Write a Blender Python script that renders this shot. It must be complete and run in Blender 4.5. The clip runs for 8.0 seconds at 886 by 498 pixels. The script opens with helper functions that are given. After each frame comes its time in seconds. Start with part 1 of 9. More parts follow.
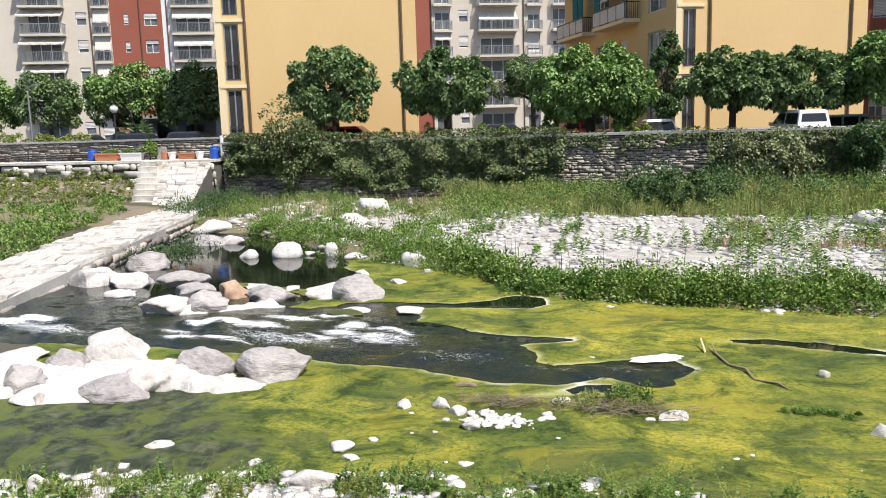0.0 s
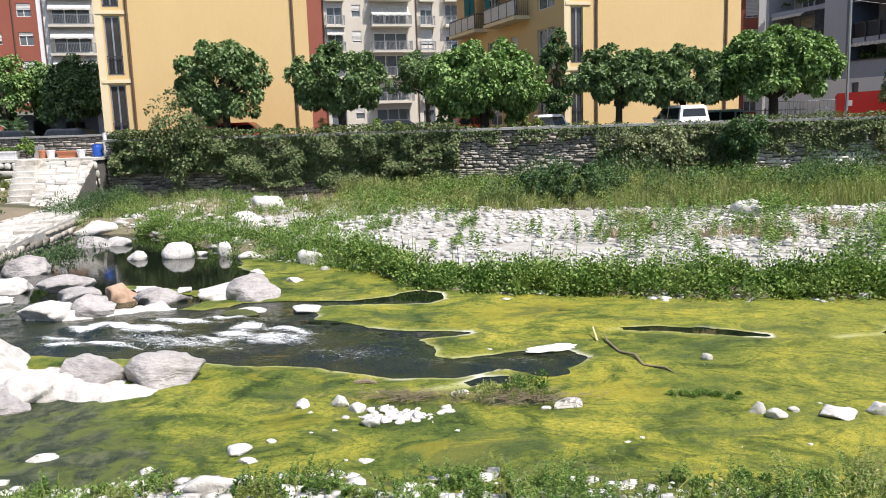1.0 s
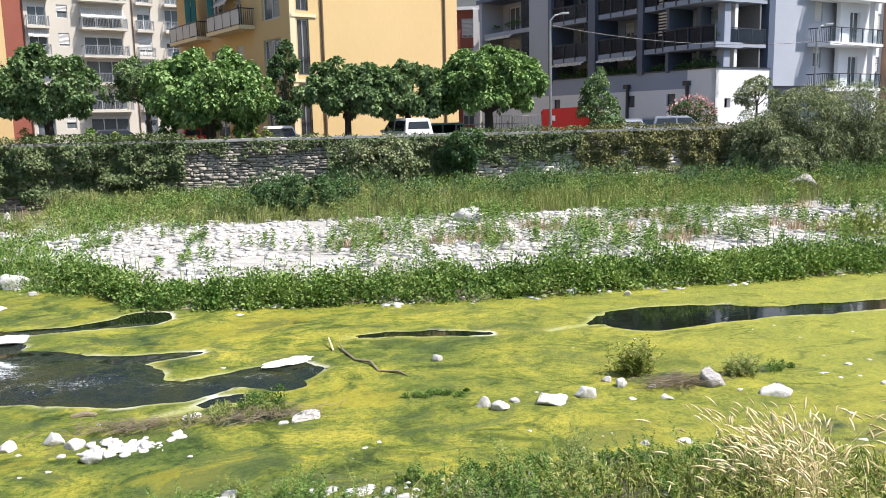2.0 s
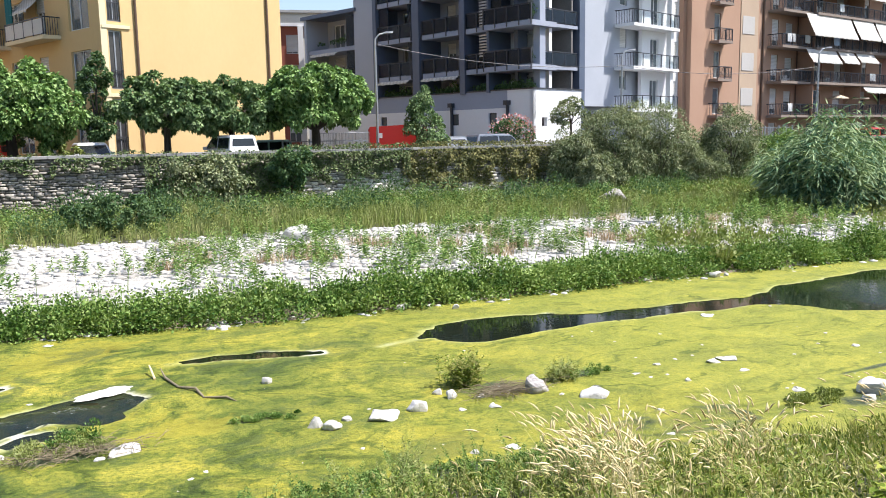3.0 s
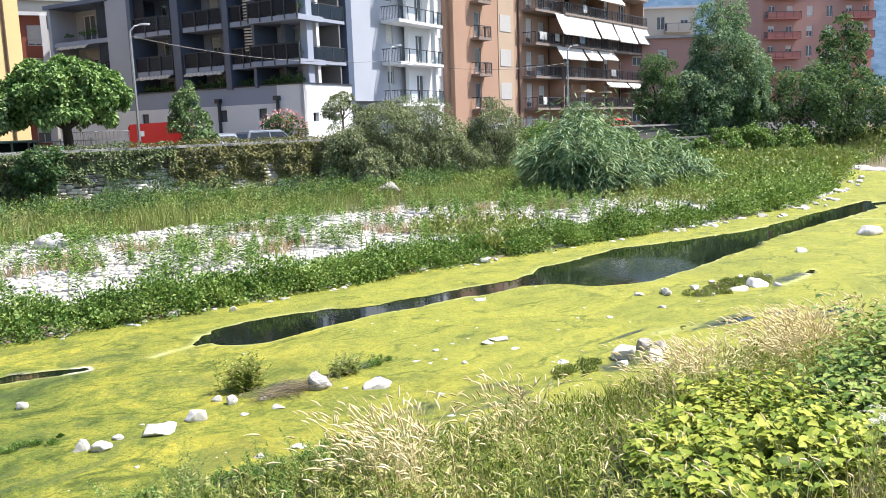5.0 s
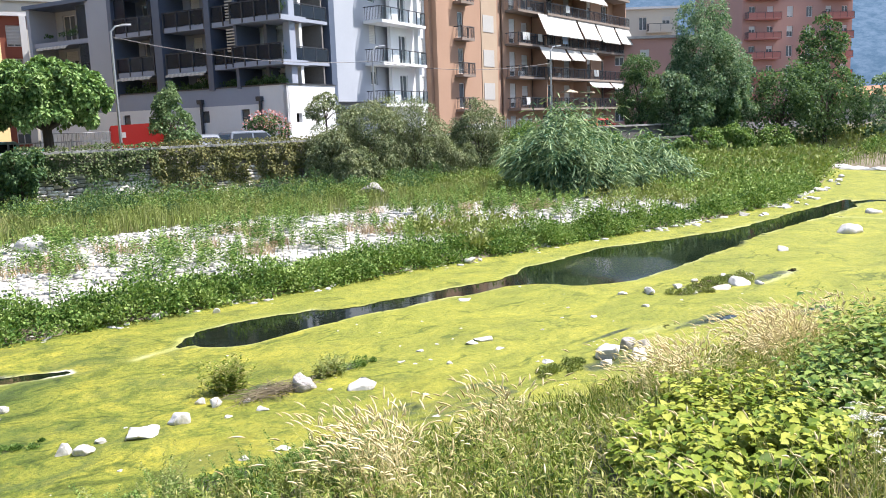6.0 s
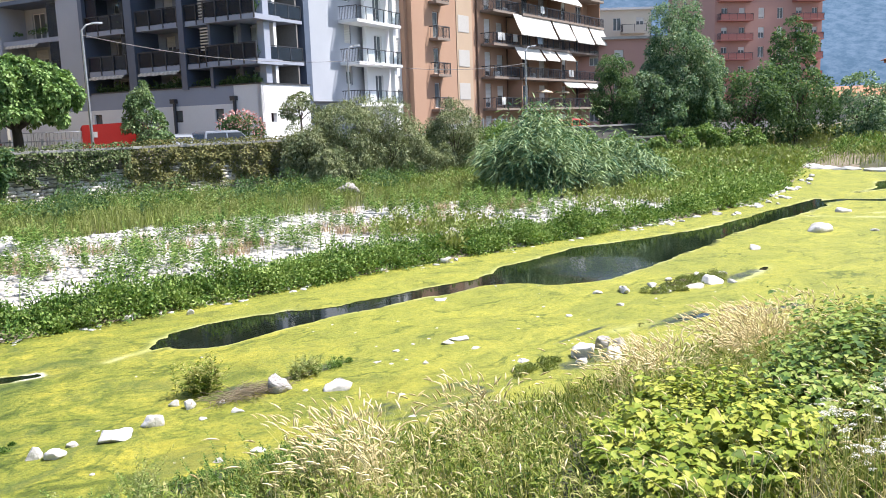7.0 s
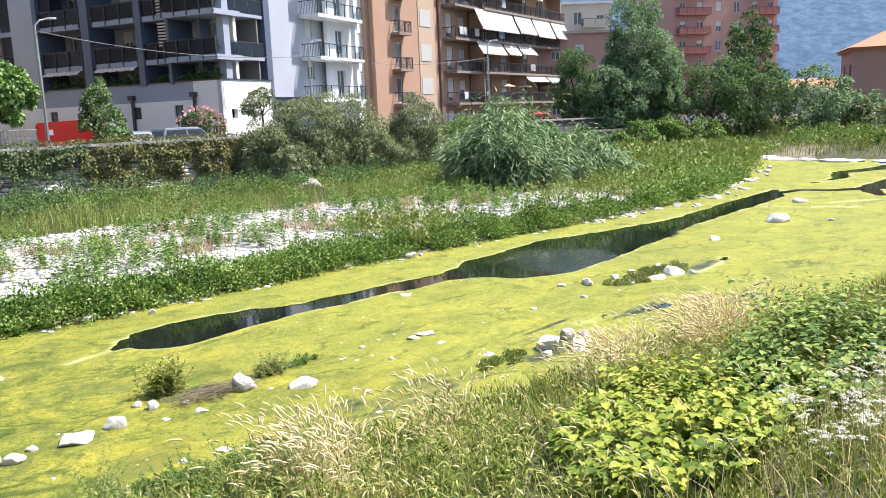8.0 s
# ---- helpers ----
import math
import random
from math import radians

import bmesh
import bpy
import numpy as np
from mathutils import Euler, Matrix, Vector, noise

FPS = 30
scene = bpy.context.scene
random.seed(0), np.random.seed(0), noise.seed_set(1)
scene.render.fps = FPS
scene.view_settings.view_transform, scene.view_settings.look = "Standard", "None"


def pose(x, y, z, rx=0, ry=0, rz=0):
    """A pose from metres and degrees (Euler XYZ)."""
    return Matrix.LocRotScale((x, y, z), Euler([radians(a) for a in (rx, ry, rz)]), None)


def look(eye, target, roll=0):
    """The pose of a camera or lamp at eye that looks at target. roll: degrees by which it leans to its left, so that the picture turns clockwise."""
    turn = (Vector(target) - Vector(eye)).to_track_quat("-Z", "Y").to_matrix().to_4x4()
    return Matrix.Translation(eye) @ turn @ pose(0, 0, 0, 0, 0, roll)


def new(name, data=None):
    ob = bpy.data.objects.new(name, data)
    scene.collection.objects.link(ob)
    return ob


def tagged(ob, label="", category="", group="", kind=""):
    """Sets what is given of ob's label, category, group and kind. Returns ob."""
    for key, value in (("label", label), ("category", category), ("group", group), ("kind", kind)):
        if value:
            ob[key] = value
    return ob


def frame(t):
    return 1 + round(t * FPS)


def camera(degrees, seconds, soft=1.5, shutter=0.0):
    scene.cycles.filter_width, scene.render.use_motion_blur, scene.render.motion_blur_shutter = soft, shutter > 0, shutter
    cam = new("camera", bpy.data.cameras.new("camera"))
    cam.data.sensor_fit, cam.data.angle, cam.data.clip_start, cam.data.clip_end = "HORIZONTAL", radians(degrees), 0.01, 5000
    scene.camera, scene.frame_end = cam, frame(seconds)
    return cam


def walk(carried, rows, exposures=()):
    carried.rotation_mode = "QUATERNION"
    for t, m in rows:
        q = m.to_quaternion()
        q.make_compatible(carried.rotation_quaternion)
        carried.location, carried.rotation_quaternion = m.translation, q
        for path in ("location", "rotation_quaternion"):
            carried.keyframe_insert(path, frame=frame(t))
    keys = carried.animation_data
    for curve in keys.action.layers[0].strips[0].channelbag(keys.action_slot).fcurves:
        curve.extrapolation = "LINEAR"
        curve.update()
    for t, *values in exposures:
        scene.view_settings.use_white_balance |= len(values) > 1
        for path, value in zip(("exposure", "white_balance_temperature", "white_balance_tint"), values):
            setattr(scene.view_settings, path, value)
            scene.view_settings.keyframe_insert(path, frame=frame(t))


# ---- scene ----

# World axes: x runs downstream along the river, y across it towards the town, z is up from the water.
EYE = 4.2
cam = camera(56.92, 8.0, soft=0.95)
# seconds, x, y, yaw, pitch, roll
ROWS = [
    (0.0, 0.000, 0.000, 14.07, -8.75, -1.70),
    (0.5, 0.013, 0.003, 11.15, -9.24, -2.03),
    (1.0, 0.031, 0.006, 6.87, -9.27, -1.86),
    (1.5, 0.073, 0.007, -2.38, -9.14, -1.38),
    (2.0, 0.114, 0.002, -11.67, -8.97, -1.26),
    (2.2, 0.127, -0.001, -14.74, -8.46, -1.02),
    (3.3, 0.175, -0.019, -26.24, -8.21, -1.37),
    (3.5, 0.182, -0.022, -28.07, -8.36, -1.63),
    (4.0, 0.200, -0.033, -32.86, -8.60, -1.81),
    (4.5, 0.213, -0.042, -36.24, -8.69, -1.86),
    (5.0, 0.223, -0.049, -39.06, -8.75, -1.91),
    (6.5, 0.227, -0.053, -40.48, -8.76, -2.04),
    (7.0, 0.232, -0.057, -41.86, -8.83, -1.99),
    (7.5, 0.240, -0.065, -44.31, -9.13, -2.10),
    (8.0, 0.240, -0.065, -44.33, -9.28, -2.42),
]
walk(cam, [(t, pose(x, y, EYE, 90 + pitch, 0, yaw) @ pose(0, 0, 0, 0, 0, roll)) for t, x, y, yaw, pitch, roll in ROWS],
     exposures=[(0.0, 0.24, 6420, 14), (1.0, 0.28, 6350, 14), (2.0, 0.50, 6230, 14), (3.5, 0.76, 6200, 14), (5.0, 0.83, 6220, 14), (8.0, 0.86, 6250, 15)])

# ---- daylight ----
SUN_AZIMUTH, SUN_HEIGHT = 125.0, 58.0
world = bpy.data.worlds.new("sky")
scene.world = world
world.use_nodes = True
sky = world.node_tree.nodes.new("ShaderNodeTexSky")
sky.sky_type, sky.sun_disc = "NISHITA", False
sky.sun_elevation, sky.sun_rotation = radians(SUN_HEIGHT), radians(SUN_AZIMUTH)
sky.air_density, sky.dust_density = 1.2, 1.5
back = world.node_tree.nodes["Background"]
back.inputs["Strength"].default_value = 0.125
world.node_tree.links.new(sky.outputs[0], back.inputs["Color"])
lamp = bpy.data.lights.new("sun", "SUN")
lamp.energy, lamp.angle, lamp.color = 5.0, radians(0.53), (1.0, 0.95, 0.86)
sun = new("sun", lamp)
aim = Vector((math.sin(radians(SUN_AZIMUTH)) * math.cos(radians(SUN_HEIGHT)),
              math.cos(radians(SUN_AZIMUTH)) * math.cos(radians(SUN_HEIGHT)), math.sin(radians(SUN_HEIGHT))))
sun.matrix_world = look(aim * 60, (0, 0, 0))

# ---- mesh helpers ----
rng = np.random.default_rng(7)


class Geo:
    """Collects vertices and faces of one mesh."""

    def __init__(self):
        self.v, self.f = [], []

    def add(self, verts, faces):
        n = len(self.v)
        self.v.extend(tuple(p) for p in verts)
        self.f.extend(tuple(i + n for i in f) for f in faces)
        return self

    def box(self, x0, y0, z0, x1, y1, z1):
        p = [(x0, y0, z0), (x1, y0, z0), (x1, y1, z0), (x0, y1, z0), (x0, y0, z1), (x1, y0, z1), (x1, y1, z1), (x0, y1, z1)]
        return self.add(p, [(0, 3, 2, 1), (4, 5, 6, 7), (0, 1, 5, 4), (1, 2, 6, 5), (2, 3, 7, 6), (3, 0, 4, 7)])

    def tube(self, path, radii, n=8, cap=True):
        path = [Vector(p) for p in path]
        rings = []
        for i, p in enumerate(path):
            d = (path[min(i + 1, len(path) - 1)] - path[max(i - 1, 0)]).normalized()
            a = d.cross(Vector((0.31, 0.87, 0.21))).normalized()
            b = d.cross(a)
            rings.append([p + (a * math.cos(k * math.tau / n) + b * math.sin(k * math.tau / n)) * radii[i] for k in range(n)])
        faces = [(i * n + k, i * n + (k + 1) % n, (i + 1) * n + (k + 1) % n, (i + 1) * n + k) for i in range(len(path) - 1) for k in range(n)]
        if cap:
            faces += [tuple(reversed(range(n))), tuple(range((len(path) - 1) * n, len(path) * n))]
        return self.add([p for r in rings for p in r], faces)

    def prism(self, outline, z0, z1):
        n = len(outline)
        v = [(x, y, z0) for x, y in outline] + [(x, y, z1) for x, y in outline]
        return self.add(v, [tuple(reversed(range(n))), tuple(range(n, 2 * n))] + [(i, (i + 1) % n, n + (i + 1) % n, n + i) for i in range(n)])

    def mesh(self, name, smooth=False):
        me = bpy.data.meshes.new(name)
        me.from_pydata(self.v, [], self.f)
        if smooth:
            me.shade_smooth()
        return me


def np_mesh(name, v, quads=None, tris=None, smooth=False):
    """A mesh from arrays."""
    quads = np.zeros((0, 4), int) if quads is None else np.asarray(quads)
    tris = np.zeros((0, 3), int) if tris is None else np.asarray(tris)
    me = bpy.data.meshes.new(name)
    me.vertices.add(len(v))
    me.vertices.foreach_set("co", np.asarray(v, np.float32).ravel())
    me.loops.add(quads.size + tris.size)
    me.loops.foreach_set("vertex_index", np.concatenate([quads.ravel(), tris.ravel()]).astype(np.int32))
    me.polygons.add(len(quads) + len(tris))
    start = np.concatenate([np.arange(len(quads)) * 4, quads.size + np.arange(len(tris)) * 3])
    me.polygons.foreach_set("loop_start", start.astype(np.int32))
    me.update(calc_edges=True)
    if smooth:
        me.shade_smooth()
    return me


def thing(name, data, material=None, label="", category="", group="", kind="", at=None):
    ob = new(name, data.mesh(name) if isinstance(data, Geo) else data)
    if material:
        ob.data.materials.clear()
        ob.data.materials.append(material)
    if at is not None:
        ob.matrix_world = at
    return tagged(ob, label, category, group, kind)


def part(name, data, material, parent, label="", at=None):
    ob = new(name, data.mesh(name) if isinstance(data, Geo) else data)
    if material and not ob.data.materials:
        ob.data.materials.append(material)
    ob.parent = parent
    if at is not None:
        ob.matrix_basis = at
    if label:
        ob["label"] = label
    return ob


def unit(v):
    return v / np.maximum(np.linalg.norm(v, axis=-1, keepdims=True), 1e-9)


def fbm(x, y, scale, seed=0, octaves=3):
    """Smooth value noise on arrays, about -1 to 1."""
    out, amp, total = np.zeros(np.broadcast(x, y).shape), 1.0, 0.0
    for o in range(octaves):
        u, w = x / scale * 2 ** o + seed * 17.3 + o * 5.1, y / scale * 2 ** o + seed * 9.7 - o * 3.3
        i, j = np.floor(u), np.floor(w)
        fu, fw = u - i, w - j
        fu, fw = fu * fu * (3 - 2 * fu), fw * fw * (3 - 2 * fw)

        def cell(a, b):
            h = np.sin(a * 127.1 + b * 311.7 + seed * 74.7) * 43758.5453
            return (h - np.floor(h)) * 2 - 1

        out = out + amp * ((cell(i, j) * (1 - fu) + cell(i + 1, j) * fu) * (1 - fw) + (cell(i, j + 1) * (1 - fu) + cell(i + 1, j + 1) * fu) * fw)
        total += amp
        amp *= 0.5
    return out / total


def leaf_cards(base, way, length, width, fold=0.25, droop=0.0):
    """Folded four-cornered leaves: vertices and quads."""
    n = len(base)
    way = unit(way)
    side = unit(np.cross(way, rng.normal(size=(n, 3)) * 0.55 + np.array([0, 0, 1.0])))
    up = np.cross(side, way)
    length, width = np.asarray(length)[:, None], np.asarray(width)[:, None]
    tip = base + way * length
    tip[:, 2] -= droop * length[:, 0]
    mid = base + way * length * 0.45
    v = np.stack([base, mid + side * width + up * width * fold, tip, mid - side * width + up * width * fold], 1).reshape(-1, 3)
    return v, np.arange(4 * n).reshape(n, 4)


def blades(base, height, lean, width):
    """Bent grass blades: vertices, quads and triangles."""
    n = len(base)
    turn = rng.uniform(0, math.tau, n)
    side = np.stack([np.cos(turn), np.sin(turn), np.zeros(n)], 1) * np.asarray(width)[:, None] * 0.5
    up = np.stack([np.zeros(n), np.zeros(n), height], 1)
    mid = base + up * 0.6 + lean * 0.3
    tip = base + up * 0.95 + lean
    v = np.stack([base - side, base + side, mid + side * 0.75, mid - side * 0.75, tip], 1).reshape(-1, 3)
    k = np.arange(n)[:, None] * 5
    return v, k + np.array([[0, 1, 2, 3]]), k + np.array([[3, 2, 4]])


def merge(pieces):
    """Joins (vertices, quads, tris) pieces."""
    vs, qs, ts, n = [], [], [], 0
    for piece in pieces:
        v, q = piece[0], piece[1]
        t = piece[2] if len(piece) > 2 else np.zeros((0, 3), int)
        vs.append(v), qs.append(q + n), ts.append(t + n)
        n += len(v)
    return np.concatenate(vs), np.concatenate(qs), np.concatenate(ts)


def domes(centre, radius, height, count, leaf, width=0.4, inner=0.55, up=0.5, droop=0.1):
    """Leaves on and in leafy domes that stand on their centres."""
    idx = np.repeat(np.arange(len(centre)), count)
    n = len(idx)
    a = rng.uniform(0, math.tau, n)
    t = rng.uniform(0, 1, n) ** 0.7
    el = np.arcsin(t)
    depth = 1 - inner * rng.uniform(0, 1, n) ** 2
    out = np.stack([np.cos(a) * np.cos(el), np.sin(a) * np.cos(el), np.sin(el)], 1)
    wob = 1 + 0.25 * np.sin(a * 3 + idx) * np.cos(el)
    p = centre[idx] + out * np.stack([radius[idx] * depth * wob, radius[idx] * depth * wob, height[idx] * depth], 1)
    way = unit(out + rng.normal(size=(n, 3)) * 0.55 + np.array([0, 0, up]))
    size = leaf * rng.uniform(0.6, 1.25, n)
    return leaf_cards(p, way, size, size * width, droop=droop)


def sprigs(base, height, k, leaf, width, lean=0.08, rise=0.6, low=0.08, droop=0.2):
    """Upright stems with k leaves each, long below and short at the tip."""
    n = len(base)
    idx = np.repeat(np.arange(n), k)
    t = np.tile(low + (1 - low) * (np.arange(k) + 0.5) / k, n)
    a = np.tile(np.arange(k) * 2.4, n) + rng.uniform(0, math.tau, n)[idx] + rng.normal(0, 0.4, n * k)
    off = rng.normal(0, lean, (n, 3)) * [1, 1, 0] * height[:, None]
    p = base[idx] + np.stack([0 * t, 0 * t, t * height[idx] * 0.95], 1) + off[idx] * (t ** 1.5)[:, None]
    way = np.stack([np.cos(a), np.sin(a), rng.uniform(0.0, 1.2, n * k) * rise + 0.5 * t], 1)
    size = leaf * (0.55 + 0.6 * np.sin(np.clip(1.15 - t, 0, 1) * 2.4)) * rng.uniform(0.7, 1.25, n * k)
    return merge([leaf_cards(p, way, size, size * width, droop=droop), blades(base, height, off, np.full(n, 0.008))])


# ---- materials ----
def graph(name):
    m = bpy.data.materials.new(name)
    m.use_nodes = True
    nt = m.node_tree
    return m, nt, nt.nodes["Principled BSDF"]


def node(nt, kind, **values):
    n = nt.nodes.new(kind)
    for key, value in values.items():
        n.inputs[key].default_value = value
    return n


def ramp(nt, factor, stops):
    r = nt.nodes.new("ShaderNodeValToRGB")
    while len(r.color_ramp.elements) < len(stops):
        r.color_ramp.elements.new(0.5)
    for e, (p, c) in zip(r.color_ramp.elements, stops):
        e.position, e.color = p, (*c, 1)
    nt.links.new(factor, r.inputs["Fac"])
    return r.outputs["Color"]


def blend(nt, a, b, factor, mode="MIX"):
    m = nt.nodes.new("ShaderNodeMix")
    m.data_type, m.blend_type = "RGBA", mode
    for value, slot in ((factor, 0), (a, 6), (b, 7)):
        if isinstance(value, (int, float)):
            m.inputs[slot].default_value = value
        elif isinstance(value, tuple):
            m.inputs[slot].default_value = (*value, 1)
        else:
            nt.links.new(value, m.inputs[slot])
    return m.outputs[2]


def noise_tex(nt, where, scale, detail=4.0, rough=0.55, stretch=None, warp=0.0):
    n = node(nt, "ShaderNodeTexNoise", Scale=scale, Detail=detail, Roughness=rough, Distortion=warp)
    if stretch:
        mp = nt.nodes.new("ShaderNodeMapping")
        mp.inputs["Scale"].default_value = stretch
        nt.links.new(where, mp.inputs["Vector"])
        where = mp.outputs["Vector"]
    nt.links.new(where, n.inputs["Vector"])
    return n.outputs["Fac"]


def position(nt):
    return nt.nodes.new("ShaderNodeNewGeometry").outputs["Position"]


def bumped(nt, shader, height, strength, distance):
    b = node(nt, "ShaderNodeBump", Strength=strength, Distance=distance)
    nt.links.new(height, b.inputs["Height"])
    nt.links.new(b.outputs["Normal"], shader.inputs["Normal"])


def surface(name, c1, c2, scale=2.0, fine=25.0, rough=0.8, bump=0.4, depth=0.01, metal=0.0, stain=None, island=0.0, stretch=None, spec=0.5, grit=0.45):
    """A plain solid surface: two tones in broad patches, fine grain, relief and stains."""
    m, nt, sh = graph(name)
    pos = position(nt)
    broad = noise_tex(nt, pos, scale, 5, 0.6, stretch)
    grain = noise_tex(nt, pos, fine, 4, 0.65, stretch)
    col = ramp(nt, broad, [(0.3, c1), (0.7, c2)])
    col = blend(nt, col, ramp(nt, grain, [(0.25, tuple(x * 0.72 for x in c1)), (0.75, tuple(min(1, x * 1.12) for x in c2))]), grit)
    if stain:
        marks = noise_tex(nt, pos, scale * 0.45, 6, 0.7, stretch)
        mask = ramp(nt, marks, [(0.52, (0, 0, 0)), (0.72, (1, 1, 1))])
        col = blend(nt, col, stain, mask)
    if island:
        rnd = nt.nodes.new("ShaderNodeNewGeometry").outputs["Random Per Island"]
        v = node(nt, "ShaderNodeHueSaturation")
        mr = node(nt, "ShaderNodeMapRange")
        mr.inputs["To Min"].default_value, mr.inputs["To Max"].default_value = 1 - island, 1 + island
        nt.links.new(rnd, mr.inputs["Value"]), nt.links.new(mr.outputs[0], v.inputs["Value"]), nt.links.new(col, v.inputs["Color"])
        col = v.outputs["Color"]
    nt.links.new(col, sh.inputs["Base Color"])
    sh.inputs["Roughness"].default_value, sh.inputs["Metallic"].default_value = rough, metal
    sh.inputs["Specular IOR Level"].default_value = spec
    if bump:
        bumped(nt, sh, blend(nt, broad, grain, 0.5), bump, depth)
    return m


def leafy(name, tones, patch=0.8, thin=0.35, rough=0.45, scale=1.2, vary=0.55):
    """Leaves: tone by leaf and by broad patch, some light passing through."""
    m, nt, sh = graph(name)
    # blue raised in every tone: distance haze put into the leaf colour
    tones = [(r * 1.06, g * 1.06, b * (1.6 if b < 0.36 * g else 1.12)) for r, g, b in tones]
    geo = nt.nodes.new("ShaderNodeNewGeometry")
    broad = noise_tex(nt, geo.outputs["Position"], scale, 3)
    mix = node(nt, "ShaderNodeMath")
    mix.operation = "MULTIPLY_ADD"
    mix.inputs[1].default_value, mix.inputs[2].default_value = vary, (0.55 - vary) / 2
    nt.links.new(geo.outputs["Random Per Island"], mix.inputs[0])
    addn = node(nt, "ShaderNodeMath")
    addn.operation = "MULTIPLY_ADD"
    addn.inputs[1].default_value = patch
    nt.links.new(broad, addn.inputs[0]), nt.links.new(mix.outputs[0], addn.inputs[2])
    n = len(tones)
    col = ramp(nt, addn.outputs[0], [(0.3 + 0.55 * i / max(1, n - 1), t) for i, t in enumerate(tones)])
    nt.links.new(col, sh.inputs["Base Color"])
    sh.inputs["Roughness"].default_value = rough + 0.1
    sh.inputs["Specular IOR Level"].default_value = 0.16
    tl = nt.nodes.new("ShaderNodeBsdfTranslucent")
    glow = blend(nt, col, (1.0, 1.0, 0.35), 0.6, "MULTIPLY")
    nt.links.new(glow, tl.inputs["Color"])
    mx = node(nt, "ShaderNodeMixShader", Fac=thin * 0.55)
    nt.links.new(sh.outputs[0], mx.inputs[1]), nt.links.new(tl.outputs[0], mx.inputs[2])
    nt.links.new(mx.outputs[0], nt.nodes["Material Output"].inputs["Surface"])
    return m


def glassy(name, tint=(0.30, 0.34, 0.36), rough=0.02):
    m, nt, sh = graph(name)
    sh.inputs["Base Color"].default_value = (*tint, 1)
    sh.inputs["Roughness"].default_value = rough
    sh.inputs["Transmission Weight"].default_value = 0.6
    sh.inputs["IOR"].default_value = 1.3
    return m


STONE = surface("pale_river_stone", (0.51, 0.49, 0.455), (0.67, 0.65, 0.615), 1.6, 14, 0.85, 0.5, 0.03, stain=(0.30, 0.28, 0.245), island=0.25)
STONE_GREY = surface("grey_boulder", (0.27, 0.255, 0.25), (0.53, 0.495, 0.47), 1.7, 6, 0.85, 1.0, 0.14, stain=(0.20, 0.185, 0.18), stretch=(1, 1, 2.4), grit=0.5)
MOSS_ROCK = surface("mossy_wet_rock", (0.035, 0.042, 0.014), (0.11, 0.13, 0.025), 2.5, 22, 0.6, 0.9, 0.05, stain=(0.03, 0.035, 0.02))
STONE_WHITE = surface("sunlit_limestone", (0.50, 0.475, 0.44), (0.70, 0.68, 0.645), 1.8, 11, 0.9, 0.9, 0.07, stain=(0.36, 0.33, 0.285), grit=0.55)
STONE_RUST = surface("rust_brown_boulder", (0.38, 0.22, 0.13), (0.55, 0.40, 0.29), 2.0, 12, 0.8, 0.5, 0.03)
RUBBLE = surface("rubble_wall_stone", (0.25, 0.225, 0.19), (0.46, 0.42, 0.365), 1.1, 9, 0.9, 0.8, 0.04, stain=(0.12, 0.11, 0.085), island=0.5)
MORTAR = surface("wall_mortar", (0.10, 0.095, 0.085), (0.17, 0.16, 0.145), 2, 20, 0.95, 0.5, 0.02)
EARTH = surface("dry_earth", (0.16, 0.13, 0.085), (0.26, 0.215, 0.15), 0.9, 9, 0.95, 0.6, 0.04, stain=(0.11, 0.12, 0.05))
GRASS_SOIL = surface("grassy_soil", (0.040, 0.048, 0.020), (0.105, 0.095, 0.050), 0.7, 8, 0.95, 0.6, 0.04)
ASPHALT = surface("asphalt", (0.055, 0.055, 0.055), (0.085, 0.083, 0.08), 0.6, 30, 0.9, 0.3, 0.005)
CONCRETE = surface("weathered_concrete", (0.30, 0.295, 0.28), (0.42, 0.41, 0.39), 0.8, 18, 0.9, 0.35, 0.01, stain=(0.2, 0.195, 0.18))
BARK = surface("bark", (0.045, 0.036, 0.028), (0.10, 0.082, 0.062), 3, 22, 0.95, 0.7, 0.03, stretch=(1, 1, 0.3))

# ---- the river's plan ----
def far_edge(s):
    """Water's edge on the town side."""
    return np.interp(s, [-30, -15.5, -13.3, -9.6, -7, -4.4, -3.2, -1.5, 4, 16, 30, 36, 47, 58, 90], [31, 30, 28.2, 24.8, 23.3, 21.6, 19.6, 18.9, 18.1, 18.2, 17.7, 18.2, 21.4, 26, 30])


def near_edge(s):
    """Water's edge below the camera's bank."""
    return np.interp(s, [-30, -9, -6, -3, 2, 5, 8, 11, 14, 20, 35, 60], [6.5, 7.6, 8.3, 8.9, 8.8, 8.5, 8.0, 7.5, 7.1, 6.2, 3.2, 0.0])


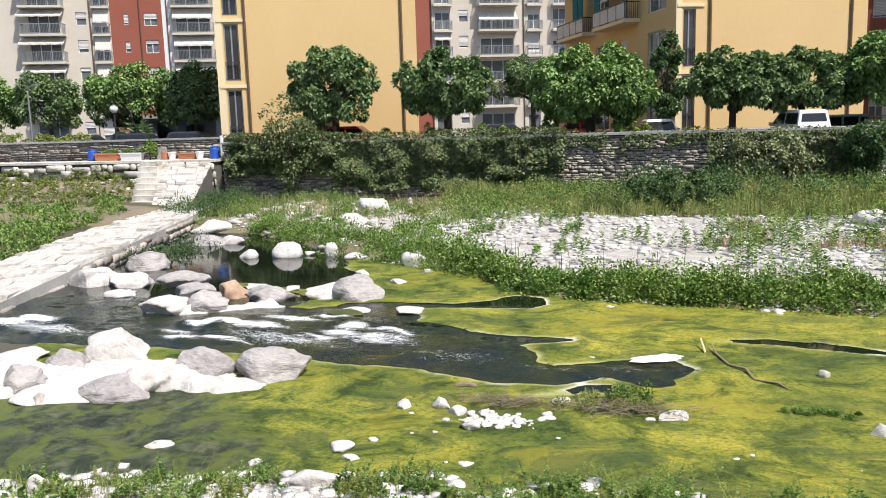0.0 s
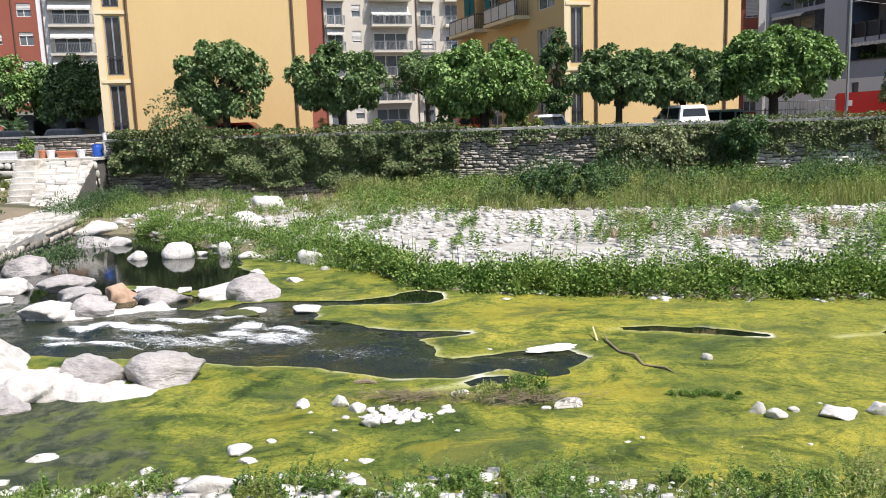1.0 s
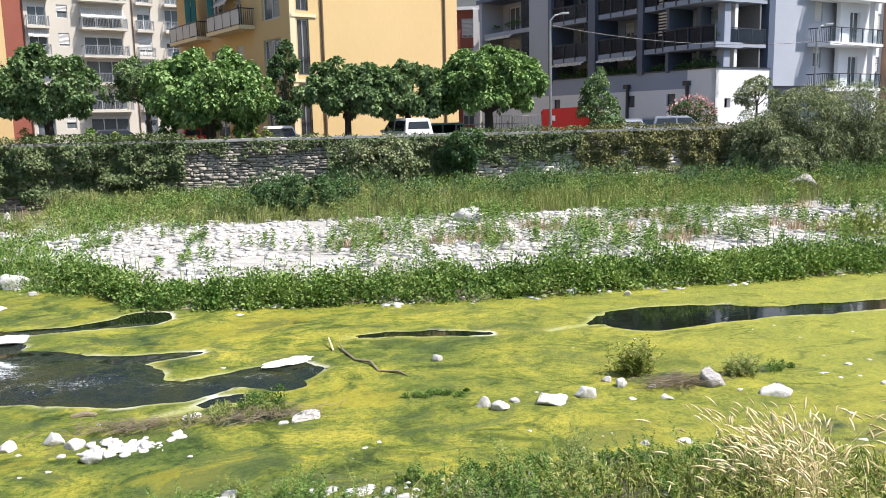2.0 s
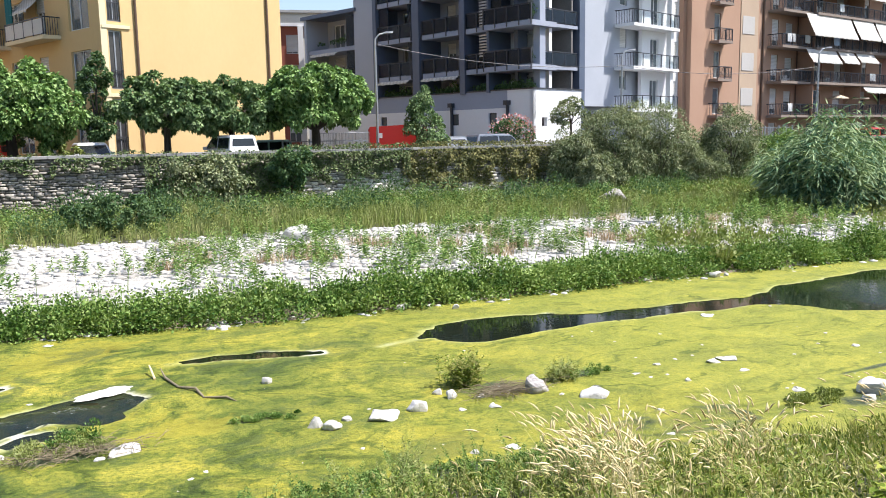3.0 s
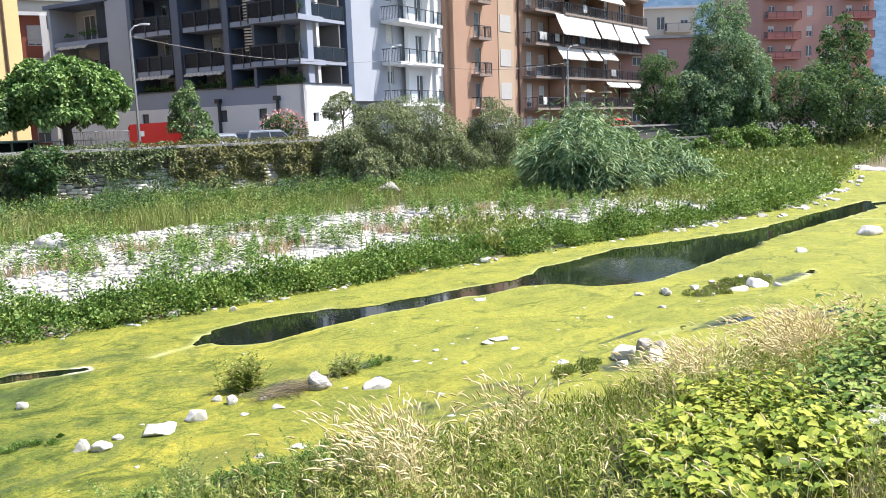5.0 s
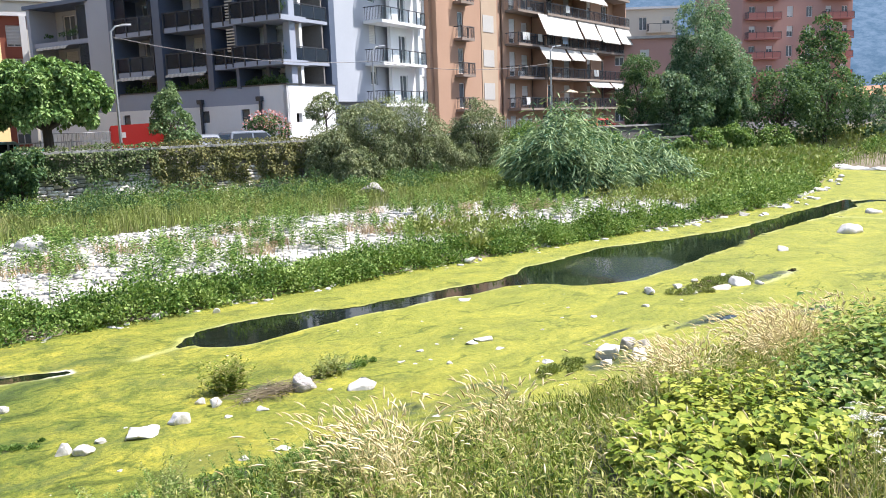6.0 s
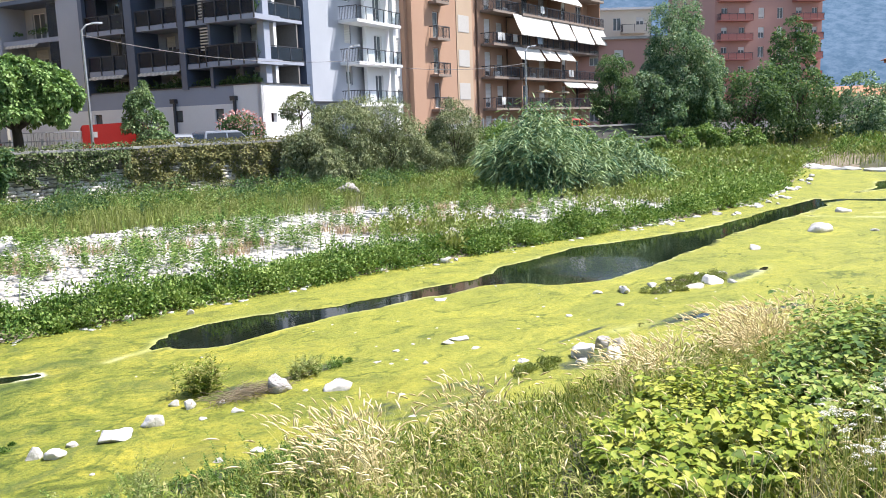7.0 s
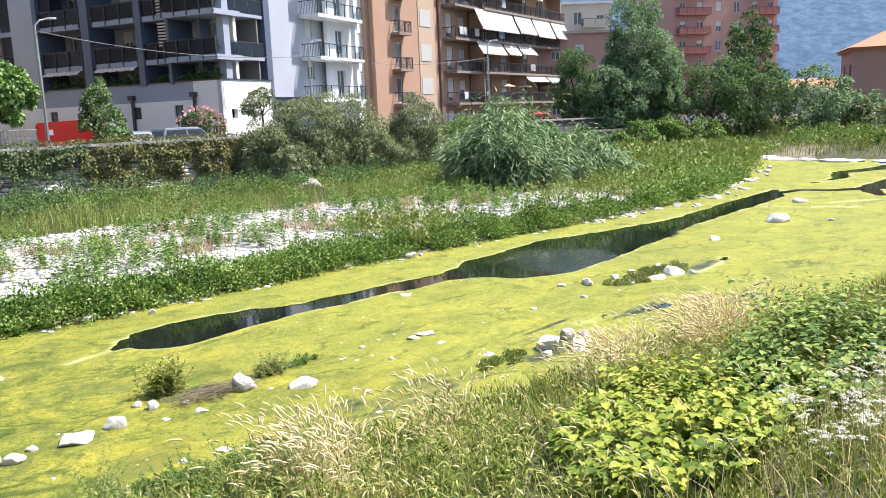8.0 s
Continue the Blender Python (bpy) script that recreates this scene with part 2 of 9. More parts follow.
def ground_z(s, q):
    s, q = np.asarray(s, float), np.asarray(q, float)
    bumps = 0.07 * fbm(s, q, 2.2, 3) + 0.03 * fbm(s, q, 0.6, 5)
    d = q - far_edge(s)
    far = np.interp(d, [-1.2, 0, 0.7, 2.5, 10, 14, 20], [-0.45, -0.04, 0.22, 0.42, 0.62, 0.85, 1.0])
    # the grassy slope upstream of the weir
    left = np.interp(q, [15, 18, 22, 30, 36], [-0.4, 0.15, 0.45, 0.8, 1.0])
    k = np.clip((-18.6 - 0.16 * (q - 24) - s) / 1.6, 0, 1)
    left = left + np.clip((-25.0 - s) / 1.2, 0, 1) * np.interp(q, [32.6, 34.5, 37.4], [0, 0.25, 0.8])
    far = far * (1 - k) + left * k
    e = near_edge(s) - q
    near = np.interp(e, [-1.2, 0, 1.5, 3.5, 5.5, 8.0], [-0.45, -0.04, 0.34, 0.75, 1.15, 1.75])
    # the bar behind the far sill
    bar = np.interp(s, [58.5, 60.5, 70, 80, 140], [-1.0, 0.15, 0.9, 1.6, 2.0])
    return np.maximum(np.maximum(far, near), bar) + bumps * np.clip(np.maximum(far, near) + 0.6, 0, 1)


OPEN_WATER = []


def channel(*knots):
    """Open water along a line of (x, y, half width)."""
    OPEN_WATER.append(knots)


channel((-18, 15.5, 2.2), (-12, 15.6, 1.8), (-8.9, 15.6, 1.9), (-6.8, 15.5, 1.9), (-4.9, 14.85, 1.6), (-3.7, 14.35, 1.2), (-3.0, 14.0, 1.05))
channel((-3.4, 15.15, 0.5), (-2.6, 15.2, 0.36), (-1.9, 15.32, 0.18), (-1.4, 15.38, 0.05))
channel((-3.0, 13.75, 0.95), (-2.2, 13.15, 0.66), (-1.5, 13.1, 0.5), (-0.8, 13.5, 0.34), (-0.2, 13.62, 0.55), (0.2, 13.75, 0.5))
channel((-0.2, 13.4, 0.4), (0.12, 13.0, 0.26))
channel((-6.6, 17.6, 0.5), (-5.3, 17.95, 0.3), (-4.3, 18.05, 0.25), (-3.4, 18.3, 0.5), (-2.9, 18.55, 0.78))
channel((-7.0, 16.9, 0.8), (-5.6, 17.0, 0.75), (-4.95, 16.7, 0.35))
channel((-17, 28, 3.0), (-13.5, 25, 3.4), (-11.2, 22.6, 2.5), (-9.4, 21.2, 1.5), (-8.2, 20.2, 0.8))
channel((-18, 19, 2.5), (-12, 18.6, 1.6), (-9, 18.0, 1.0))
channel((-1.8, 11.98, 0.03), (-1.2, 12.3, 0.13), (-0.8, 12.55, 0.14), (-0.4, 12.62, 0.08))
channel((1.4, 15.7, 0.04), (2.3, 15.76, 0.2), (3.0, 15.55, 0.24), (4.1, 15.25, 0.05))
channel((5.4, 15.1, 0.02), (6.3, 15.35, 0.06), (6.8, 15.6, 0.36), (7.5, 15.35, 0.86), (8.4, 15.5, 0.82), (9.6, 15.45, 0.72), (10.9, 15.2, 0.38), (13.0, 15.15, 0.42), (14.8, 14.95, 0.4), (16.0, 14.85, 0.85), (17.3, 14.45, 1.75), (19.2, 14.6, 1.75), (21, 14.9, 1.7), (24, 14.8, 1.2), (28, 15.0, 0.62), (33, 15.5, 0.75), (36.5, 15.85, 0.62), (39.2, 16.7, 0.12))
channel((37.5, 16.1, 0.4), (39.3, 15.6, 0.35), (39.8, 14.2, 0.4), (41.8, 12.6, 0.7), (44, 10.8, 1.0))
channel((43, 16.4, 0.1), (46, 16.2, 0.25), (49.5, 17.4, 0.5), (53, 16.4, 0.8), (56, 16, 1.0))
channel((32.6, 14.3, 0.02), (33.2, 12.9, 0.16), (33.9, 11.4, 0.12))
channel((38.4, 11.8, 0.25), (41, 13.2, 0.6), (44, 13.0, 0.8), (50, 13.3, 0.9), (60, 17, 2))
channel((34.4, 12.8, 0.06), (36.0, 11.9, 0.14), (38.2, 10.8, 0.1))
channel((46, 9.0, 0.6), (56, 8.0, 1.8))
channel((13.1, 9.38, 0.0), (13.9, 9.22, 0.05), (14.8, 8.95, 0.13), (15.9, 8.7, 0.2), (16.8, 8.42, 0.08))
channel((19.0, 9.95, 0.0), (19.8, 10.05, 0.06), (20.6, 10.15, 0.1), (21.4, 10.4, 0.02))
channel((15.9, 8.15, 0.02), (16.7, 8.0, 0.12), (17.6, 7.75, 0.05))


def open_water(s, q):
    """Distance to the nearest open water, negative inside it."""
    out = np.full(np.shape(s), 99.0)
    for knots in OPEN_WATER:
        for (x0, y0, w0), (x1, y1, w1) in zip(knots, knots[1:]):
            dx, dy = x1 - x0, y1 - y0
            t = np.clip(((s - x0) * dx + (q - y0) * dy) / (dx * dx + dy * dy), 0, 1)
            out = np.minimum(out, np.hypot(s - x0 - t * dx, q - y0 - t * dy) - (w0 + t * (w1 - w0)))
    ragged = 0.15 * fbm(s, q, 1.5, 11) + 0.10 * fbm(s, q * 1.5, 0.6, 12) + 0.05 * fbm(s, q * 1.4, 0.22, 13)
    return out + ragged * np.clip((out + 1.2), 0.25, 1)


def grid(xs, ys):
    x, y = np.meshgrid(xs, ys, indexing="ij")
    i = np.arange(len(xs) * len(ys)).reshape(len(xs), len(ys))
    quads = np.stack([i[:-1, :-1], i[1:, :-1], i[1:, 1:], i[:-1, 1:]], -1).reshape(-1, 4)
    return x.ravel(), y.ravel(), quads


# ---- ground ----
GRAVEL = surface("white_river_gravel", (0.32, 0.30, 0.262), (0.545, 0.525, 0.48), 2.5, 13, 0.9, 1.0, 0.08, stain=(0.21, 0.185, 0.14))
xs = np.concatenate([np.arange(-90, -24, 3), np.arange(-24, 30, 0.4), np.arange(30, 80, 1.0), np.arange(80, 150, 5)])
ys = np.concatenate([np.arange(0.4, 38.0, 0.4), [38.25]])
gx, gy, gq = grid(xs, ys)
gz = ground_z(gx, gy)
me = np_mesh("ground", np.stack([gx, gy, gz], 1), gq, smooth=True)
for m in (EARTH, GRAVEL, GRASS_SOIL):
    me.materials.append(m)
cx, cy = gx[gq].mean(1), gy[gq].mean(1)
d = cy - far_edge(cx)
slot = np.full(len(cx), 2)
slot[(d > -3) & (d < 2.3)] = 0
slot[(d >= 1.2) & (d < 11.3 + 0.9 * fbm(cx, cy, 3, 21)) & (cx > -9) & (cx < 33)] = 1
slot[(d > 2.0) & (d < 7.5 + 1.5 * fbm(cx, cy, 2, 23)) & (cx > -17.5) & (cx <= -9) & (cy < 35) & (fbm(cx, cy, 1.6, 24) > -0.25)] = 1
slot[(cx < -25) & (cy > 33.6) & (fbm(cx, cy, 1.6, 25) > -0.2)] = 0
slot[(cy < near_edge(cx) + 1) & (cy > near_edge(cx) - 1.3) & (cx < 3) & (fbm(cx, cy, 1.4, 22) > -0.3)] = 1
me.polygons.foreach_set("material_index", slot.astype(np.int32))
thing("ground", me, None, "river bank of pale gravel, dry earth and grassy soil", "ground", kind="structure")

# the street behind the far wall, out to the horizon, and the near bank's street under the camera
g = Geo()
for x0, x1, y0, y1 in ((-2500, 2500, 38.9, 3000), (-2500, 2500, -900, 0.2)):
    g.add([(x0, y0, 2.6), (x1, y0, 2.6), (x1, y1, 2.6), (x0, y1, 2.6)], [(0, 1, 2, 3)])
thing("street", g, ASPHALT, "grey asphalt street along the river", "street", kind="structure")
# unseen wall added behind the camera so that window reflections turn darker
thing("unseen_wall_near_street", Geo().box(-90, -32, 2.55, 150, -17, 15.5), CONCRETE, "plain unseen wall added behind the near street to darken reflections", "wall", kind="structure")
thing("embankment_near", Geo().box(-90, 0.2, -0.5, 150, 0.5, 2.66), CONCRETE, "grey concrete embankment wall of the near bank", "wall", kind="structure")

# ---- water ----
def water_material():
    m, nt, sh = graph("dark_river_water")
    pos = position(nt)
    broad = noise_tex(nt, pos, 0.5, 3)
    sh.inputs["Roughness"].default_value = 0.04
    sh.inputs["IOR"].default_value = 1.33
    nt.links.new(ramp(nt, broad, [(0.3, (0.004, 0.007, 0.005)), (0.7, (0.012, 0.017, 0.008))]), sh.inputs["Base Color"])
    wave = noise_tex(nt, pos, 3.2, 4, 0.6, (0.7, 1.6, 1))
    # a breeze ruffles the wide pool downstream
    gust = node(nt, "ShaderNodeMapRange")
    gust.interpolation_type = "SMOOTHSTEP"
    gust.inputs["From Min"].default_value, gust.inputs["From Max"].default_value = 2.1, 0.7
    away = nt.nodes.new("ShaderNodeVectorMath")
    away.operation = "MULTIPLY_ADD"
    away.inputs[1].default_value, away.inputs[2].default_value = (0.75, 0.62, 0), (-14.1, -8.7, 0)
    size = nt.nodes.new("ShaderNodeVectorMath")
    size.operation = "LENGTH"
    uneven = nt.nodes.new("ShaderNodeMath")
    uneven.operation = "ADD"
    nt.links.new(pos, away.inputs[0]), nt.links.new(away.outputs[0], size.inputs[0]), nt.links.new(size.outputs["Value"], uneven.inputs[1])
    nt.links.new(noise_tex(nt, pos, 1.6, 4, 0.7, (0.6, 1.2, 1)), uneven.inputs[0]), nt.links.new(uneven.outputs[0], gust.inputs["Value"])
    ripple = noise_tex(nt, pos, 11, 3, 0.6, (0.6, 1.5, 1))
    soft = blend(nt, (0, 0, 0), ripple, gust.outputs[0])
    total = blend(nt, blend(nt, wave, (0.045, 0.045, 0.045), 1.0, "MULTIPLY"), soft, 1.0, "ADD")
    bumped(nt, sh, total, 1.0, 0.032)
    return m


WATER = water_material()
thing("water", Geo().add([(-90, -2, 0), (150, -2, 0), (150, 38, 0), (-90, 38, 0)], [(0, 1, 2, 3)]), WATER, "dark slow river water between green algae", "water", kind="structure")


def algae_material():
    m, nt, sh = graph("floating_algae")
    pos = position(nt)
    # the mat has drifted: bend the pattern into swirls
    eddy = node(nt, "ShaderNodeTexNoise", Scale=0.42, Detail=3.0, Roughness=0.5)
    nt.links.new(pos, eddy.inputs["Vector"])
    lift = nt.nodes.new("ShaderNodeVectorMath")
    lift.operation = "MULTIPLY_ADD"
    lift.inputs[1].default_value = (2.6, 1.7, 0)
    nt.links.new(eddy.outputs["Color"], lift.inputs[0]), nt.links.new(pos, lift.inputs[2])
    drift = lift.outputs[0]
    flow = noise_tex(nt, drift, 0.5, 6, 0.6, (0.8, 1.0, 1), 0.6)
    curl = noise_tex(nt, drift, 1.25, 7, 0.7, (0.85, 1.0, 1), 0.6)
    tuft = noise_tex(nt, pos, 4.2, 6, 0.75, None, 0.3)
    fine = noise_tex(nt, pos, 15, 5, 0.78)
    speck = noise_tex(nt, pos, 55, 4, 0.8)
    col = ramp(nt, flow, [(0.30, (0.085, 0.125, 0.028)), (0.42, (0.165, 0.190, 0.036)), (0.55, (0.265, 0.264, 0.046)), (0.70, (0.38, 0.345, 0.07))])
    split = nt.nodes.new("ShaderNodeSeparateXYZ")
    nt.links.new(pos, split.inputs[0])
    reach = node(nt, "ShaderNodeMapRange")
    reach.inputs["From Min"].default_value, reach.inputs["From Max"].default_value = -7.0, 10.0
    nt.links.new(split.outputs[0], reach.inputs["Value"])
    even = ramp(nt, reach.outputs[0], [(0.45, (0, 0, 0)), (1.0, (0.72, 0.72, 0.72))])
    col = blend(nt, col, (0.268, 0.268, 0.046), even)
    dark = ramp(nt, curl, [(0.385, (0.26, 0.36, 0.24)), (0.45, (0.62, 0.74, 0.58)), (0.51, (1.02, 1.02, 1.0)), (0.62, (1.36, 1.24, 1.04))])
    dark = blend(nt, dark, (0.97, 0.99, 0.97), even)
    col = blend(nt, col, dark, 0.95, "MULTIPLY")
    # thin dark strands along the drift
    strand = noise_tex(nt, drift, 0.8, 4, 0.55, (0.5, 1.3, 1), 0.3)
    strand = ramp(nt, strand, [(0.480, (1, 1, 1)), (0.495, (0.34, 0.44, 0.34)), (0.505, (0.34, 0.44, 0.34)), (0.520, (1.05, 1.05, 1))])
    torn = ramp(nt, noise_tex(nt, pos, 0.9, 4, 0.6), [(0.42, (0, 0, 0)), (0.58, (0.8, 0.8, 0.8))])
    col = blend(nt, col, strand, torn, "MULTIPLY")
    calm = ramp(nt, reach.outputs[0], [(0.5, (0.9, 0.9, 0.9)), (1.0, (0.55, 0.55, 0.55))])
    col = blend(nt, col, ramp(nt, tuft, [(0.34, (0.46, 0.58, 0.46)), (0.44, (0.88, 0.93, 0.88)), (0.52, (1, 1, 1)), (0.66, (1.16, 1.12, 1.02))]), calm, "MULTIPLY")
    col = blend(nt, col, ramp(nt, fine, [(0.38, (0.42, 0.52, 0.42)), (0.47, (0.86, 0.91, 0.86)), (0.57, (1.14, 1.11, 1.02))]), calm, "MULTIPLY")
    col = blend(nt, col, ramp(nt, speck, [(0.40, (0.48, 0.56, 0.48)), (0.49, (0.92, 0.94, 0.9)), (0.58, (1.16, 1.14, 1.05))]), 0.9, "MULTIPLY")
    ochre = ramp(nt, noise_tex(nt, drift, 0.40, 5, 0.65, (0.8, 1.1, 1), 0.5), [(0.56, (0, 0, 0)), (0.60, (1, 1, 1))])
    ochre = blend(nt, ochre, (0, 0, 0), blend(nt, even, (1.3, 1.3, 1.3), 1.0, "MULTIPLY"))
    col = blend(nt, col, blend(nt, (0.37, 0.32, 0.036), col, 0.55), ochre)
    moss = ramp(nt, noise_tex(nt, drift, 0.7, 7, 0.75, (0.8, 1.1, 1), 0.5), [(0.535, (0, 0, 0)), (0.575, (0.85, 0.85, 0.85))])
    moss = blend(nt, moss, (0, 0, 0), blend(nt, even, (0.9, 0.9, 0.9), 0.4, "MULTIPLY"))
    col = blend(nt, col, blend(nt, (0.055, 0.085, 0.03), col, 0.35), blend(nt, moss, (1, 1, 1), 1.0, "MULTIPLY"))
    # colour gain along x: lower and greener upstream, higher downstream
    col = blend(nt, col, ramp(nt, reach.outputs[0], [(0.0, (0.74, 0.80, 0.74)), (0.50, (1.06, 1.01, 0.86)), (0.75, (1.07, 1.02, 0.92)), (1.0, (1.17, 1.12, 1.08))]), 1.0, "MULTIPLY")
    for name, tone in (("rim", (0.42, 0.43, 0.16)), ("crust", (0.66, 0.64, 0.54))):
        edge = nt.nodes.new("ShaderNodeAttribute")
        edge.attribute_name = name
        col = blend(nt, col, tone, edge.outputs["Fac"])
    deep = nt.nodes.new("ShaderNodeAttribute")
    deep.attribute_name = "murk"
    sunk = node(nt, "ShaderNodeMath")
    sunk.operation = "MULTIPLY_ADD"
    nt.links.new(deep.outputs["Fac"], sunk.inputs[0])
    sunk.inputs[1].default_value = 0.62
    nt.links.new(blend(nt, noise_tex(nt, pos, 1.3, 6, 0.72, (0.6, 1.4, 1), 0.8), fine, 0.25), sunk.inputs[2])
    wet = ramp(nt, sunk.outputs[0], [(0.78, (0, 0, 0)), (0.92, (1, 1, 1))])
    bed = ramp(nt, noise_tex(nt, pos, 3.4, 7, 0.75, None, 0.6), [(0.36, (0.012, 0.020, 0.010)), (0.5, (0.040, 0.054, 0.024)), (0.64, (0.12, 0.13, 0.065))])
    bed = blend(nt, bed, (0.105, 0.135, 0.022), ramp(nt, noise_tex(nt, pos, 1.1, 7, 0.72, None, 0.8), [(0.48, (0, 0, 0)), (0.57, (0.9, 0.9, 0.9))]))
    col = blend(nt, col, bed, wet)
    nt.links.new(col, sh.inputs["Base Color"])
    nt.links.new(ramp(nt, wet, [(0, (0.75, 0.75, 0.75)), (1, (0.5, 0.5, 0.5))]), sh.inputs["Roughness"])
    sh.inputs["Specular IOR Level"].default_value = 0.3
    bumped(nt, sh, blend(nt, tuft, fine, 0.6), 0.9, 0.05)
    return m


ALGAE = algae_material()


def algae_sheet(name, xs, ys, step):
    x, y, quads = grid(xs, ys)
    f = open_water(x, y)
    e = 0.03
    for _ in range(3):
        fx, fy = (open_water(x + e, y) - f) / e, (open_water(x, y + e) - f) / e
        gg = fx * fx + fy * fy + 1e-6
        hit = np.abs(f) < step * 1.05
        x, y = np.where(hit, x - np.clip(f * fx / gg, -step, step) * 0.9, x), np.where(hit, y - np.clip(f * fy / gg, -step, step) * 0.9, y)
        f = open_water(x, y)
    keep = (f[quads] > -step * 0.25).all(1)
    quads = quads[keep]
    used, inv = np.unique(quads.ravel(), return_inverse=True)
    x, y, f, quads = x[used], y[used], f[used], inv.reshape(-1, 4)
    z = 0.008 + 0.012 * (1 + fbm(x, y, 0.7, 41)) * np.clip(f / 0.2, 0, 1)
    me = np_mesh(name, np.stack([x, y, z], 1), quads, smooth=True)
    att = me.attributes.new("rim", "FLOAT", "POINT")
    edge = np.exp(-np.maximum(f, 0) / 0.06) * np.clip(0.5 + 1.6 * fbm(x, y, 1.5, 43), 0, 0.8)
    att.data.foreach_set("value", edge.astype(np.float32))
    # dried white crust where the current has pushed the mat's edge
    spots = sum(np.exp(-((x - a) ** 2 + (y - b) ** 2) / r ** 2) for a, b, r in ((-2.25, 18.5, 0.75), (-1.35, 15.4, 0.55), (-1.1, 12.75, 0.32), (4.1, 15.2, 0.35), (0.5, 14.2, 0.5), (-2.2, 12.4, 0.3)))
    crust = np.clip(1.5 - np.maximum(f, 0) / 0.06, 0, 1) * np.clip(spots * 1.4 + 0.9 * fbm(x, y, 0.5, 45) - 0.25, 0, 0.9)
    me.attributes.new("crust", "FLOAT", "POINT").data.foreach_set("value", crust.astype(np.float32))
    # the shallows near the boulders lie deeper and carry only patches
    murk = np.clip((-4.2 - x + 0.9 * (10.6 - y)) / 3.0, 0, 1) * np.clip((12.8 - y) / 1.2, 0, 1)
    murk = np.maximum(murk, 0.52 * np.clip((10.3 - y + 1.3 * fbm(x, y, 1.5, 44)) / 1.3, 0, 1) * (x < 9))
    # darker oval spots round stones, weed islands and near the bank
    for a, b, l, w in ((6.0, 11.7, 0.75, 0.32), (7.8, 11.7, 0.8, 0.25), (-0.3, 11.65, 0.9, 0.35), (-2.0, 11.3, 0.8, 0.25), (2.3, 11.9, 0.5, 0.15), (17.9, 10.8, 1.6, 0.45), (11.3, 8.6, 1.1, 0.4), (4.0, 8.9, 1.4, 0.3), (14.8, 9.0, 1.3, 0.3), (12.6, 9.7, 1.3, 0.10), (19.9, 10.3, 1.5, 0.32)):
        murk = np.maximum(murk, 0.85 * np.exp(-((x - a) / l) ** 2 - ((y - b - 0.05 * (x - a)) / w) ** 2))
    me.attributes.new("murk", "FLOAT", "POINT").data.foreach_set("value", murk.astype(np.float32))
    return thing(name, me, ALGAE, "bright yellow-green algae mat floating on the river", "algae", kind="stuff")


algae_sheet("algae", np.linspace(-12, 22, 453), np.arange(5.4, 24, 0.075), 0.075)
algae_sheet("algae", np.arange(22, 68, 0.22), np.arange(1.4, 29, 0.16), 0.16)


# ---- white water below the weir ----
def foam_material():
    m, nt, sh = graph("white_water")
    pos = position(nt)
    a = noise_tex(nt, pos, 6.0, 7, 0.82, (0.5, 1.9, 1), 2.2)
    b = noise_tex(nt, pos, 42, 4, 0.8, (0.7, 1.4, 1))
    att = nt.nodes.new("ShaderNodeAttribute")
    att.attribute_name = "foam"
    mul = node(nt, "ShaderNodeMath")
    mul.operation = "MULTIPLY_ADD"
    nt.links.new(blend(nt, a, b, 0.45), mul.inputs[0])
    mul.inputs[1].default_value = 2.6
    nt.links.new(att.outputs["Fac"], mul.inputs[2])
    f = ramp(nt, mul.outputs[0], [(0.40, (0, 0, 0)), (0.47, (0.3, 0.3, 0.3)), (0.60, (1, 1, 1))])
    col = blend(nt, ramp(nt, noise_tex(nt, pos, 0.9, 4), [(0.4, (0.010, 0.018, 0.016)), (0.62, (0.030, 0.036, 0.012))]), (0.76, 0.79, 0.80), f)
    nt.links.new(col, sh.inputs["Base Color"])
    nt.links.new(ramp(nt, f, [(0, (0.05, 0.05, 0.05)), (1, (0.7, 0.7, 0.7))]), sh.inputs["Roughness"])
    sh.inputs["IOR"].default_value = 1.33
    bumped(nt, sh, blend(nt, a, b, 0.4), 0.4, 0.05)
    return m


FOAM = foam_material()
RAPIDS = [(-13.9, 15.05, 0.81, 0.43, 0.51), (-13.5, 15.45, 0.68, 0.58, 0.54), (-12.6, 14.7, 2.16, 0.58, 0.28), (-9.4, 15.6, 0.47, 0.36, 0.51), (-8.9, 15.8, 0.81, 0.32, 0.54), (-8.1, 15.6, 1.22, 0.43, 0.41), (-7.5, 16.2, 1.08, 0.26, 0.44), (-9.2, 14.4, 0.61, 0.2, 0.51), (-8.4, 14.42, 1.22, 0.2, 0.41), (-9.6, 14.85, 0.68, 0.29, 0.36), (-6.7, 16.45, 0.68, 0.23, 0.48), (-5.95, 15.7, 0.38, 0.51, 0.54), (-6.05, 15.2, 0.54, 0.29, 0.45), (-5.2, 14.9, 1.22, 0.58, 0.33), (-5.0, 15.4, 0.94, 0.22, 0.37), (-6.3, 14.85, 0.68, 0.29, 0.36), (-3.4, 13.9, 1.6, 0.8, 0.10), (-1.6, 13.4, 1.5, 0.4, 0.08), (-0.3, 13.5, 0.6, 0.25, 0.12), (-7.0, 14.6, 2.16, 0.72, 0.24)]
x, y, quads = grid(np.arange(-16, 0.9, 0.06), np.arange(12.2, 18.2, 0.06))
foam = np.full(x.shape, -0.55)
for a, b, l, w, k in RAPIDS:
    u, v = (x - a) * 0.97 + (y - b) * -0.24, (x - a) * 0.24 + (y - b) * 0.97
    foam = np.maximum(foam, -0.55 + (k + 0.48) * np.exp(-(u / (l * 1.25)) ** 2 - (v / w) ** 2))
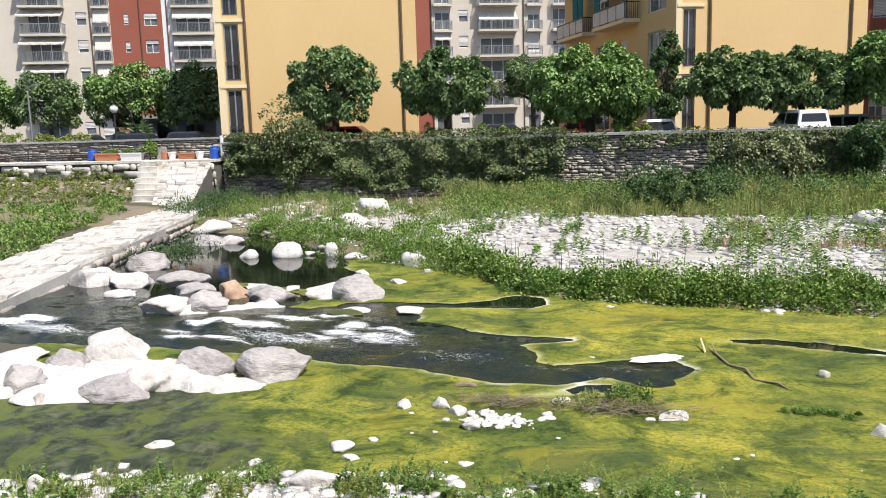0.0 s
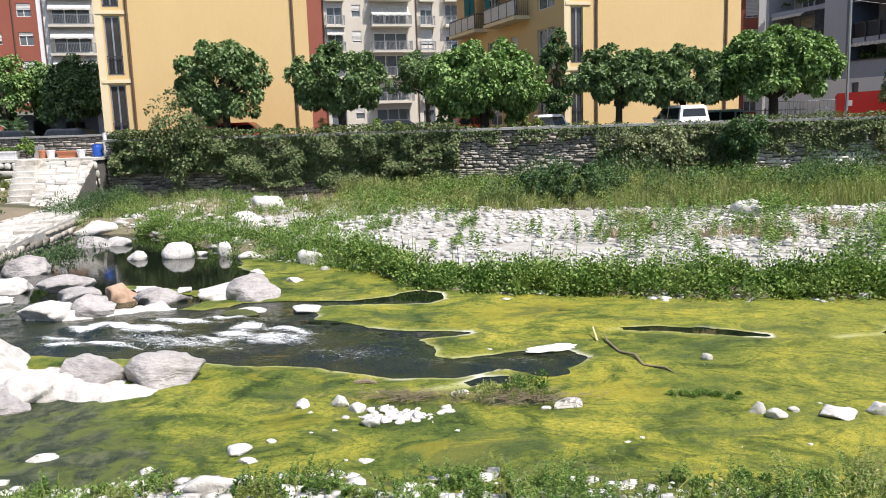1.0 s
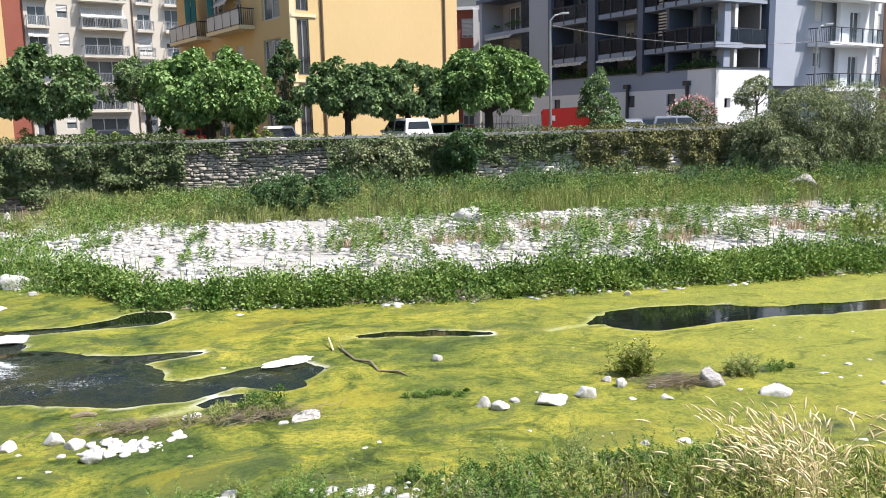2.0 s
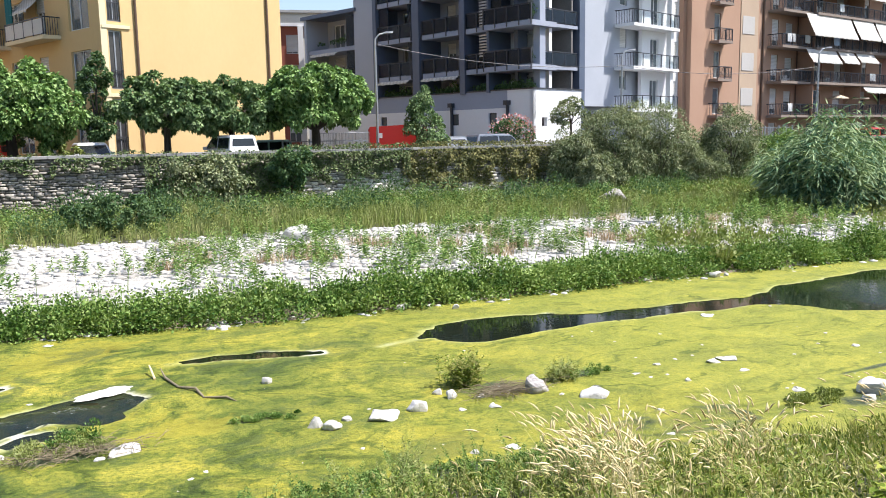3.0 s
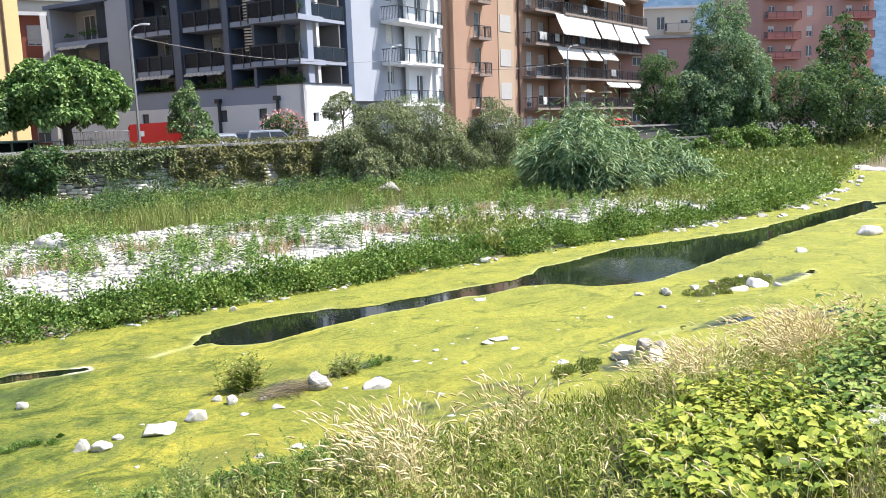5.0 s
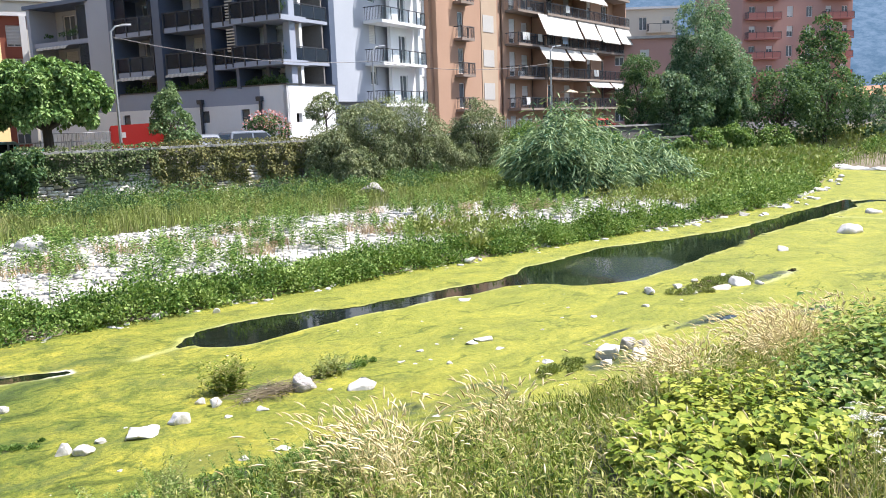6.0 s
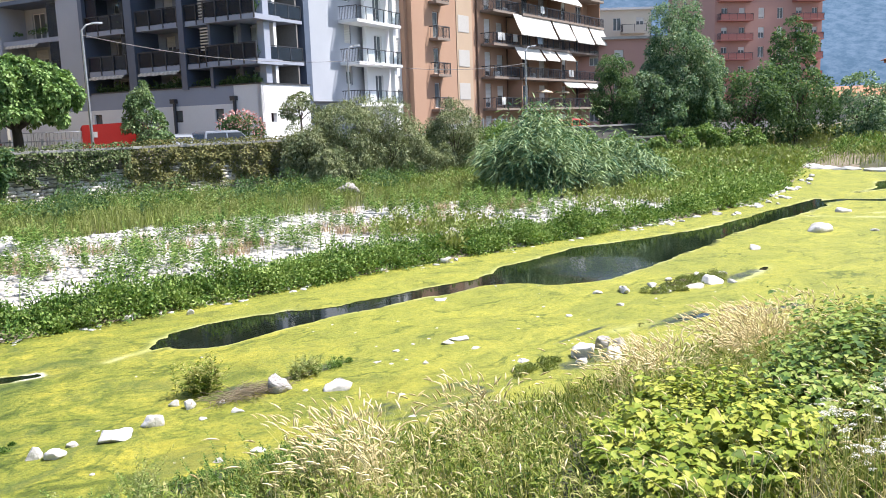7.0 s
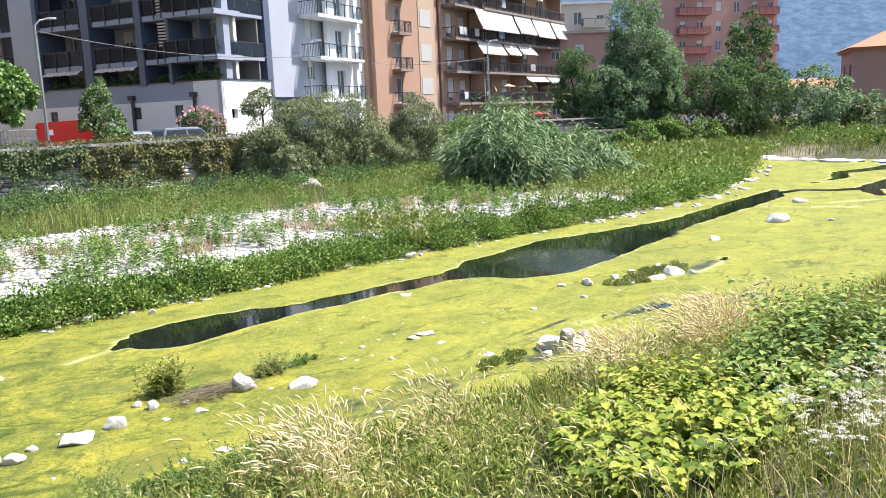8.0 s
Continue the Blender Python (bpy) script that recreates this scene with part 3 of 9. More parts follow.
power = np.clip(foam + 0.55, 0, 1)
z = 0.004 + 0.10 * power * (1 + fbm(x, y * 1.4, 0.55, 51)) + (0.045 * fbm(x * 0.8, y * 1.5, 0.5, 52) + 0.03 * fbm(x, y * 1.4, 0.2, 53)) * np.clip(power * 3, 0.35, 1)
inside = open_water(x, y)
z = 0.003 + (z - 0.003) * np.clip(-inside / 0.35, 0, 1)
ok = inside[quads].mean(1) < 0.06
me = np_mesh("rapids", np.stack([x, y, z], 1), quads[ok], smooth=True)
me.attributes.new("foam", "FLOAT", "POINT").data.foreach_set("value", (foam - 1.0).astype(np.float32))
thing("rapids", me, FOAM, "foaming white rapids among the boulders", "rapids", kind="stuff")

# ---- buildings ----
PLASTER_YELLOW = surface("yellow_plaster", (0.63, 0.445, 0.205), (0.67, 0.48, 0.23), 0.35, 6, 0.9, 0.0, 0.004, stretch=(1, 1, 0.5), grit=0.1)
PLASTER_CREAM = surface("pale_cream_trim", (0.72, 0.60, 0.38), (0.76, 0.64, 0.42), 0.6, 12, 0.9, 0.1, 0.004, grit=0.1)
PLASTER_BEIGE = surface("beige_plaster", (0.56, 0.51, 0.43), (0.62, 0.57, 0.48), 0.3, 6, 0.9, 0.1, 0.004, grit=0.1)
PLASTER_RED = surface("brick_red_plaster", (0.27, 0.082, 0.052), (0.31, 0.10, 0.064), 0.3, 8, 0.9, 0.1, 0.004, grit=0.1)
PLASTER_WHITE = surface("white_plaster", (0.72, 0.72, 0.72), (0.78, 0.78, 0.78), 0.3, 8, 0.9, 0.1, 0.004, grit=0.1)
PLASTER_LILAC = surface("pale_grey_plaster", (0.37, 0.395, 0.445), (0.415, 0.44, 0.49), 0.3, 8, 0.9, 0.1, 0.004, grit=0.1)
PLASTER_GREY = surface("mid_grey_plaster", (0.29, 0.318, 0.385), (0.33, 0.358, 0.43), 0.3, 8, 0.9, 0.1, 0.004, grit=0.1)
PLASTER_DARK = surface("dark_slate_cladding", (0.078, 0.10, 0.15), (0.11, 0.135, 0.19), 0.4, 10, 0.45, 0.1, 0.004, grit=0.1)
PLASTER_ORANGE = surface("orange_plaster", (0.39, 0.24, 0.162), (0.43, 0.272, 0.185), 0.3, 8, 0.9, 0.1, 0.004, grit=0.1)
PLASTER_SAND = surface("sand_plaster", (0.44, 0.33, 0.235), (0.49, 0.37, 0.262), 0.3, 8, 0.9, 0.1, 0.004, grit=0.1)
PLASTER_ROSE = surface("dark_rose_plaster", (0.33, 0.13, 0.11), (0.38, 0.16, 0.135), 0.3, 8, 0.9, 0.1, 0.004, grit=0.1)
PLASTER_PINK = surface("salmon_plaster", (0.41, 0.235, 0.195), (0.46, 0.27, 0.225), 0.2, 6, 0.9, 0.1, 0.004, grit=0.1)
AWNING = surface("white_awning_cloth", (0.72, 0.71, 0.68), (0.80, 0.79, 0.76), 0.6, 20, 0.8, 0.1, 0.004)
METAL_DARK = surface("dark_painted_metal", (0.03, 0.032, 0.038), (0.05, 0.052, 0.06), 1, 20, 0.45, 0.1, 0.002)
METAL_GREY = surface("galvanised_metal", (0.34, 0.35, 0.36), (0.44, 0.45, 0.46), 1, 20, 0.45, 0.1, 0.002, metal=0.7)
FRAME_WHITE = surface("white_window_frame", (0.66, 0.66, 0.64), (0.74, 0.74, 0.72), 1, 20, 0.6, 0.05, 0.002)
SHUTTER = surface("pale_roller_shutter", (0.55, 0.54, 0.51), (0.63, 0.62, 0.59), 1, 20, 0.7, 0.1, 0.002)
SHUTTER_GREEN = surface("dark_green_shutter", (0.02, 0.10, 0.09), (0.03, 0.14, 0.12), 1, 20, 0.7, 0.1, 0.002)
BLIND = surface("pale_blind", (0.46, 0.44, 0.41), (0.52, 0.50, 0.47), 1, 20, 0.7, 0.1, 0.002)
SLAB_BROWN = surface("weathered_balcony_slab", (0.22, 0.175, 0.145), (0.29, 0.235, 0.195), 0.8, 12, 0.9, 0.2, 0.006)
CURTAIN = surface("teal_cloth", (0.02, 0.14, 0.15), (0.035, 0.19, 0.20), 1, 20, 0.9, 0.1, 0.004)
COPPER = surface("brown_copper_pipe", (0.10, 0.06, 0.04), (0.16, 0.095, 0.06), 1, 20, 0.5, 0.1, 0.002)
ROOF_TILE = surface("terracotta_tiles", (0.40, 0.17, 0.09), (0.50, 0.24, 0.13), 0.6, 9, 0.85, 0.4, 0.03)
ROOM = surface("dim_room", (0.16, 0.15, 0.14), (0.20, 0.19, 0.18), 1, 8, 0.9, 0.0)
PARASOL = surface("cream_parasol_cloth", (0.62, 0.50, 0.34), (0.70, 0.58, 0.42), 1, 20, 0.85, 0.1, 0.003)
PLASTIC_PALE = surface("pale_blue_cloth", (0.35, 0.45, 0.62), (0.42, 0.52, 0.68), 1, 20, 0.8, 0.1, 0.003)
GLASS = glassy("window_glass")
GLASS_STAIR = surface("dim_stair_glass", (0.035, 0.034, 0.036), (0.065, 0.062, 0.06), 0.8, 6, 0.1, 0.0, spec=0.4)
GLASS_SMOKE = glassy("smoked_balcony_glass", (0.030, 0.048, 0.078), 0.1)
GLASS_SMOKE.node_tree.nodes["Principled BSDF"].inputs["Specular IOR Level"].default_value = 0.02
GLASS_CLEAR = glassy("clear_balcony_glass", (0.80, 0.86, 0.88), 0.02)
GLASS_CLEAR.node_tree.nodes["Principled BSDF"].inputs["Transmission Weight"].default_value = 1.0
GLASS_CLEAR.node_tree.nodes["Principled BSDF"].inputs["IOR"].default_value = 1.05

SHARED = {}


def shared(key, make):
    if key not in SHARED:
        SHARED[key] = make()
    return SHARED[key]


def wall_mesh(name, width, z0, z1, holes, thick=0.3):
    """A wall in the xz plane, outside at y = 0, with openings (x0, z0, x1, z1) through it."""
    gxs = sorted({0.0, width, *[h[0] for h in holes], *[h[2] for h in holes]})
    gzs = sorted({z0, z1, *[h[1] for h in holes], *[h[3] for h in holes]})

    def solid(i, k):
        if not (0 <= i < len(gxs) - 1 and 0 <= k < len(gzs) - 1):
            return False
        cx, cz = (gxs[i] + gxs[i + 1]) / 2, (gzs[k] + gzs[k + 1]) / 2
        return not any(h[0] < cx < h[2] and h[1] < cz < h[3] for h in holes)

    g = Geo()
    for i in range(len(gxs) - 1):
        for k in range(len(gzs) - 1):
            if not solid(i, k):
                continue
            a, b, c, d = gxs[i], gxs[i + 1], gzs[k], gzs[k + 1]
            g.add([(a, 0, c), (b, 0, c), (b, 0, d), (a, 0, d)], [(0, 1, 2, 3)])
            g.add([(a, thick, c), (b, thick, c), (b, thick, d), (a, thick, d)], [(3, 2, 1, 0)])
            for (di, dk), p in (((-1, 0), [(a, c), (a, d)]), ((1, 0), [(b, d), (b, c)]), ((0, -1), [(b, c), (a, c)]), ((0, 1), [(a, d), (b, d)])):
                if not solid(i + di, k + dk):
                    (x0, q0), (x1, q1) = p
                    g.add([(x0, 0, q0), (x1, 0, q1), (x1, thick, q1), (x0, thick, q0)], [(3, 2, 1, 0)])
    return g.mesh(name)


def welded(me):
    bm = bmesh.new()
    bm.from_mesh(me)
    bmesh.ops.remove_doubles(bm, verts=bm.verts, dist=0.0005)
    bm.to_mesh(me)
    bm.free()
    return me


def window(parent, x0, z0, x1, z1, wall=None, shut=0.0, bars=False, frame_mat=None, leaves=2, shutter_mat=None, glass=None):
    """A window in an opening: frame, panes, and what is drawn of its shutter. wall: pose of the wall's own plane."""
    wall = wall or Matrix()
    w, h = x1 - x0, z1 - z0

    def make_frame():
        t = 0.07
        cuts = [(w * i / leaves + (t if i == 0 else 0.04), t, w * (i + 1) / leaves - (t if i == leaves - 1 else 0.04), h - t) for i in range(leaves)]
        me = wall_mesh("window", w, 0, h, cuts, 0.08)
        me.transform(Matrix.Translation((0, 0.12, 0)))
        return welded(me)

    ob = part("window", shared(("frame", round(w, 2), round(h, 2), leaves, frame_mat), make_frame), frame_mat or FRAME_WHITE, parent, at=wall @ pose(x0, 0, z0))
    part("pane", shared(("pane", round(w, 2), round(h, 2)), lambda: Geo().box(0.07, 0.155, 0.07, w - 0.07, 0.165, h - 0.07).mesh("pane")), glass or GLASS, ob)
    if shut > 0:
        def make_shutter():
            n = max(3, int(h * shut / 0.12))
            pts = []
            for i in range(2 * n + 1):
                zb = h - h * shut * i / (2 * n)
                y = 0.05 if i % 2 else 0.075
                pts += [(0.03, y, zb), (w - 0.03, y, zb)]
            pts += [(0.03, 0.1, h - h * shut), (w - 0.03, 0.1, h - h * shut), (0.03, 0.1, h), (w - 0.03, 0.1, h)]
            k = 2 * n + 2
            return Geo().add(pts, [(2 * i, 2 * i + 2, 2 * i + 3, 2 * i + 1) for i in range(k)] + [(2 * k, 0, 1, 2 * k + 1)]).mesh("roller_shutter")
        part("roller_shutter", shared(("shut", round(w, 2), round(h, 2), round(shut, 2), shutter_mat), make_shutter), shutter_mat or SHUTTER, ob)
    if bars:
        def make_bars():
            g = Geo()
            g.box(0, 0.02, 0.95, w, 0.06, 1.0).box(0, 0.02, 0.06, w, 0.06, 0.1)
            n = int(w / 0.11)
            for i in range(n + 1):
                g.box(w * i / n - 0.012, 0.025, 0.1, w * i / n + 0.012, 0.055, 0.95)
            return g.mesh("railing")
        part("railing", shared(("bars", round(w, 2)), make_bars), METAL_DARK, ob)
    return ob


def balcony(parent, x0, x1, z, depth, wall=None, style="bars", slab_mat=None, rail_mat=None, full=True, rail=1.0):
    """A balcony slab with its railing, outside the wall's plane."""
    wall = wall or Matrix()
    w = x1 - x0
    ob = part("balcony", shared(("slab", round(w, 2), round(depth, 2), slab_mat), lambda: Geo().box(0, -depth, -0.22, w, 0, 0).mesh("balcony")), slab_mat or CONCRETE, parent, at=wall @ pose(x0, 0, z))

    def make_rail():
        g = Geo()
        y = -depth + 0.06
        g.box(0.02, y - 0.03, rail - 0.06, w - 0.02, y + 0.03, rail)
        n = max(2, int(w / 1.3))
        for i in range(n + 1):
            x = 0.05 + (w - 0.1) * i / n
            g.box(x - 0.03, y - 0.03, 0, x + 0.03, y + 0.03, rail - 0.06)
        if style == "bars":
            g.box(0.02, y - 0.02, 0.08, w - 0.02, y + 0.02, 0.12)
            k = int(w / 0.14)
            for i in range(1, k):
                g.box(w * i / k - 0.012, y - 0.012, 0.12, w * i / k + 0.012, y + 0.012, rail - 0.06)
        for xa in (0.02, w - 0.08):
            g.box(xa, y + 0.03, rail - 0.06, xa + 0.06, 0, rail)
            for i in range(1, max(2, int(depth / 0.14))):
                yy = y + (0 - y) * i / max(2, int(depth / 0.14))
                g.box(xa + 0.02, yy - 0.012, 0, xa + 0.044, yy + 0.012, rail - 0.06)
        return g.mesh("railing")

    part("railing", shared(("rail", round(w, 2), round(depth, 2), style, rail, rail_mat), make_rail), rail_mat or METAL_DARK, ob)
    if style in ("panel", "glass", "clear", "solid"):
        y = -depth + 0.06
        mat = {"glass": GLASS_SMOKE, "clear": GLASS_CLEAR, "solid": slab_mat}.get(style, SHUTTER)
        part("panel", shared(("panel", round(w, 2), round(depth, 2), style, mat), lambda: Geo().box(0.06, y - 0.012, 0.08, w - 0.06, y + 0.012, rail - 0.1).mesh("panel")), mat, ob)
    return ob


def awning(parent, x0, x1, z, reach, drop, wall=None, out=0.0, label="striped white cloth awning"):
    wall = wall or Matrix()

    def make():
        w = x1 - x0
        n = max(4, int(w / 0.3))
        g = Geo()
        pts = []
        for i in range(n + 1):
            sag = 0.03 * math.sin(i * 2.1)
            for k in range(4):
                t = k / 3
                pts.append((w * i / n, -out - reach * t, -drop * t - 0.08 * math.sin(t * math.pi) + sag * t))
            pts.append((w * i / n, -out - reach - 0.01, -drop - 0.16 + sag))
        faces = [(i * 5 + k, (i + 1) * 5 + k, (i + 1) * 5 + k + 1, i * 5 + k + 1) for i in range(n) for k in range(4)]
        g.add(pts, faces)
        return g.mesh("awning")

    ob = part("awning", shared(("awn", round(x1 - x0, 2), reach, drop, out), make), STRIPED, parent, label, wall @ pose(x0, 0, z))
    return ob


def striped_cloth():
    m, nt, sh = graph("striped_awning_cloth")
    pos = position(nt)
    wave = node(nt, "ShaderNodeTexWave", Scale=2.2)
    nt.links.new(pos, wave.inputs["Vector"])
    col = ramp(nt, wave.outputs["Fac"], [(0.45, (0.54, 0.52, 0.47)), (0.55, (0.66, 0.645, 0.60))])
    nt.links.new(blend(nt, col, ramp(nt, noise_tex(nt, pos, 3), [(0.3, (0.85, 0.85, 0.83)), (0.7, (1, 1, 1))]), 1.0, "MULTIPLY"), sh.inputs["Base Color"])
    sh.inputs["Roughness"].default_value = 0.85
    return m


STRIPED = striped_cloth()


def shell(parent, width, depth, height, mat, front=(), left=(), right=(), roof=None, base=0.0):
    """Four walls with openings, and a roof slab. Returns the poses of the front, left and right planes."""
    pf, pl, pr = Matrix(), pose(0, depth, 0, 0, 0, -90), pose(width, 0, 0, 0, 0, 90)
    part("wall", wall_mesh("wall", width, base, height, list(front)), mat, parent)
    part("wall", wall_mesh("wall", depth - 0.3, base, height, [(h[0] - 0.0, h[1], h[2], h[3]) for h in left]), mat, parent, at=pose(0, depth, 0, 0, 0, -90))
    part("wall", wall_mesh("wall", depth - 0.3, base, height, list(right)), mat, parent, at=pose(width, 0.3, 0, 0, 0, 90))
    part("wall", wall_mesh("wall", width - 0.6, base, height, []), mat, parent, at=pose(width - 0.3, depth, 0, 0, 0, 180))
    part("roof", Geo().box(-0.4, -0.4, height, width + 0.4, depth + 0.4, height + 0.3), roof or CONCRETE, parent)
    z = base
    while z < height - 0.5:
        part("floor", Geo().box(0.35, 0.35, z - 0.1, width - 0.35, depth - 0.35, z + 0.02), ROOM, parent)
        z += 3.0
    part("inner_wall", Geo().box(0.35, min(4.5, depth * 0.4), base, width - 0.35, min(4.5, depth * 0.4) + 0.15, height - 0.1), ROOM, parent)
    return pf, pl, pr


def building(name, x, y, heading, label):
    ob = new(name)
    ob.matrix_world = pose(x, y, 2.6, 0, 0, heading)
    return tagged(ob, label, "building")


def pipe(parent, x, z0, z1, wall=None, r=0.07):
    return part("drainpipe", Geo().tube([(x, -0.10, z0), (x, -0.10, z1)], [r, r], 8), COPPER, parent, "brown metal drainpipe", wall)


# yellow blocks that turn their windowless ends to the river
def yellow_block(x, y, width, depth, stair, pipes, side):
    b = building("apartment_block", x, y, 24, "yellow plastered apartment block with a strip of stair windows")
    bays = [(0.75, 3.75), (4.25, 7.3), (7.75, 10.8), (11.25, 14.3)]
    front = [(stair[0], z0, stair[1], z1) for z0, z1 in bays]
    left, cut = [], []
    if side:
        for z in (0.6, 3.9, 7.3, 10.7, 13.6):
            for k in range(4):
                u = depth - 3.6 - k * 4.2
                left.append((u, z + 0.2, u + (1.2 if k % 2 else 2.4), z + 2.5))
    pf, pl, pr = shell(b, width, depth, 15.2, PLASTER_YELLOW, front, left)
    for z0, z1 in bays:
        window(b, stair[0], z0, stair[1], z1, bars=True, frame_mat=METAL_GREY, leaves=2, glass=GLASS_STAIR)
        part("ledge", Geo().box(stair[0] - 0.35, -0.07, z1 + 0.1, stair[1] + 0.45, 0, z1 + 0.28), PLASTER_CREAM, b)
    part("corner_strip", Geo().box(0.0, -0.03, 0, stair[0] - 0.08, 0, 15.2), PLASTER_CREAM, b)
    for px in pipes:
        pipe(b, px, 0, 15.2)
    if side:
        for i, h in enumerate(left):
            window(b, h[0], h[1], h[2], h[3], pl, shut=(0.0, 0.4, 0.0, 0.9)[i % 4], leaves=2, shutter_mat=SHUTTER_GREEN if i % 4 == 3 else None)
        for z in (4.0, 7.4, 10.8):
            for u0, u1 in ((1.0, 6.6), (8.4, 13.8)):
                balcony(b, u0, u1, z, 1.0, pl, "panel", PLASTER_CREAM)
        awning(b, 9.0, 11.6, 9.9, 0.9, 0.9, pl)
        for u0, u1, z in ((4.4, 5.5, 7.45), (5.6, 6.5, 7.45), (8.6, 9.6, 7.45), (1.4, 2.6, 4.05)):
            g = Geo()
            for i in range(13):
                u, v = u0 + (u1 - u0) * i / 12, -0.92 + 0.04 * math.sin(i * 2.4)
                g.v += [(u, v, z + 0.6), (u, v, z + 2.7), (u, v + 0.012, z + 0.6), (u, v + 0.012, z + 2.7)]
            g.f = [(4 * i, 4 * i + 4, 4 * i + 5, 4 * i + 1) for i in range(12)] + [(4 * i + 3, 4 * i + 7, 4 * i + 6, 4 * i + 2) for i in range(12)]
            part("curtain", g, CURTAIN, b, "teal cloth sun curtain", pl)
    return b


yellow_block(-22.9, 41.6, 11.1, 17.5, (0.45, 1.25), (1.62, 10.25), False)
yellow_block(1.5, 47.0, 11.5, 18.5, (0.42, 1.15), (1.95, 10.45), True)

# the long beige and red block behind them
b = building("apartment_block", -62.7, 71.4, 23.8, "long beige and brick-red apartment block with awnings and balconies")
H = 20.0
spans = ((-12.0, 10.3, PLASTER_BEIGE), (10.3, 15.4, PLASTER_RED), (15.4, 16.3, PLASTER_WHITE), (16.3, 41.0, PLASTER_BEIGE), (41.0, 43.6, PLASTER_RED), (43.6, 60.5, PLASTER_BEIGE))
floors_z = [0.6 + 2.75 * i for i in range(7)]
for x0, x1, mat in spans:
    holes = []
    for z in floors_z:
        for u0, u1, lo, hi in ((2.4, 5.4, 0.1, 2.3), (7.0, 8.0, 0.9, 2.2), (8.7, 10.1, 0.1, 2.3), (11.6, 12.1, 0.9, 2.0), (13.6, 14.9, 0.8, 2.1), (16.7, 20.2, 0.1, 2.3), (43.9, 45.6, 0.1, 2.3), (46.6, 47.6, 0.9, 2.2), (49.0, 52.8, 0.1, 2.3), (54.4, 55.8, 0.1, 2.3), (57.3, 59.6, 0.1, 2.3)):
            if x0 < u0 and u1 < x1:
                holes.append((u0 - x0, z + lo, u1 - x0, z + hi))
    at = pose(x0, 0, 0)
    part("wall", wall_mesh("wall", x1 - x0, 0, H, holes), mat, b, at=at)
    for i, h in enumerate(holes):
        wide = h[2] - h[0]
        window(b, h[0], h[1], h[2], h[3], at, shut=(0.85, 0.5, 0.7, 0.3)[i % 4] if wide < 1.5 else (0.0, 0.35, 0.2)[i % 3], leaves=1 if wide < 1.2 else 2 if wide < 2 else 3)
for z in floors_z[1:]:
    for u0, u1, dep in ((1.9, 6.0, 1.3), (8.6, 10.3, 0.5), (16.4, 20.6, 0.9), (43.7, 45.8, 0.6), (48.6, 53.1, 1.3), (54.2, 56.0, 0.6), (57.1, 59.8, 0.8)):
        balcony(b, u0, u1, z, dep, None, "bars", PLASTER_BEIGE, METAL_GREY)
    for u0, u1, reach, drop in ((1.6, 5.9, 1.3, 0.75), (8.7, 10.2, 0.5, 1.3), (16.5, 20.4, 0.9, 1.0)):
        awning(b, u0, u1, z + 2.55, reach, drop)
for u0, u1, z in ((48.7, 53.0, 14.4 + 2.5), (48.7, 53.0, 13.6), (54.3, 55.9, 8.85 + 0.6), (43.8, 45.7, 11.6)):
    awning(b, u0, u1, z, 1.0 if u1 - u0 > 3 else 0.4, 0.9)
part("roof", Geo().box(-12.5, -0.6, H, 61, 14, H + 0.4), CONCRETE, b)
part("wall", Geo().box(-12, 13.7, 0, 60.5, 14, H), PLASTER_BEIGE, b)
part("wall", Geo().box(-12, 0.3, 0, -11.7, 13.7, H), PLASTER_BEIGE, b)
part("wall", Geo().box(60.2, 0.3, 0, 60.5, 13.7, H), PLASTER_BEIGE, b)
part("inner_wall", Geo().box(-11.6, 3.2, 0, 60.1, 3.35, H - 0.1), ROOM, b)
for z in floors_z:
    part("floor", Geo().box(-11.6, 0.35, z - 0.12, 60.1, 3.2, z), ROOM, b)
for px in (15.9, 13.2, 8.35, 43.5, 53.9):
    pipe(b, px, 0, H, r=0.06)

# grey modern block on a white podium
b = building("apartment_block", 28.1, 48.4, 21, "modern grey apartment block with dark glass balconies on a white podium")
D, W = 25.6, 13.4
GL = pose(0, D, 0, 0, 0, -90)                       # left plane: x runs from the back (0) to the corner (D)
part("podium", wall_mesh("podium", 5.4, 0, 4.5, [(0.9, 2.0, 1.5, 2.6)]), PLASTER_WHITE, b)
low = [(D - a - 0.75, 2.2, D - a, 3.0) for a in (3.3, 7.0, 11.5, 15.0)]
part("podium", wall_mesh("podium", D - 2.3, 0, 3.3, [h for h in low if h[2] < D - 2.3]), PLASTER_WHITE, b, at=GL)
part("podium", wall_mesh("podium", D - 2.3, 3.3, 4.5, []), PLASTER_GREY, b, at=GL)
part("podium", wall_mesh("podium", 2.3, 0, 4.5, [(h[0] - D + 2.3, h[1], h[2] - D + 2.3, h[3]) for h in low if h[2] > D - 2.3]), PLASTER_WHITE, b, at=GL @ pose(D - 2.3, 0, 0))
for h in low:
    window(b, *h, GL, leaves=1, frame_mat=METAL_DARK)
part("terrace", Geo().box(0.3, 0.3, 4.0, W, D, 4.2), CONCRETE, b)
part("coping", Geo().box(-0.06, -0.06, 4.5, 5.46, 0.36, 4.58).box(-0.06, 0.36, 4.5, 0.36, D, 4.58), METAL_DARK, b)
for a in (7.6, 2.2):
    part("vent_pipe", Geo().tube([(0, -0.12, 0.5), (0, -0.12, 3.6)], [0.12, 0.12], 8).box(-0.2, -0.35, 3.5, 0.2, 0, 3.8), METAL_DARK, b, at=GL @ pose(D - a, 0, 0))
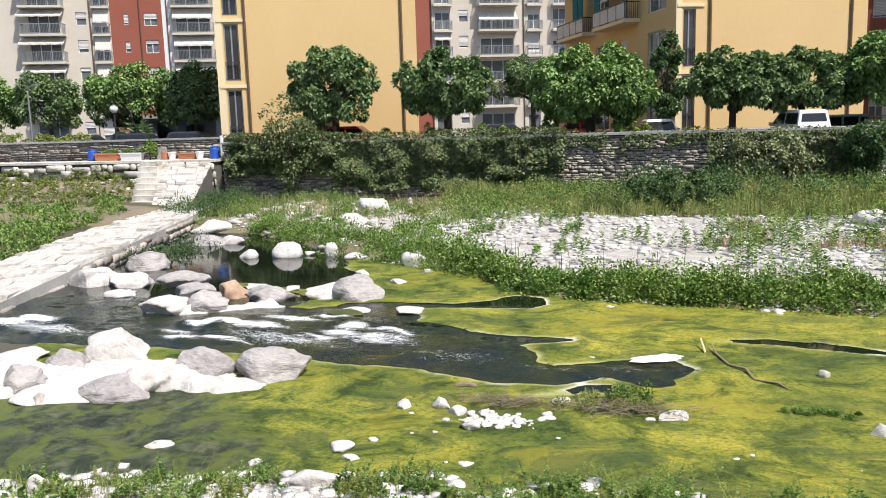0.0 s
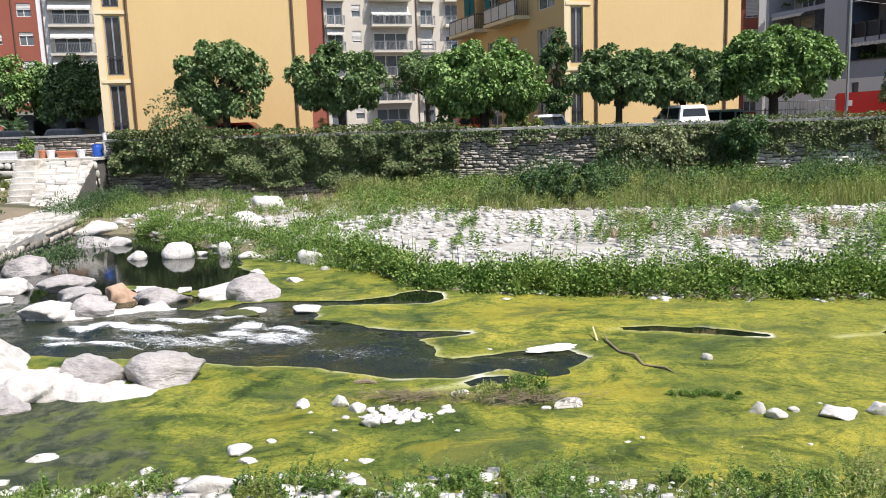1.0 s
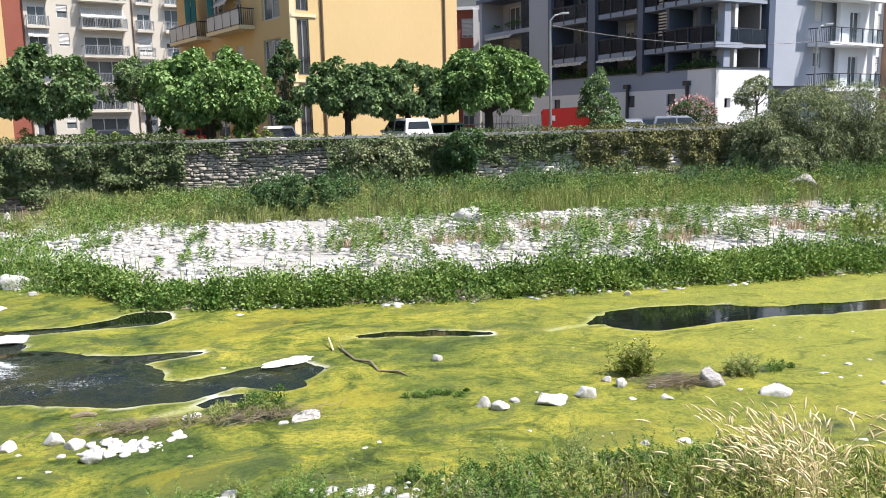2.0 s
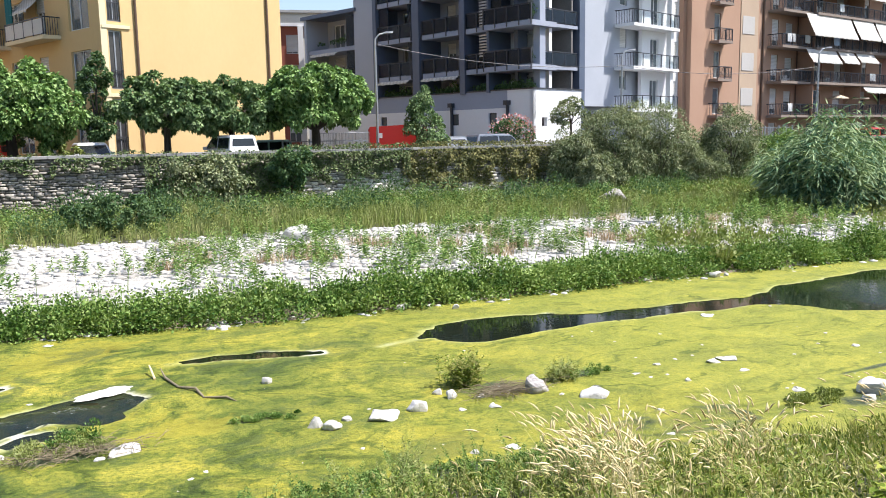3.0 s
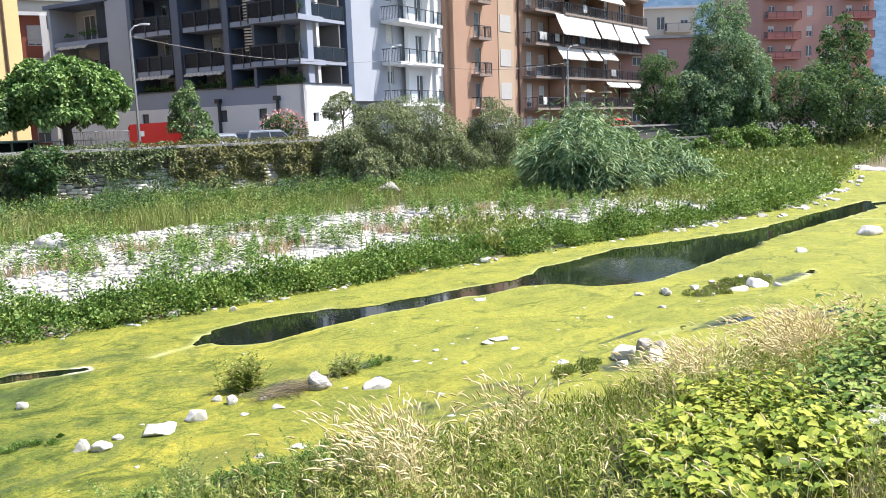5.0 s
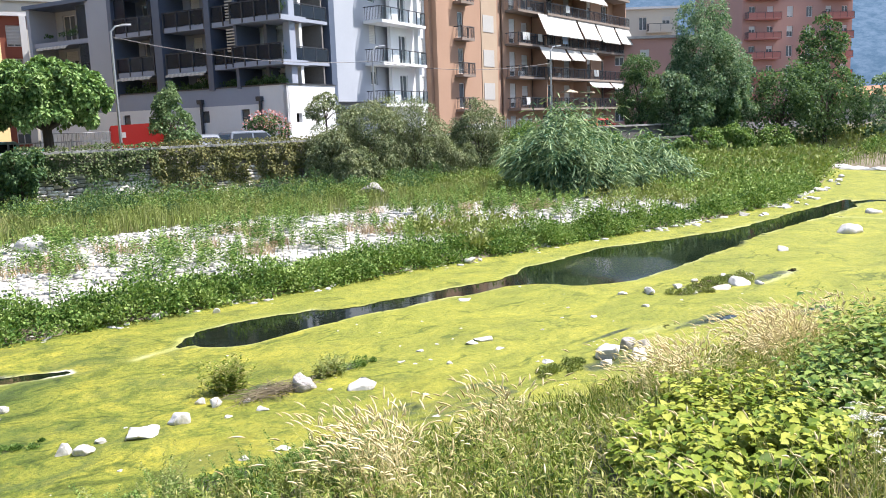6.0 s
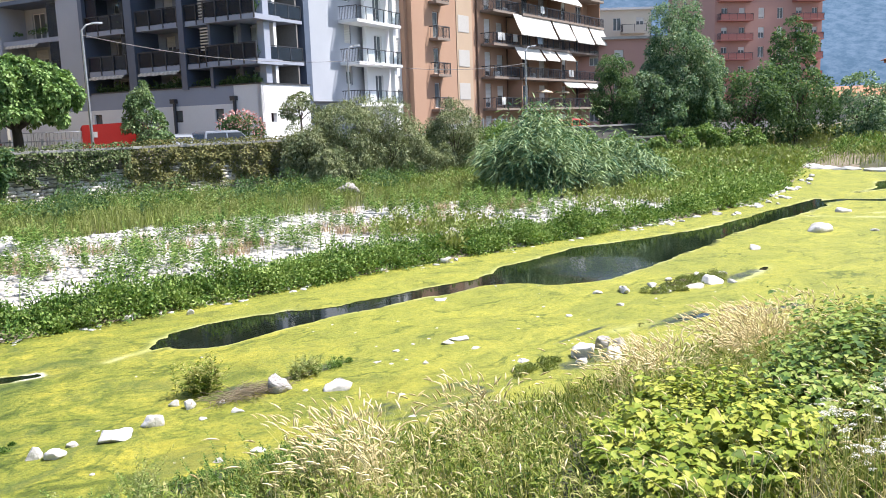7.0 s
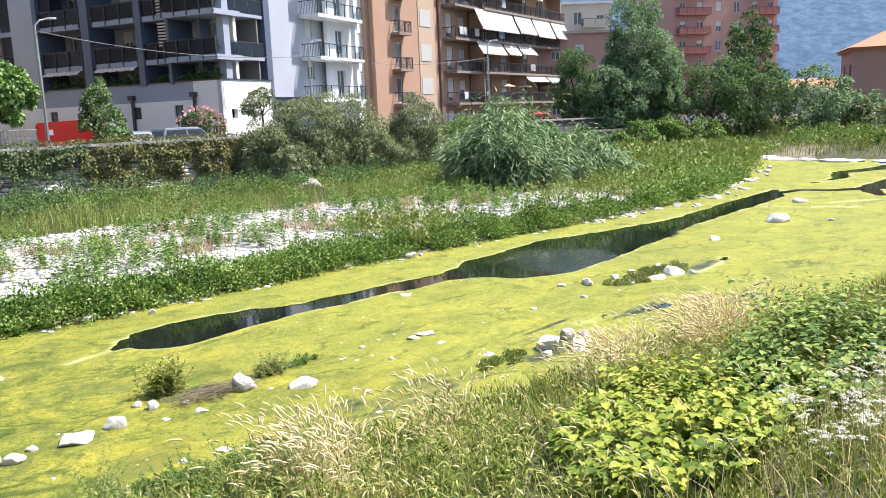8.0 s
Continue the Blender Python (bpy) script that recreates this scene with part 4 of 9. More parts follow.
# upper storeys of the long dark side: recessed loggias between slate piers
top, tower_top, wing_top = 14.6, 16.5, 11.9
levels = [3.2, 6.1, 8.95, 11.8]
RW = 2.2                                               # depth of the loggias
BAYS = ((0.4, 6.9, 0.0, 3), (9.8, 13.7, 0.05, 4), (14.9, 18.8, 0.05, 4), (19.4, 21.6, 0.0, 4), (21.6, D + 0.25, 0.5, 4))
doors = [(1.2, 1.5), (4.4, 1.5), (10.3, 1.6), (12.4, 0.9), (15.4, 0.9), (16.9, 1.5), (19.9, 1.3), (22.2, 2.2)]
for x0, x1, high, tone in ((0.0, 7.0, wing_top, PLASTER_LILAC), (9.3, 21.5, top, PLASTER_GREY), (21.5, D - 0.4, top, PLASTER_WHITE)):
    mine = [(u - x0, z + 0.15, u - x0 + w, z + 2.3) for z in levels for u, w in doors if x0 < u < x1 and z + 2.5 < high]
    part("wall", wall_mesh("wall", x1 - x0, 4.2, high, [(a, max(c, 4.25), b, d) for a, c, b, d in mine]), tone, b, at=GL @ pose(x0, RW, 0))
    for i, (a, c, e, d) in enumerate(mine):
        window(b, a, max(c, 4.25), e, d, GL @ pose(x0, RW, 0), shut=(0.0, 0.35, 0.0, 1.0, 0.15)[(i * 3) % 5], leaves=2)
# a white wall in pale grey plaster: its shade is put into the colour
part("wall", Geo().box(6.9, -0.1, 4.5, 9.25, RW + 0.3, top + 1.5), PLASTER_LILAC, b, "tall plain white wall between the balconies, shade put into its grey plaster", GL)
for u, w, m, high in ((0.0, 0.35, PLASTER_LILAC, wing_top), (9.3, 0.4, PLASTER_DARK, top), (13.9, 0.75, PLASTER_DARK, top), (18.9, 0.5, PLASTER_DARK, top), (21.5, 0.25, PLASTER_DARK, top)):
    part("pier", Geo().box(u, -0.15, 4.4, u + w, RW, high), m, b, at=GL)
for u0, u1, out, count in BAYS:
    w = u1 - u0
    for k in range(1, count):
        sl = part("balcony", Geo().box(0, -out, -0.34, w, RW, 0), PLASTER_GREY, b, at=GL @ pose(u0, 0, levels[k]))
        if k < count - 1 or count == 4:
            g = Geo().box(0, -out + 0.02, 1.02, w, -out + 0.08, 1.08)
            n = max(2, int(w / 1.05))
            for j in range(n + 1):
                g.box(w * j / n - 0.035, -out - 0.06, -0.3, w * j / n + 0.035, -out + 0.04, 1.05)
            part("railing", g, METAL_DARK, sl)
            part("panel", Geo().box(0.05, -out + 0.03, 0.05, w - 0.05, -out + 0.05, 1.0), GLASS_SMOKE, sl, "smoked glass balcony panel")
part("balcony_roof", Geo().box(-0.3, -0.3, wing_top - 0.3, 7.2, RW + 1, wing_top), PLASTER_DARK, b, at=GL)
part("railing", Geo().box(0.4, 0.02, 7.12, 6.9, 0.08, 7.18).box(0.4, 0.04, 6.15, 6.9, 0.06, 7.05), GLASS_SMOKE, b, at=GL)
for u, z in ((5.6, 8.95), (5.6, 6.1), (9.8, 8.95), (13.2, 8.95), (13.2, 6.1), (21.6, 8.95)):
    part("screen", Geo().box(u, 0.1, z, u + 1.1, 0.14, z + 2.5), GLASS_SMOKE, b, "tall smoked glass screen", GL)
for u0, u1, z in ((10.0, 13.4, 5.75), (15.0, 18.7, 5.75), (1.0, 4.6, 8.6)):
    awning(b, u0, u1, z, 0.25, 0.1, GL, 0.1, "white awning rolled half out under a balcony")
for z0, count in ((8.95, 12), (6.9, 8)):
    for i in range(count):
        part("slat", Geo().box(20.9, -0.2, z0 + i * 0.2, 21.6, -0.1, z0 + 0.1 + i * 0.2), METAL_GREY, b, at=GL)
# corner bay over the podium's front, with its own balconies
part("wall", wall_mesh("wall", 5.0, 3.0, top, [(1.0, z + 0.15, 3.8, z + 2.4) for z in levels]), PLASTER_DARK, b, at=pose(1.0, 2.2, 0))
for z in levels:
    window(b, 1.0, z + 0.15, 3.8, z + 2.4, pose(1.0, 2.2, 0), leaves=2)
for z in levels[1:]:
    balcony(b, 0.9, 5.2, z, 2.0, pose(0, 2.2, 0), "glass", PLASTER_GREY)
part("pier", Geo().box(0.75, 0.05, 4.5, 1.35, 0.6, top), PLASTER_GREY, b)
part("pier", Geo().box(5.3, 0.1, 0, 5.95, 2.4, top), PLASTER_DARK, b)
# pale tower with white balconies
tower = [(10.3 - 5.9, z + 0.7, 11.2 - 5.9, z + 2.2) for z in (4.0, 7.1, 10.2, 13.2)]
part("wall", wall_mesh("wall", 7.0, 3.4, tower_top, tower), PLASTER_LILAC, b, at=pose(5.95, 0.1, 0))
part("wall", wall_mesh("wall", 7.0, 0, 3.4, [(0.6, 0.1, 3.2, 2.9)]), PLASTER_LILAC, b, at=pose(5.95, 0.7, 0))
for i, h in enumerate(tower):
    window(b, *h, pose(5.95, 0.1, 0), shut=1.0 if i % 2 else 0.35, leaves=1)
part("wall", wall_mesh("wall", 9.0, 0, tower_top, [(h0, z + 0.1, h0 + 1.2, z + 2.3) for z in (3.2, 6.3, 9.4, 12.5) for h0 in (1.2, 4.0)]), PLASTER_WHITE, b, at=pose(12.3, -0.6, 0, 0, 0, 0))
for z in (3.2, 6.3, 9.4, 12.5):
    for h0 in (1.2, 4.0):
        window(b, h0, z + 0.1, h0 + 1.2, z + 2.3, pose(12.3, -0.6, 0), shut=0.5 if h0 > 2 else 0.0)
    balcony(b, 9.3 + 0.2, 16.0, z, 1.7, None, "clear", PLASTER_WHITE)
part("column", Geo().box(15.2, -1.4, 0, 15.6, -1.0, 12.5), PLASTER_WHITE, b)
for bx in ((21.0, -0.3, 0, 21.3, 14, tower_top), (6, 13.7, 4.2, 21.0, 14, tower_top)):
    part("wall", Geo().box(*bx), PLASTER_LILAC, b)
part("roof", Geo().box(-1.0, -1.0, tower_top, 21.3, D, top + 0.4), PLASTER_GREY, b)
for bx in ((4.6, 0.3, 0, 4.75, D, 11.5), (6.3, 3.2, 0, 21.0, 3.35, tower_top - 0.2), (0.2, D - 0.3, 0, 13, D, 11.5)):
    part("inner_wall", Geo().box(*bx), ROOM, b)

# orange block with long balconies
b = building("apartment_block", 45.0, 53.8, 13.9, "orange apartment block with long balconies and white awnings")
W, H, D = 37.8, 19.0, 13.0
zs = [2.75, 5.75, 8.85, 11.95, 15.0]
holes = []
for z in [-0.35] + zs:
    holes += [(4.2, z + 0.1, 5.1, z + 2.3), (12.9, z + 0.1, 14.0, z + 2.4), (15.2, z + 0.3, 16.4, z + 2.2), (19.4, z + 0.1, 21.8, z + 2.4), (24.2, z + 0.1, 25.6, z + 2.4), (28.2, z + 0.1, 30.8, z + 2.4), (33.6, z + 0.1, 35.2, z + 2.4)]
part("wall", wall_mesh("wall", W, 0, H, holes), PLASTER_ORANGE, b)
for i, h in enumerate(holes):
    window(b, *h, shut=(0.0, 0.8, 0.5, 0.0, 1.0, 0.25, 0.0)[i % 7], leaves=1 if h[2] - h[0] < 1.2 else 2)
for z in zs:
    balcony(b, 3.6, 5.6, z, 0.9, None, "bars", SLAB_BROWN)
    bl = (12.4, 17.2) if z < 4 else (12.2, 17.2)
    balcony(b, bl[0], bl[1], z, 1.5, None, "bars", SLAB_BROWN)
    balcony(b, 17.3, 37.4, z, 1.9, None, "bars", SLAB_BROWN)
    for u in (17.4, 26.4, 36.8):
        part("partition", Geo().box(u, -1.6, z, u + 0.12, 0, z + 2.75), PLASTER_ORANGE, b)
for bx, tone in (((0.4, -0.5, 0, 2.2, -0.003, H), PLASTER_ORANGE), ((7.95, -0.06, 0, 10.6, -0.003, H), PLASTER_SAND)):
    part("wall", Geo().box(*bx), tone, b)
for z in [z + 0.85 for z in [-0.35] + zs]:
    part("blind", Geo().box(8.2, -0.10, z, 10.0, -0.06, z + 1.5), BLIND, b, "closed pale roller blind")
pipe(b, 11.4, 0, H, r=0.09)
pipe(b, 17.1, 2.7, H, r=0.06)
for u0, u1, z, reach, drop in ((18.2, 26.5, 11.75, 0.9, 1.9), (26.6, 31.0, 11.75, 0.9, 1.8), (31.1, 36.0, 11.75, 0.9, 1.9), (36.1, 40.4, 11.75, 0.9, 1.8), (18.4, 24.0, 8.65, 0.7, 1.1), (24.1, 27.4, 8.65, 0.7, 1.0), (27.5, 31.5, 8.65, 0.6, 0.8), (29.3, 34.8, 5.5, 0.5, 0.5), (34.9, 40.2, 5.5, 0.6, 0.6), (20.0, 33.0, 14.8, 0.7, 1.0)):
    awning(b, u0 - 2.7, u1 - 3.0, z, reach, drop, out=1.75, label="white cloth awning let down over a balcony")
part("roof", Geo().box(-0.6, -2.2, H, W + 0.6, D, H + 0.35), CONCRETE, b)
for bx in ((0, 0.3, 0, 0.3, D, H), (W - 0.3, 0.3, 0, W, D, H), (0.3, D - 0.3, 0, W - 0.3, D, H)):
    part("wall", Geo().box(*bx), PLASTER_ORANGE, b)
part("inner_wall", Geo().box(0.35, 3.2, 0, W - 0.35, 3.35, H - 0.1), ROOM, b)
for z in zs:
    part("floor", Geo().box(0.35, 0.35, z - 0.15, W - 0.35, 3.2, z), ROOM, b)

OB = b.matrix_world.copy()
dice = np.random.default_rng(29)
for u, z, w, tone in ((12.9, 8.85, 0.7, FRAME_WHITE), (13.7, 8.85, 0.5, SHUTTER), (15.9, 8.85, 0.8, FRAME_WHITE), (27.6, 5.75, 0.5, FRAME_WHITE), (28.3, 5.75, 0.4, AWNING), (13.4, 2.75, 0.7, AWNING), (21.0, 11.95, 0.8, FRAME_WHITE), (20.2, 8.85, 1.1, PLASTIC_PALE)):
    g, out = Geo(), -1.50 if u < 17.2 else -1.90
    for i in range(9):
        s = u + w * i / 8
        g.v += [(s, out - 0.02 - 0.03 * math.sin(i * 1.9), z + 1.02), (s, out - 0.05 - 0.05 * math.sin(i * 2.3 + u), z + 0.3), (s, out + 0.0, z + 1.02), (s, out - 0.03 - 0.05 * math.sin(i * 2.3 + u), z + 0.3)]
    g.f = [(4 * i, 4 * i + 4, 4 * i + 5, 4 * i + 1) for i in range(8)] + [(4 * i + 3, 4 * i + 7, 4 * i + 6, 4 * i + 2) for i in range(8)]
    thing("laundry", g, tone, "washing hung over a balcony rail of the orange block", "laundry", "washing on the balconies", at=OB)
for u, z in ((23.0, 2.75), (27.2, 2.75), (34.0, 2.75), (36.0, 2.75)):
    root = tagged(new("parasol"), "cream parasol open on a balcony of the orange block", "parasol", "parasols on the balconies")
    root.matrix_world = OB @ pose(u, -1.2, z)
    part("pole", Geo().tube([(0, 0, 0), (0, 0, 1.75)], [0.03, 0.03], 6), METAL_GREY, root)
    ring = [(0.95 * math.cos(i * math.tau / 8), 0.95 * math.sin(i * math.tau / 8)) for i in range(8)]
    part("canopy", Geo().add([(0, 0, 1.95)] + [(px, py, 1.62) for px, py in ring] + [(px, py, 1.52) for px, py in ring], [(0, 1 + i, 1 + (i + 1) % 8) for i in range(8)] + [(1 + i, 9 + i, 9 + (i + 1) % 8, 1 + (i + 1) % 8) for i in range(8)]), PARASOL, root)
for u, z, w in ((14.4, 5.75, 0.8), (16.2, 11.95, 0.8), (19.0, 11.95, 0.8), (25.0, 11.95, 0.8), (31.6, 8.85, 0.8), (22.2, 5.75, 0.8)):
    thing("air_conditioner", Geo().box(0, 0, 0, w, 0.3, 0.6).tube([(w * 0.4, -0.01, 0.3), (w * 0.4, 0.02, 0.3)], [0.22, 0.22], 12), FRAME_WHITE, "white air conditioner box on a balcony", "air conditioner", "air conditioners", at=OB @ pose(u, -0.32, z))


def plain_block(x, y, heading, w, d, h, mat, storeys, label, cols, roof=None, balconies=(), base=0.8):
    """A block farther off: walls with windows, floors, roof and some balconies."""
    b = building("apartment_block", x, y, heading, label)
    sh = (h - base) / storeys
    holes = [(c, base + sh * k + 0.25, c + 1.1, base + sh * k + 2.0) for k in range(storeys) for c in cols]
    side = [(c, base + sh * k + 0.25, c + 1.1, base + sh * k + 2.0) for k in range(storeys) for c in (2.0, 5.5, 9.0) if c + 1.5 < d]
    pf, pl, pr = shell(b, w, d, h, mat, holes, side, roof=roof)
    for i, q in enumerate(holes):
        window(b, *q, shut=(0.0, 0.5, 0.9, 0.0, 0.3)[i % 5])
    for i, q in enumerate(side):
        window(b, *q, pl, shut=(0.3, 0.0, 0.9)[i % 3])
    for k in range(1, storeys):
        for u0, u1 in balconies:
            balcony(b, u0, u1, base + sh * k, 1.2, None, "solid", PLASTER_ROSE if mat is PLASTER_PINK else mat)
    return b


def polar(azimuth, r):
    return r * math.sin(radians(azimuth)), r * math.cos(radians(azimuth))


x, y = polar(51.9, 118)
plain_block(x, y, -40, 9.5, 14, 16.0, PLASTER_BEIGE, 5, "cream apartment block with a flat roof and small balconies", (1.0, 4.2, 7.4), roof=PLASTER_WHITE, balconies=((5.2, 8.6),))
x, y = polar(51.5, 100)
plain_block(x, y, -38, 11.5, 10, 10.5, PLASTER_PINK, 3, "salmon apartment house behind trees", (1.5, 4.5, 8.5))
x, y = polar(60.3, 146)
plain_block(x, y, -30, 20, 16, 26, PLASTER_PINK, 8, "tall salmon apartment block with balconies", (1.2, 4.4, 8.0, 11.5, 15.0, 18.0), balconies=((0.4, 6.4), (14.2, 19.6)))
x, y = polar(57.2, 128)
plain_block(x, y, -30, 7.5, 8, 11.6, PLASTER_PINK, 4, "salmon apartment house with balconies", (1.2, 4.6), balconies=((0.6, 6.9),))

x, y = polar(11.2, 80)
rb = plain_block(x, y, -14, 4.6, 9, 11.8, PLASTER_RED, 4, "brick-red apartment house with a white eave", (1.2, 3.0), roof=PLASTER_WHITE)
part("pillar", Geo().box(4.1, -0.5, 0, 4.6, 0, 11.8), PLASTER_WHITE, rb)

x, y = polar(12.2, 104)
plain_block(x, y, -12, 16, 9, 16.5, PLASTER_BEIGE, 5, "pale apartment house behind the red one", (1.5, 5.0, 8.5, 12.0), roof=CONCRETE)

# brown house with a hipped tile roof
b = building("house", *polar(71.15, 104), -62, "brown plastered house with a hipped terracotta roof")
b.location.z = 2.6
shell(b, 14, 10, 6.8, PLASTER_PINK, [(3.4, 3.6, 4.6, 5.4), (8.0, 3.6, 9.2, 5.4)], [(2.0, 3.6, 3.2, 5.4), (6.0, 3.6, 7.2, 5.4)], roof=ROOF_TILE)
for h in ((3.4, 3.6, 4.6, 5.4), (8.0, 3.6, 9.2, 5.4)):
    window(b, *h)
part("roof", Geo().add([(-0.8, -0.8, 7.1), (14.8, -0.8, 7.1), (14.8, 10.8, 7.1), (-0.8, 10.8, 7.1), (4.5, 5, 9.4), (9.5, 5, 9.4)], [(0, 1, 5, 4), (1, 2, 5), (2, 3, 4, 5), (3, 0, 4), (3, 2, 1, 0)]), ROOF_TILE, b)
part("chimney", Geo().box(4.0, 3.2, 7.8, 4.6, 3.8, 9.3), ROOF_TILE, b)
# long low shed
b = building("shed", *polar(66.3, 150), -60, "long low shed with a tiled roof")
part("wall", Geo().box(0, 0, 0, 30, 8, 3.4), PLASTER_BEIGE, b)
part("roof", Geo().add([(-1, -1, 3.4), (31, -1, 3.4), (31, 9, 3.4), (-1, 9, 3.4), (-1, 4, 5.2), (31, 4, 5.2)], [(0, 1, 5, 4), (2, 3, 4, 5), (3, 0, 4), (1, 2, 5), (3, 2, 1, 0)]), ROOF_TILE, b)

# wooded hills; the blue of distance haze is put into their base colour
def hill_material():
    m, nt, sh = graph("wooded_hill_painted_haze")
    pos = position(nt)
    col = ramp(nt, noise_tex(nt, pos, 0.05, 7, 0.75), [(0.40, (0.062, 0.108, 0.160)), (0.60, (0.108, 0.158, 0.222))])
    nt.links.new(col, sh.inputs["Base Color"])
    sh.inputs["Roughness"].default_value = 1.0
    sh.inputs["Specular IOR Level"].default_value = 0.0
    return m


x, y, quads = grid(np.linspace(700, 2800, 90), np.linspace(-900, 2400, 120))
r = np.hypot(x, y)
az = np.degrees(np.arctan2(x, y))
ridge = np.interp(az, [0, 40, 58, 64, 70, 76, 84, 100, 130], [230, 230, 250, 235, 200, 165, 150, 120, 90])
z = np.clip((r - 1250) / 420, 0, 1) ** 0.9 * ridge * (1 + 0.18 * fbm(x, y, 420, 61, 5)) + 2.4
thing("hill", np_mesh("hill", np.stack([x, y, z], 1), quads, smooth=True), hill_material(), "blue-green wooded hills behind the town, haze painted into their colour", "hill", kind="structure")

# ---- boulders and stones ----
def ico(levels):
    bm = bmesh.new()
    bmesh.ops.create_icosphere(bm, subdivisions=levels, radius=1)
    bm.verts.ensure_lookup_table()
    v = np.array([p.co[:] for p in bm.verts])
    f = np.array([[p.index for p in q.verts] for q in bm.faces])
    bm.free()
    return v, f


ICO = {k: ico(k) for k in (1, 2, 3, 4)}


def rock_verts(level, seed, planes=9, rough=0.12):
    r = np.random.default_rng(seed)
    v, f = ICO[level]
    v = v.copy()
    for _ in range(planes):
        n = unit(r.normal(size=3))
        v -= np.maximum(0, v @ n - r.uniform(0.48 if planes < 11 else 0.40, 0.88 if planes < 11 else 0.72))[:, None] * n
    o = r.uniform(0, 50)
    wob = 0.8 * fbm(v[:, 0] + o, v[:, 1] + v[:, 2] * 0.7, 0.9, seed % 7, 3) * rough + fbm(v[:, 1] + o, v[:, 2] - v[:, 0], 0.35, seed % 5, 2) * rough * 0.55
    v = v * (1 + wob)[:, None]
    return v / np.abs(v).max(0), f


G, W, D, R, M = STONE_GREY, STONE_WHITE, RUBBLE, STONE_RUST, MOSS_ROCK
KIND = {G: ("boulder", "rounded grey river boulder"), W: ("boulder", "sun-bleached white river rock"), D: ("boulder", "dark wet river rock"), M: ("boulder", "low boulder under green moss"), R: ("boulder", "rust-brown river boulder")}


def rocks(name, rows, level, group, lift=0.0, place=" in the river"):
    for i, (x, y, w, h, mat) in enumerate(rows):
        seed = int(abs(x * 131 + y * 17) * 10)
        v, f = rock_verts(level, seed, 7 if w > 0.6 else 13, 0.26 if w > 0.6 else 0.22)
        turn = (seed % 50 - 25) * 0.012
        c, s = math.cos(turn), math.sin(turn)
        sunk = 0.8 if w > 0.5 else 0.6
        hz = h / (2 - sunk) * 1.0
        w, hz = w * (1.12 if w > 0.7 else 1.06), hz * (1.05 if w > 0.6 else 1.0)
        v = v * np.array([w / 2, w * 0.40, max(hz, 0.02)])
        v = np.stack([v[:, 0] * c - v[:, 1] * s, v[:, 0] * s + v[:, 1] * c, v[:, 2]], 1)
        z = max(0.0, float(ground_z(x, y))) if lift else 0.0
        me = np_mesh(name, v + np.array([0, 0, max(hz, 0.02) * (1 - sunk)]), tris=f, smooth=level > 3)
        thing(name, me, mat, KIND[mat][1] + place, "boulder" if w > 0.5 else "stone", group, at=pose(x, y, z))


rocks("boulder", [(-8.25, 11.12, 1.24, 0.31, G), (-7.49, 12.38, 1.15, 0.47, G), (-6.18, 12.44, 1.22, 0.48, G), (-9.90, 12.01, 0.89, 0.47, G), (-9.63, 13.09, 1.30, 0.53, W), (-11.50, 12.76, 1.01, 0.19, W), (-10.11, 11.09, 0.88, 0.39, G), (-9.27, 10.48, 0.34, 0.19, D), (-8.01, 11.55, 1.01, 0.39, W), (-7.16, 12.07, 1.66, 0.06, W), (-6.43, 11.70, 0.82, 0.07, W), (-9.20, 10.90, 1.42, 0.18, W)], 4, "boulders by the rapids", 0, " beside the rapids")
rocks("boulder", [(-14.99, 22.15, 1.30, 0.50, G), (-13.86, 19.62, 1.21, 0.45, W), (-15.07, 19.54, 1.37, 0.46, W), (-13.29, 18.30, 0.80, 0.15, W), (-12.32, 19.69, 1.34, 0.40, G), (-11.11, 18.37, 1.20, 0.37, G), (-10.12, 18.40, 0.76, 0.51, R), (-11.01, 16.68, 1.10, 0.38, W), (-10.01, 16.99, 0.95, 0.47, G), (-9.04, 18.30, 1.21, 0.36, G), (-10.06, 19.60, 0.54, 0.17, W), (-7.83, 18.87, 1.46, 0.32, W), (-6.85, 18.64, 1.20, 0.55, G), (-8.87, 19.31, 0.38, 0.17, W)], 4, "boulders by the rapids", 0, " in a row below the weir")
rocks("boulder", [(-11.50, 24.65, 0.96, 0.46, W), (-12.72, 24.32, 0.63, 0.26, W), (-9.98, 24.95, 0.52, 0.56, W), (-8.91, 24.25, 0.78, 0.21, W), (-7.46, 24.97, 0.94, 0.66, G), (-6.74, 23.23, 0.77, 0.40, W), (-7.84, 21.67, 0.51, 0.20, W), (-6.43, 20.51, 0.51, 0.12, W), (-5.96, 22.13, 0.32, 0.12, W), (-5.22, 17.31, 0.71, 0.12, W), (-6.53, 17.19, 0.84, 0.12, W), (-10.82, 24.95, 0.37, 0.14, W), (-7.77, 24.11, 0.42, 0.11, W), (-17.63, 30.63, 1.67, 0.47, W), (-15.77, 27.21, 1.33, 0.34, G), (-14.93, 27.37, 0.83, 0.29, W), (-10.24, 13.87, 0.40, 0.07, W)], 3, "rocks in the pool", 0, " in the pool")
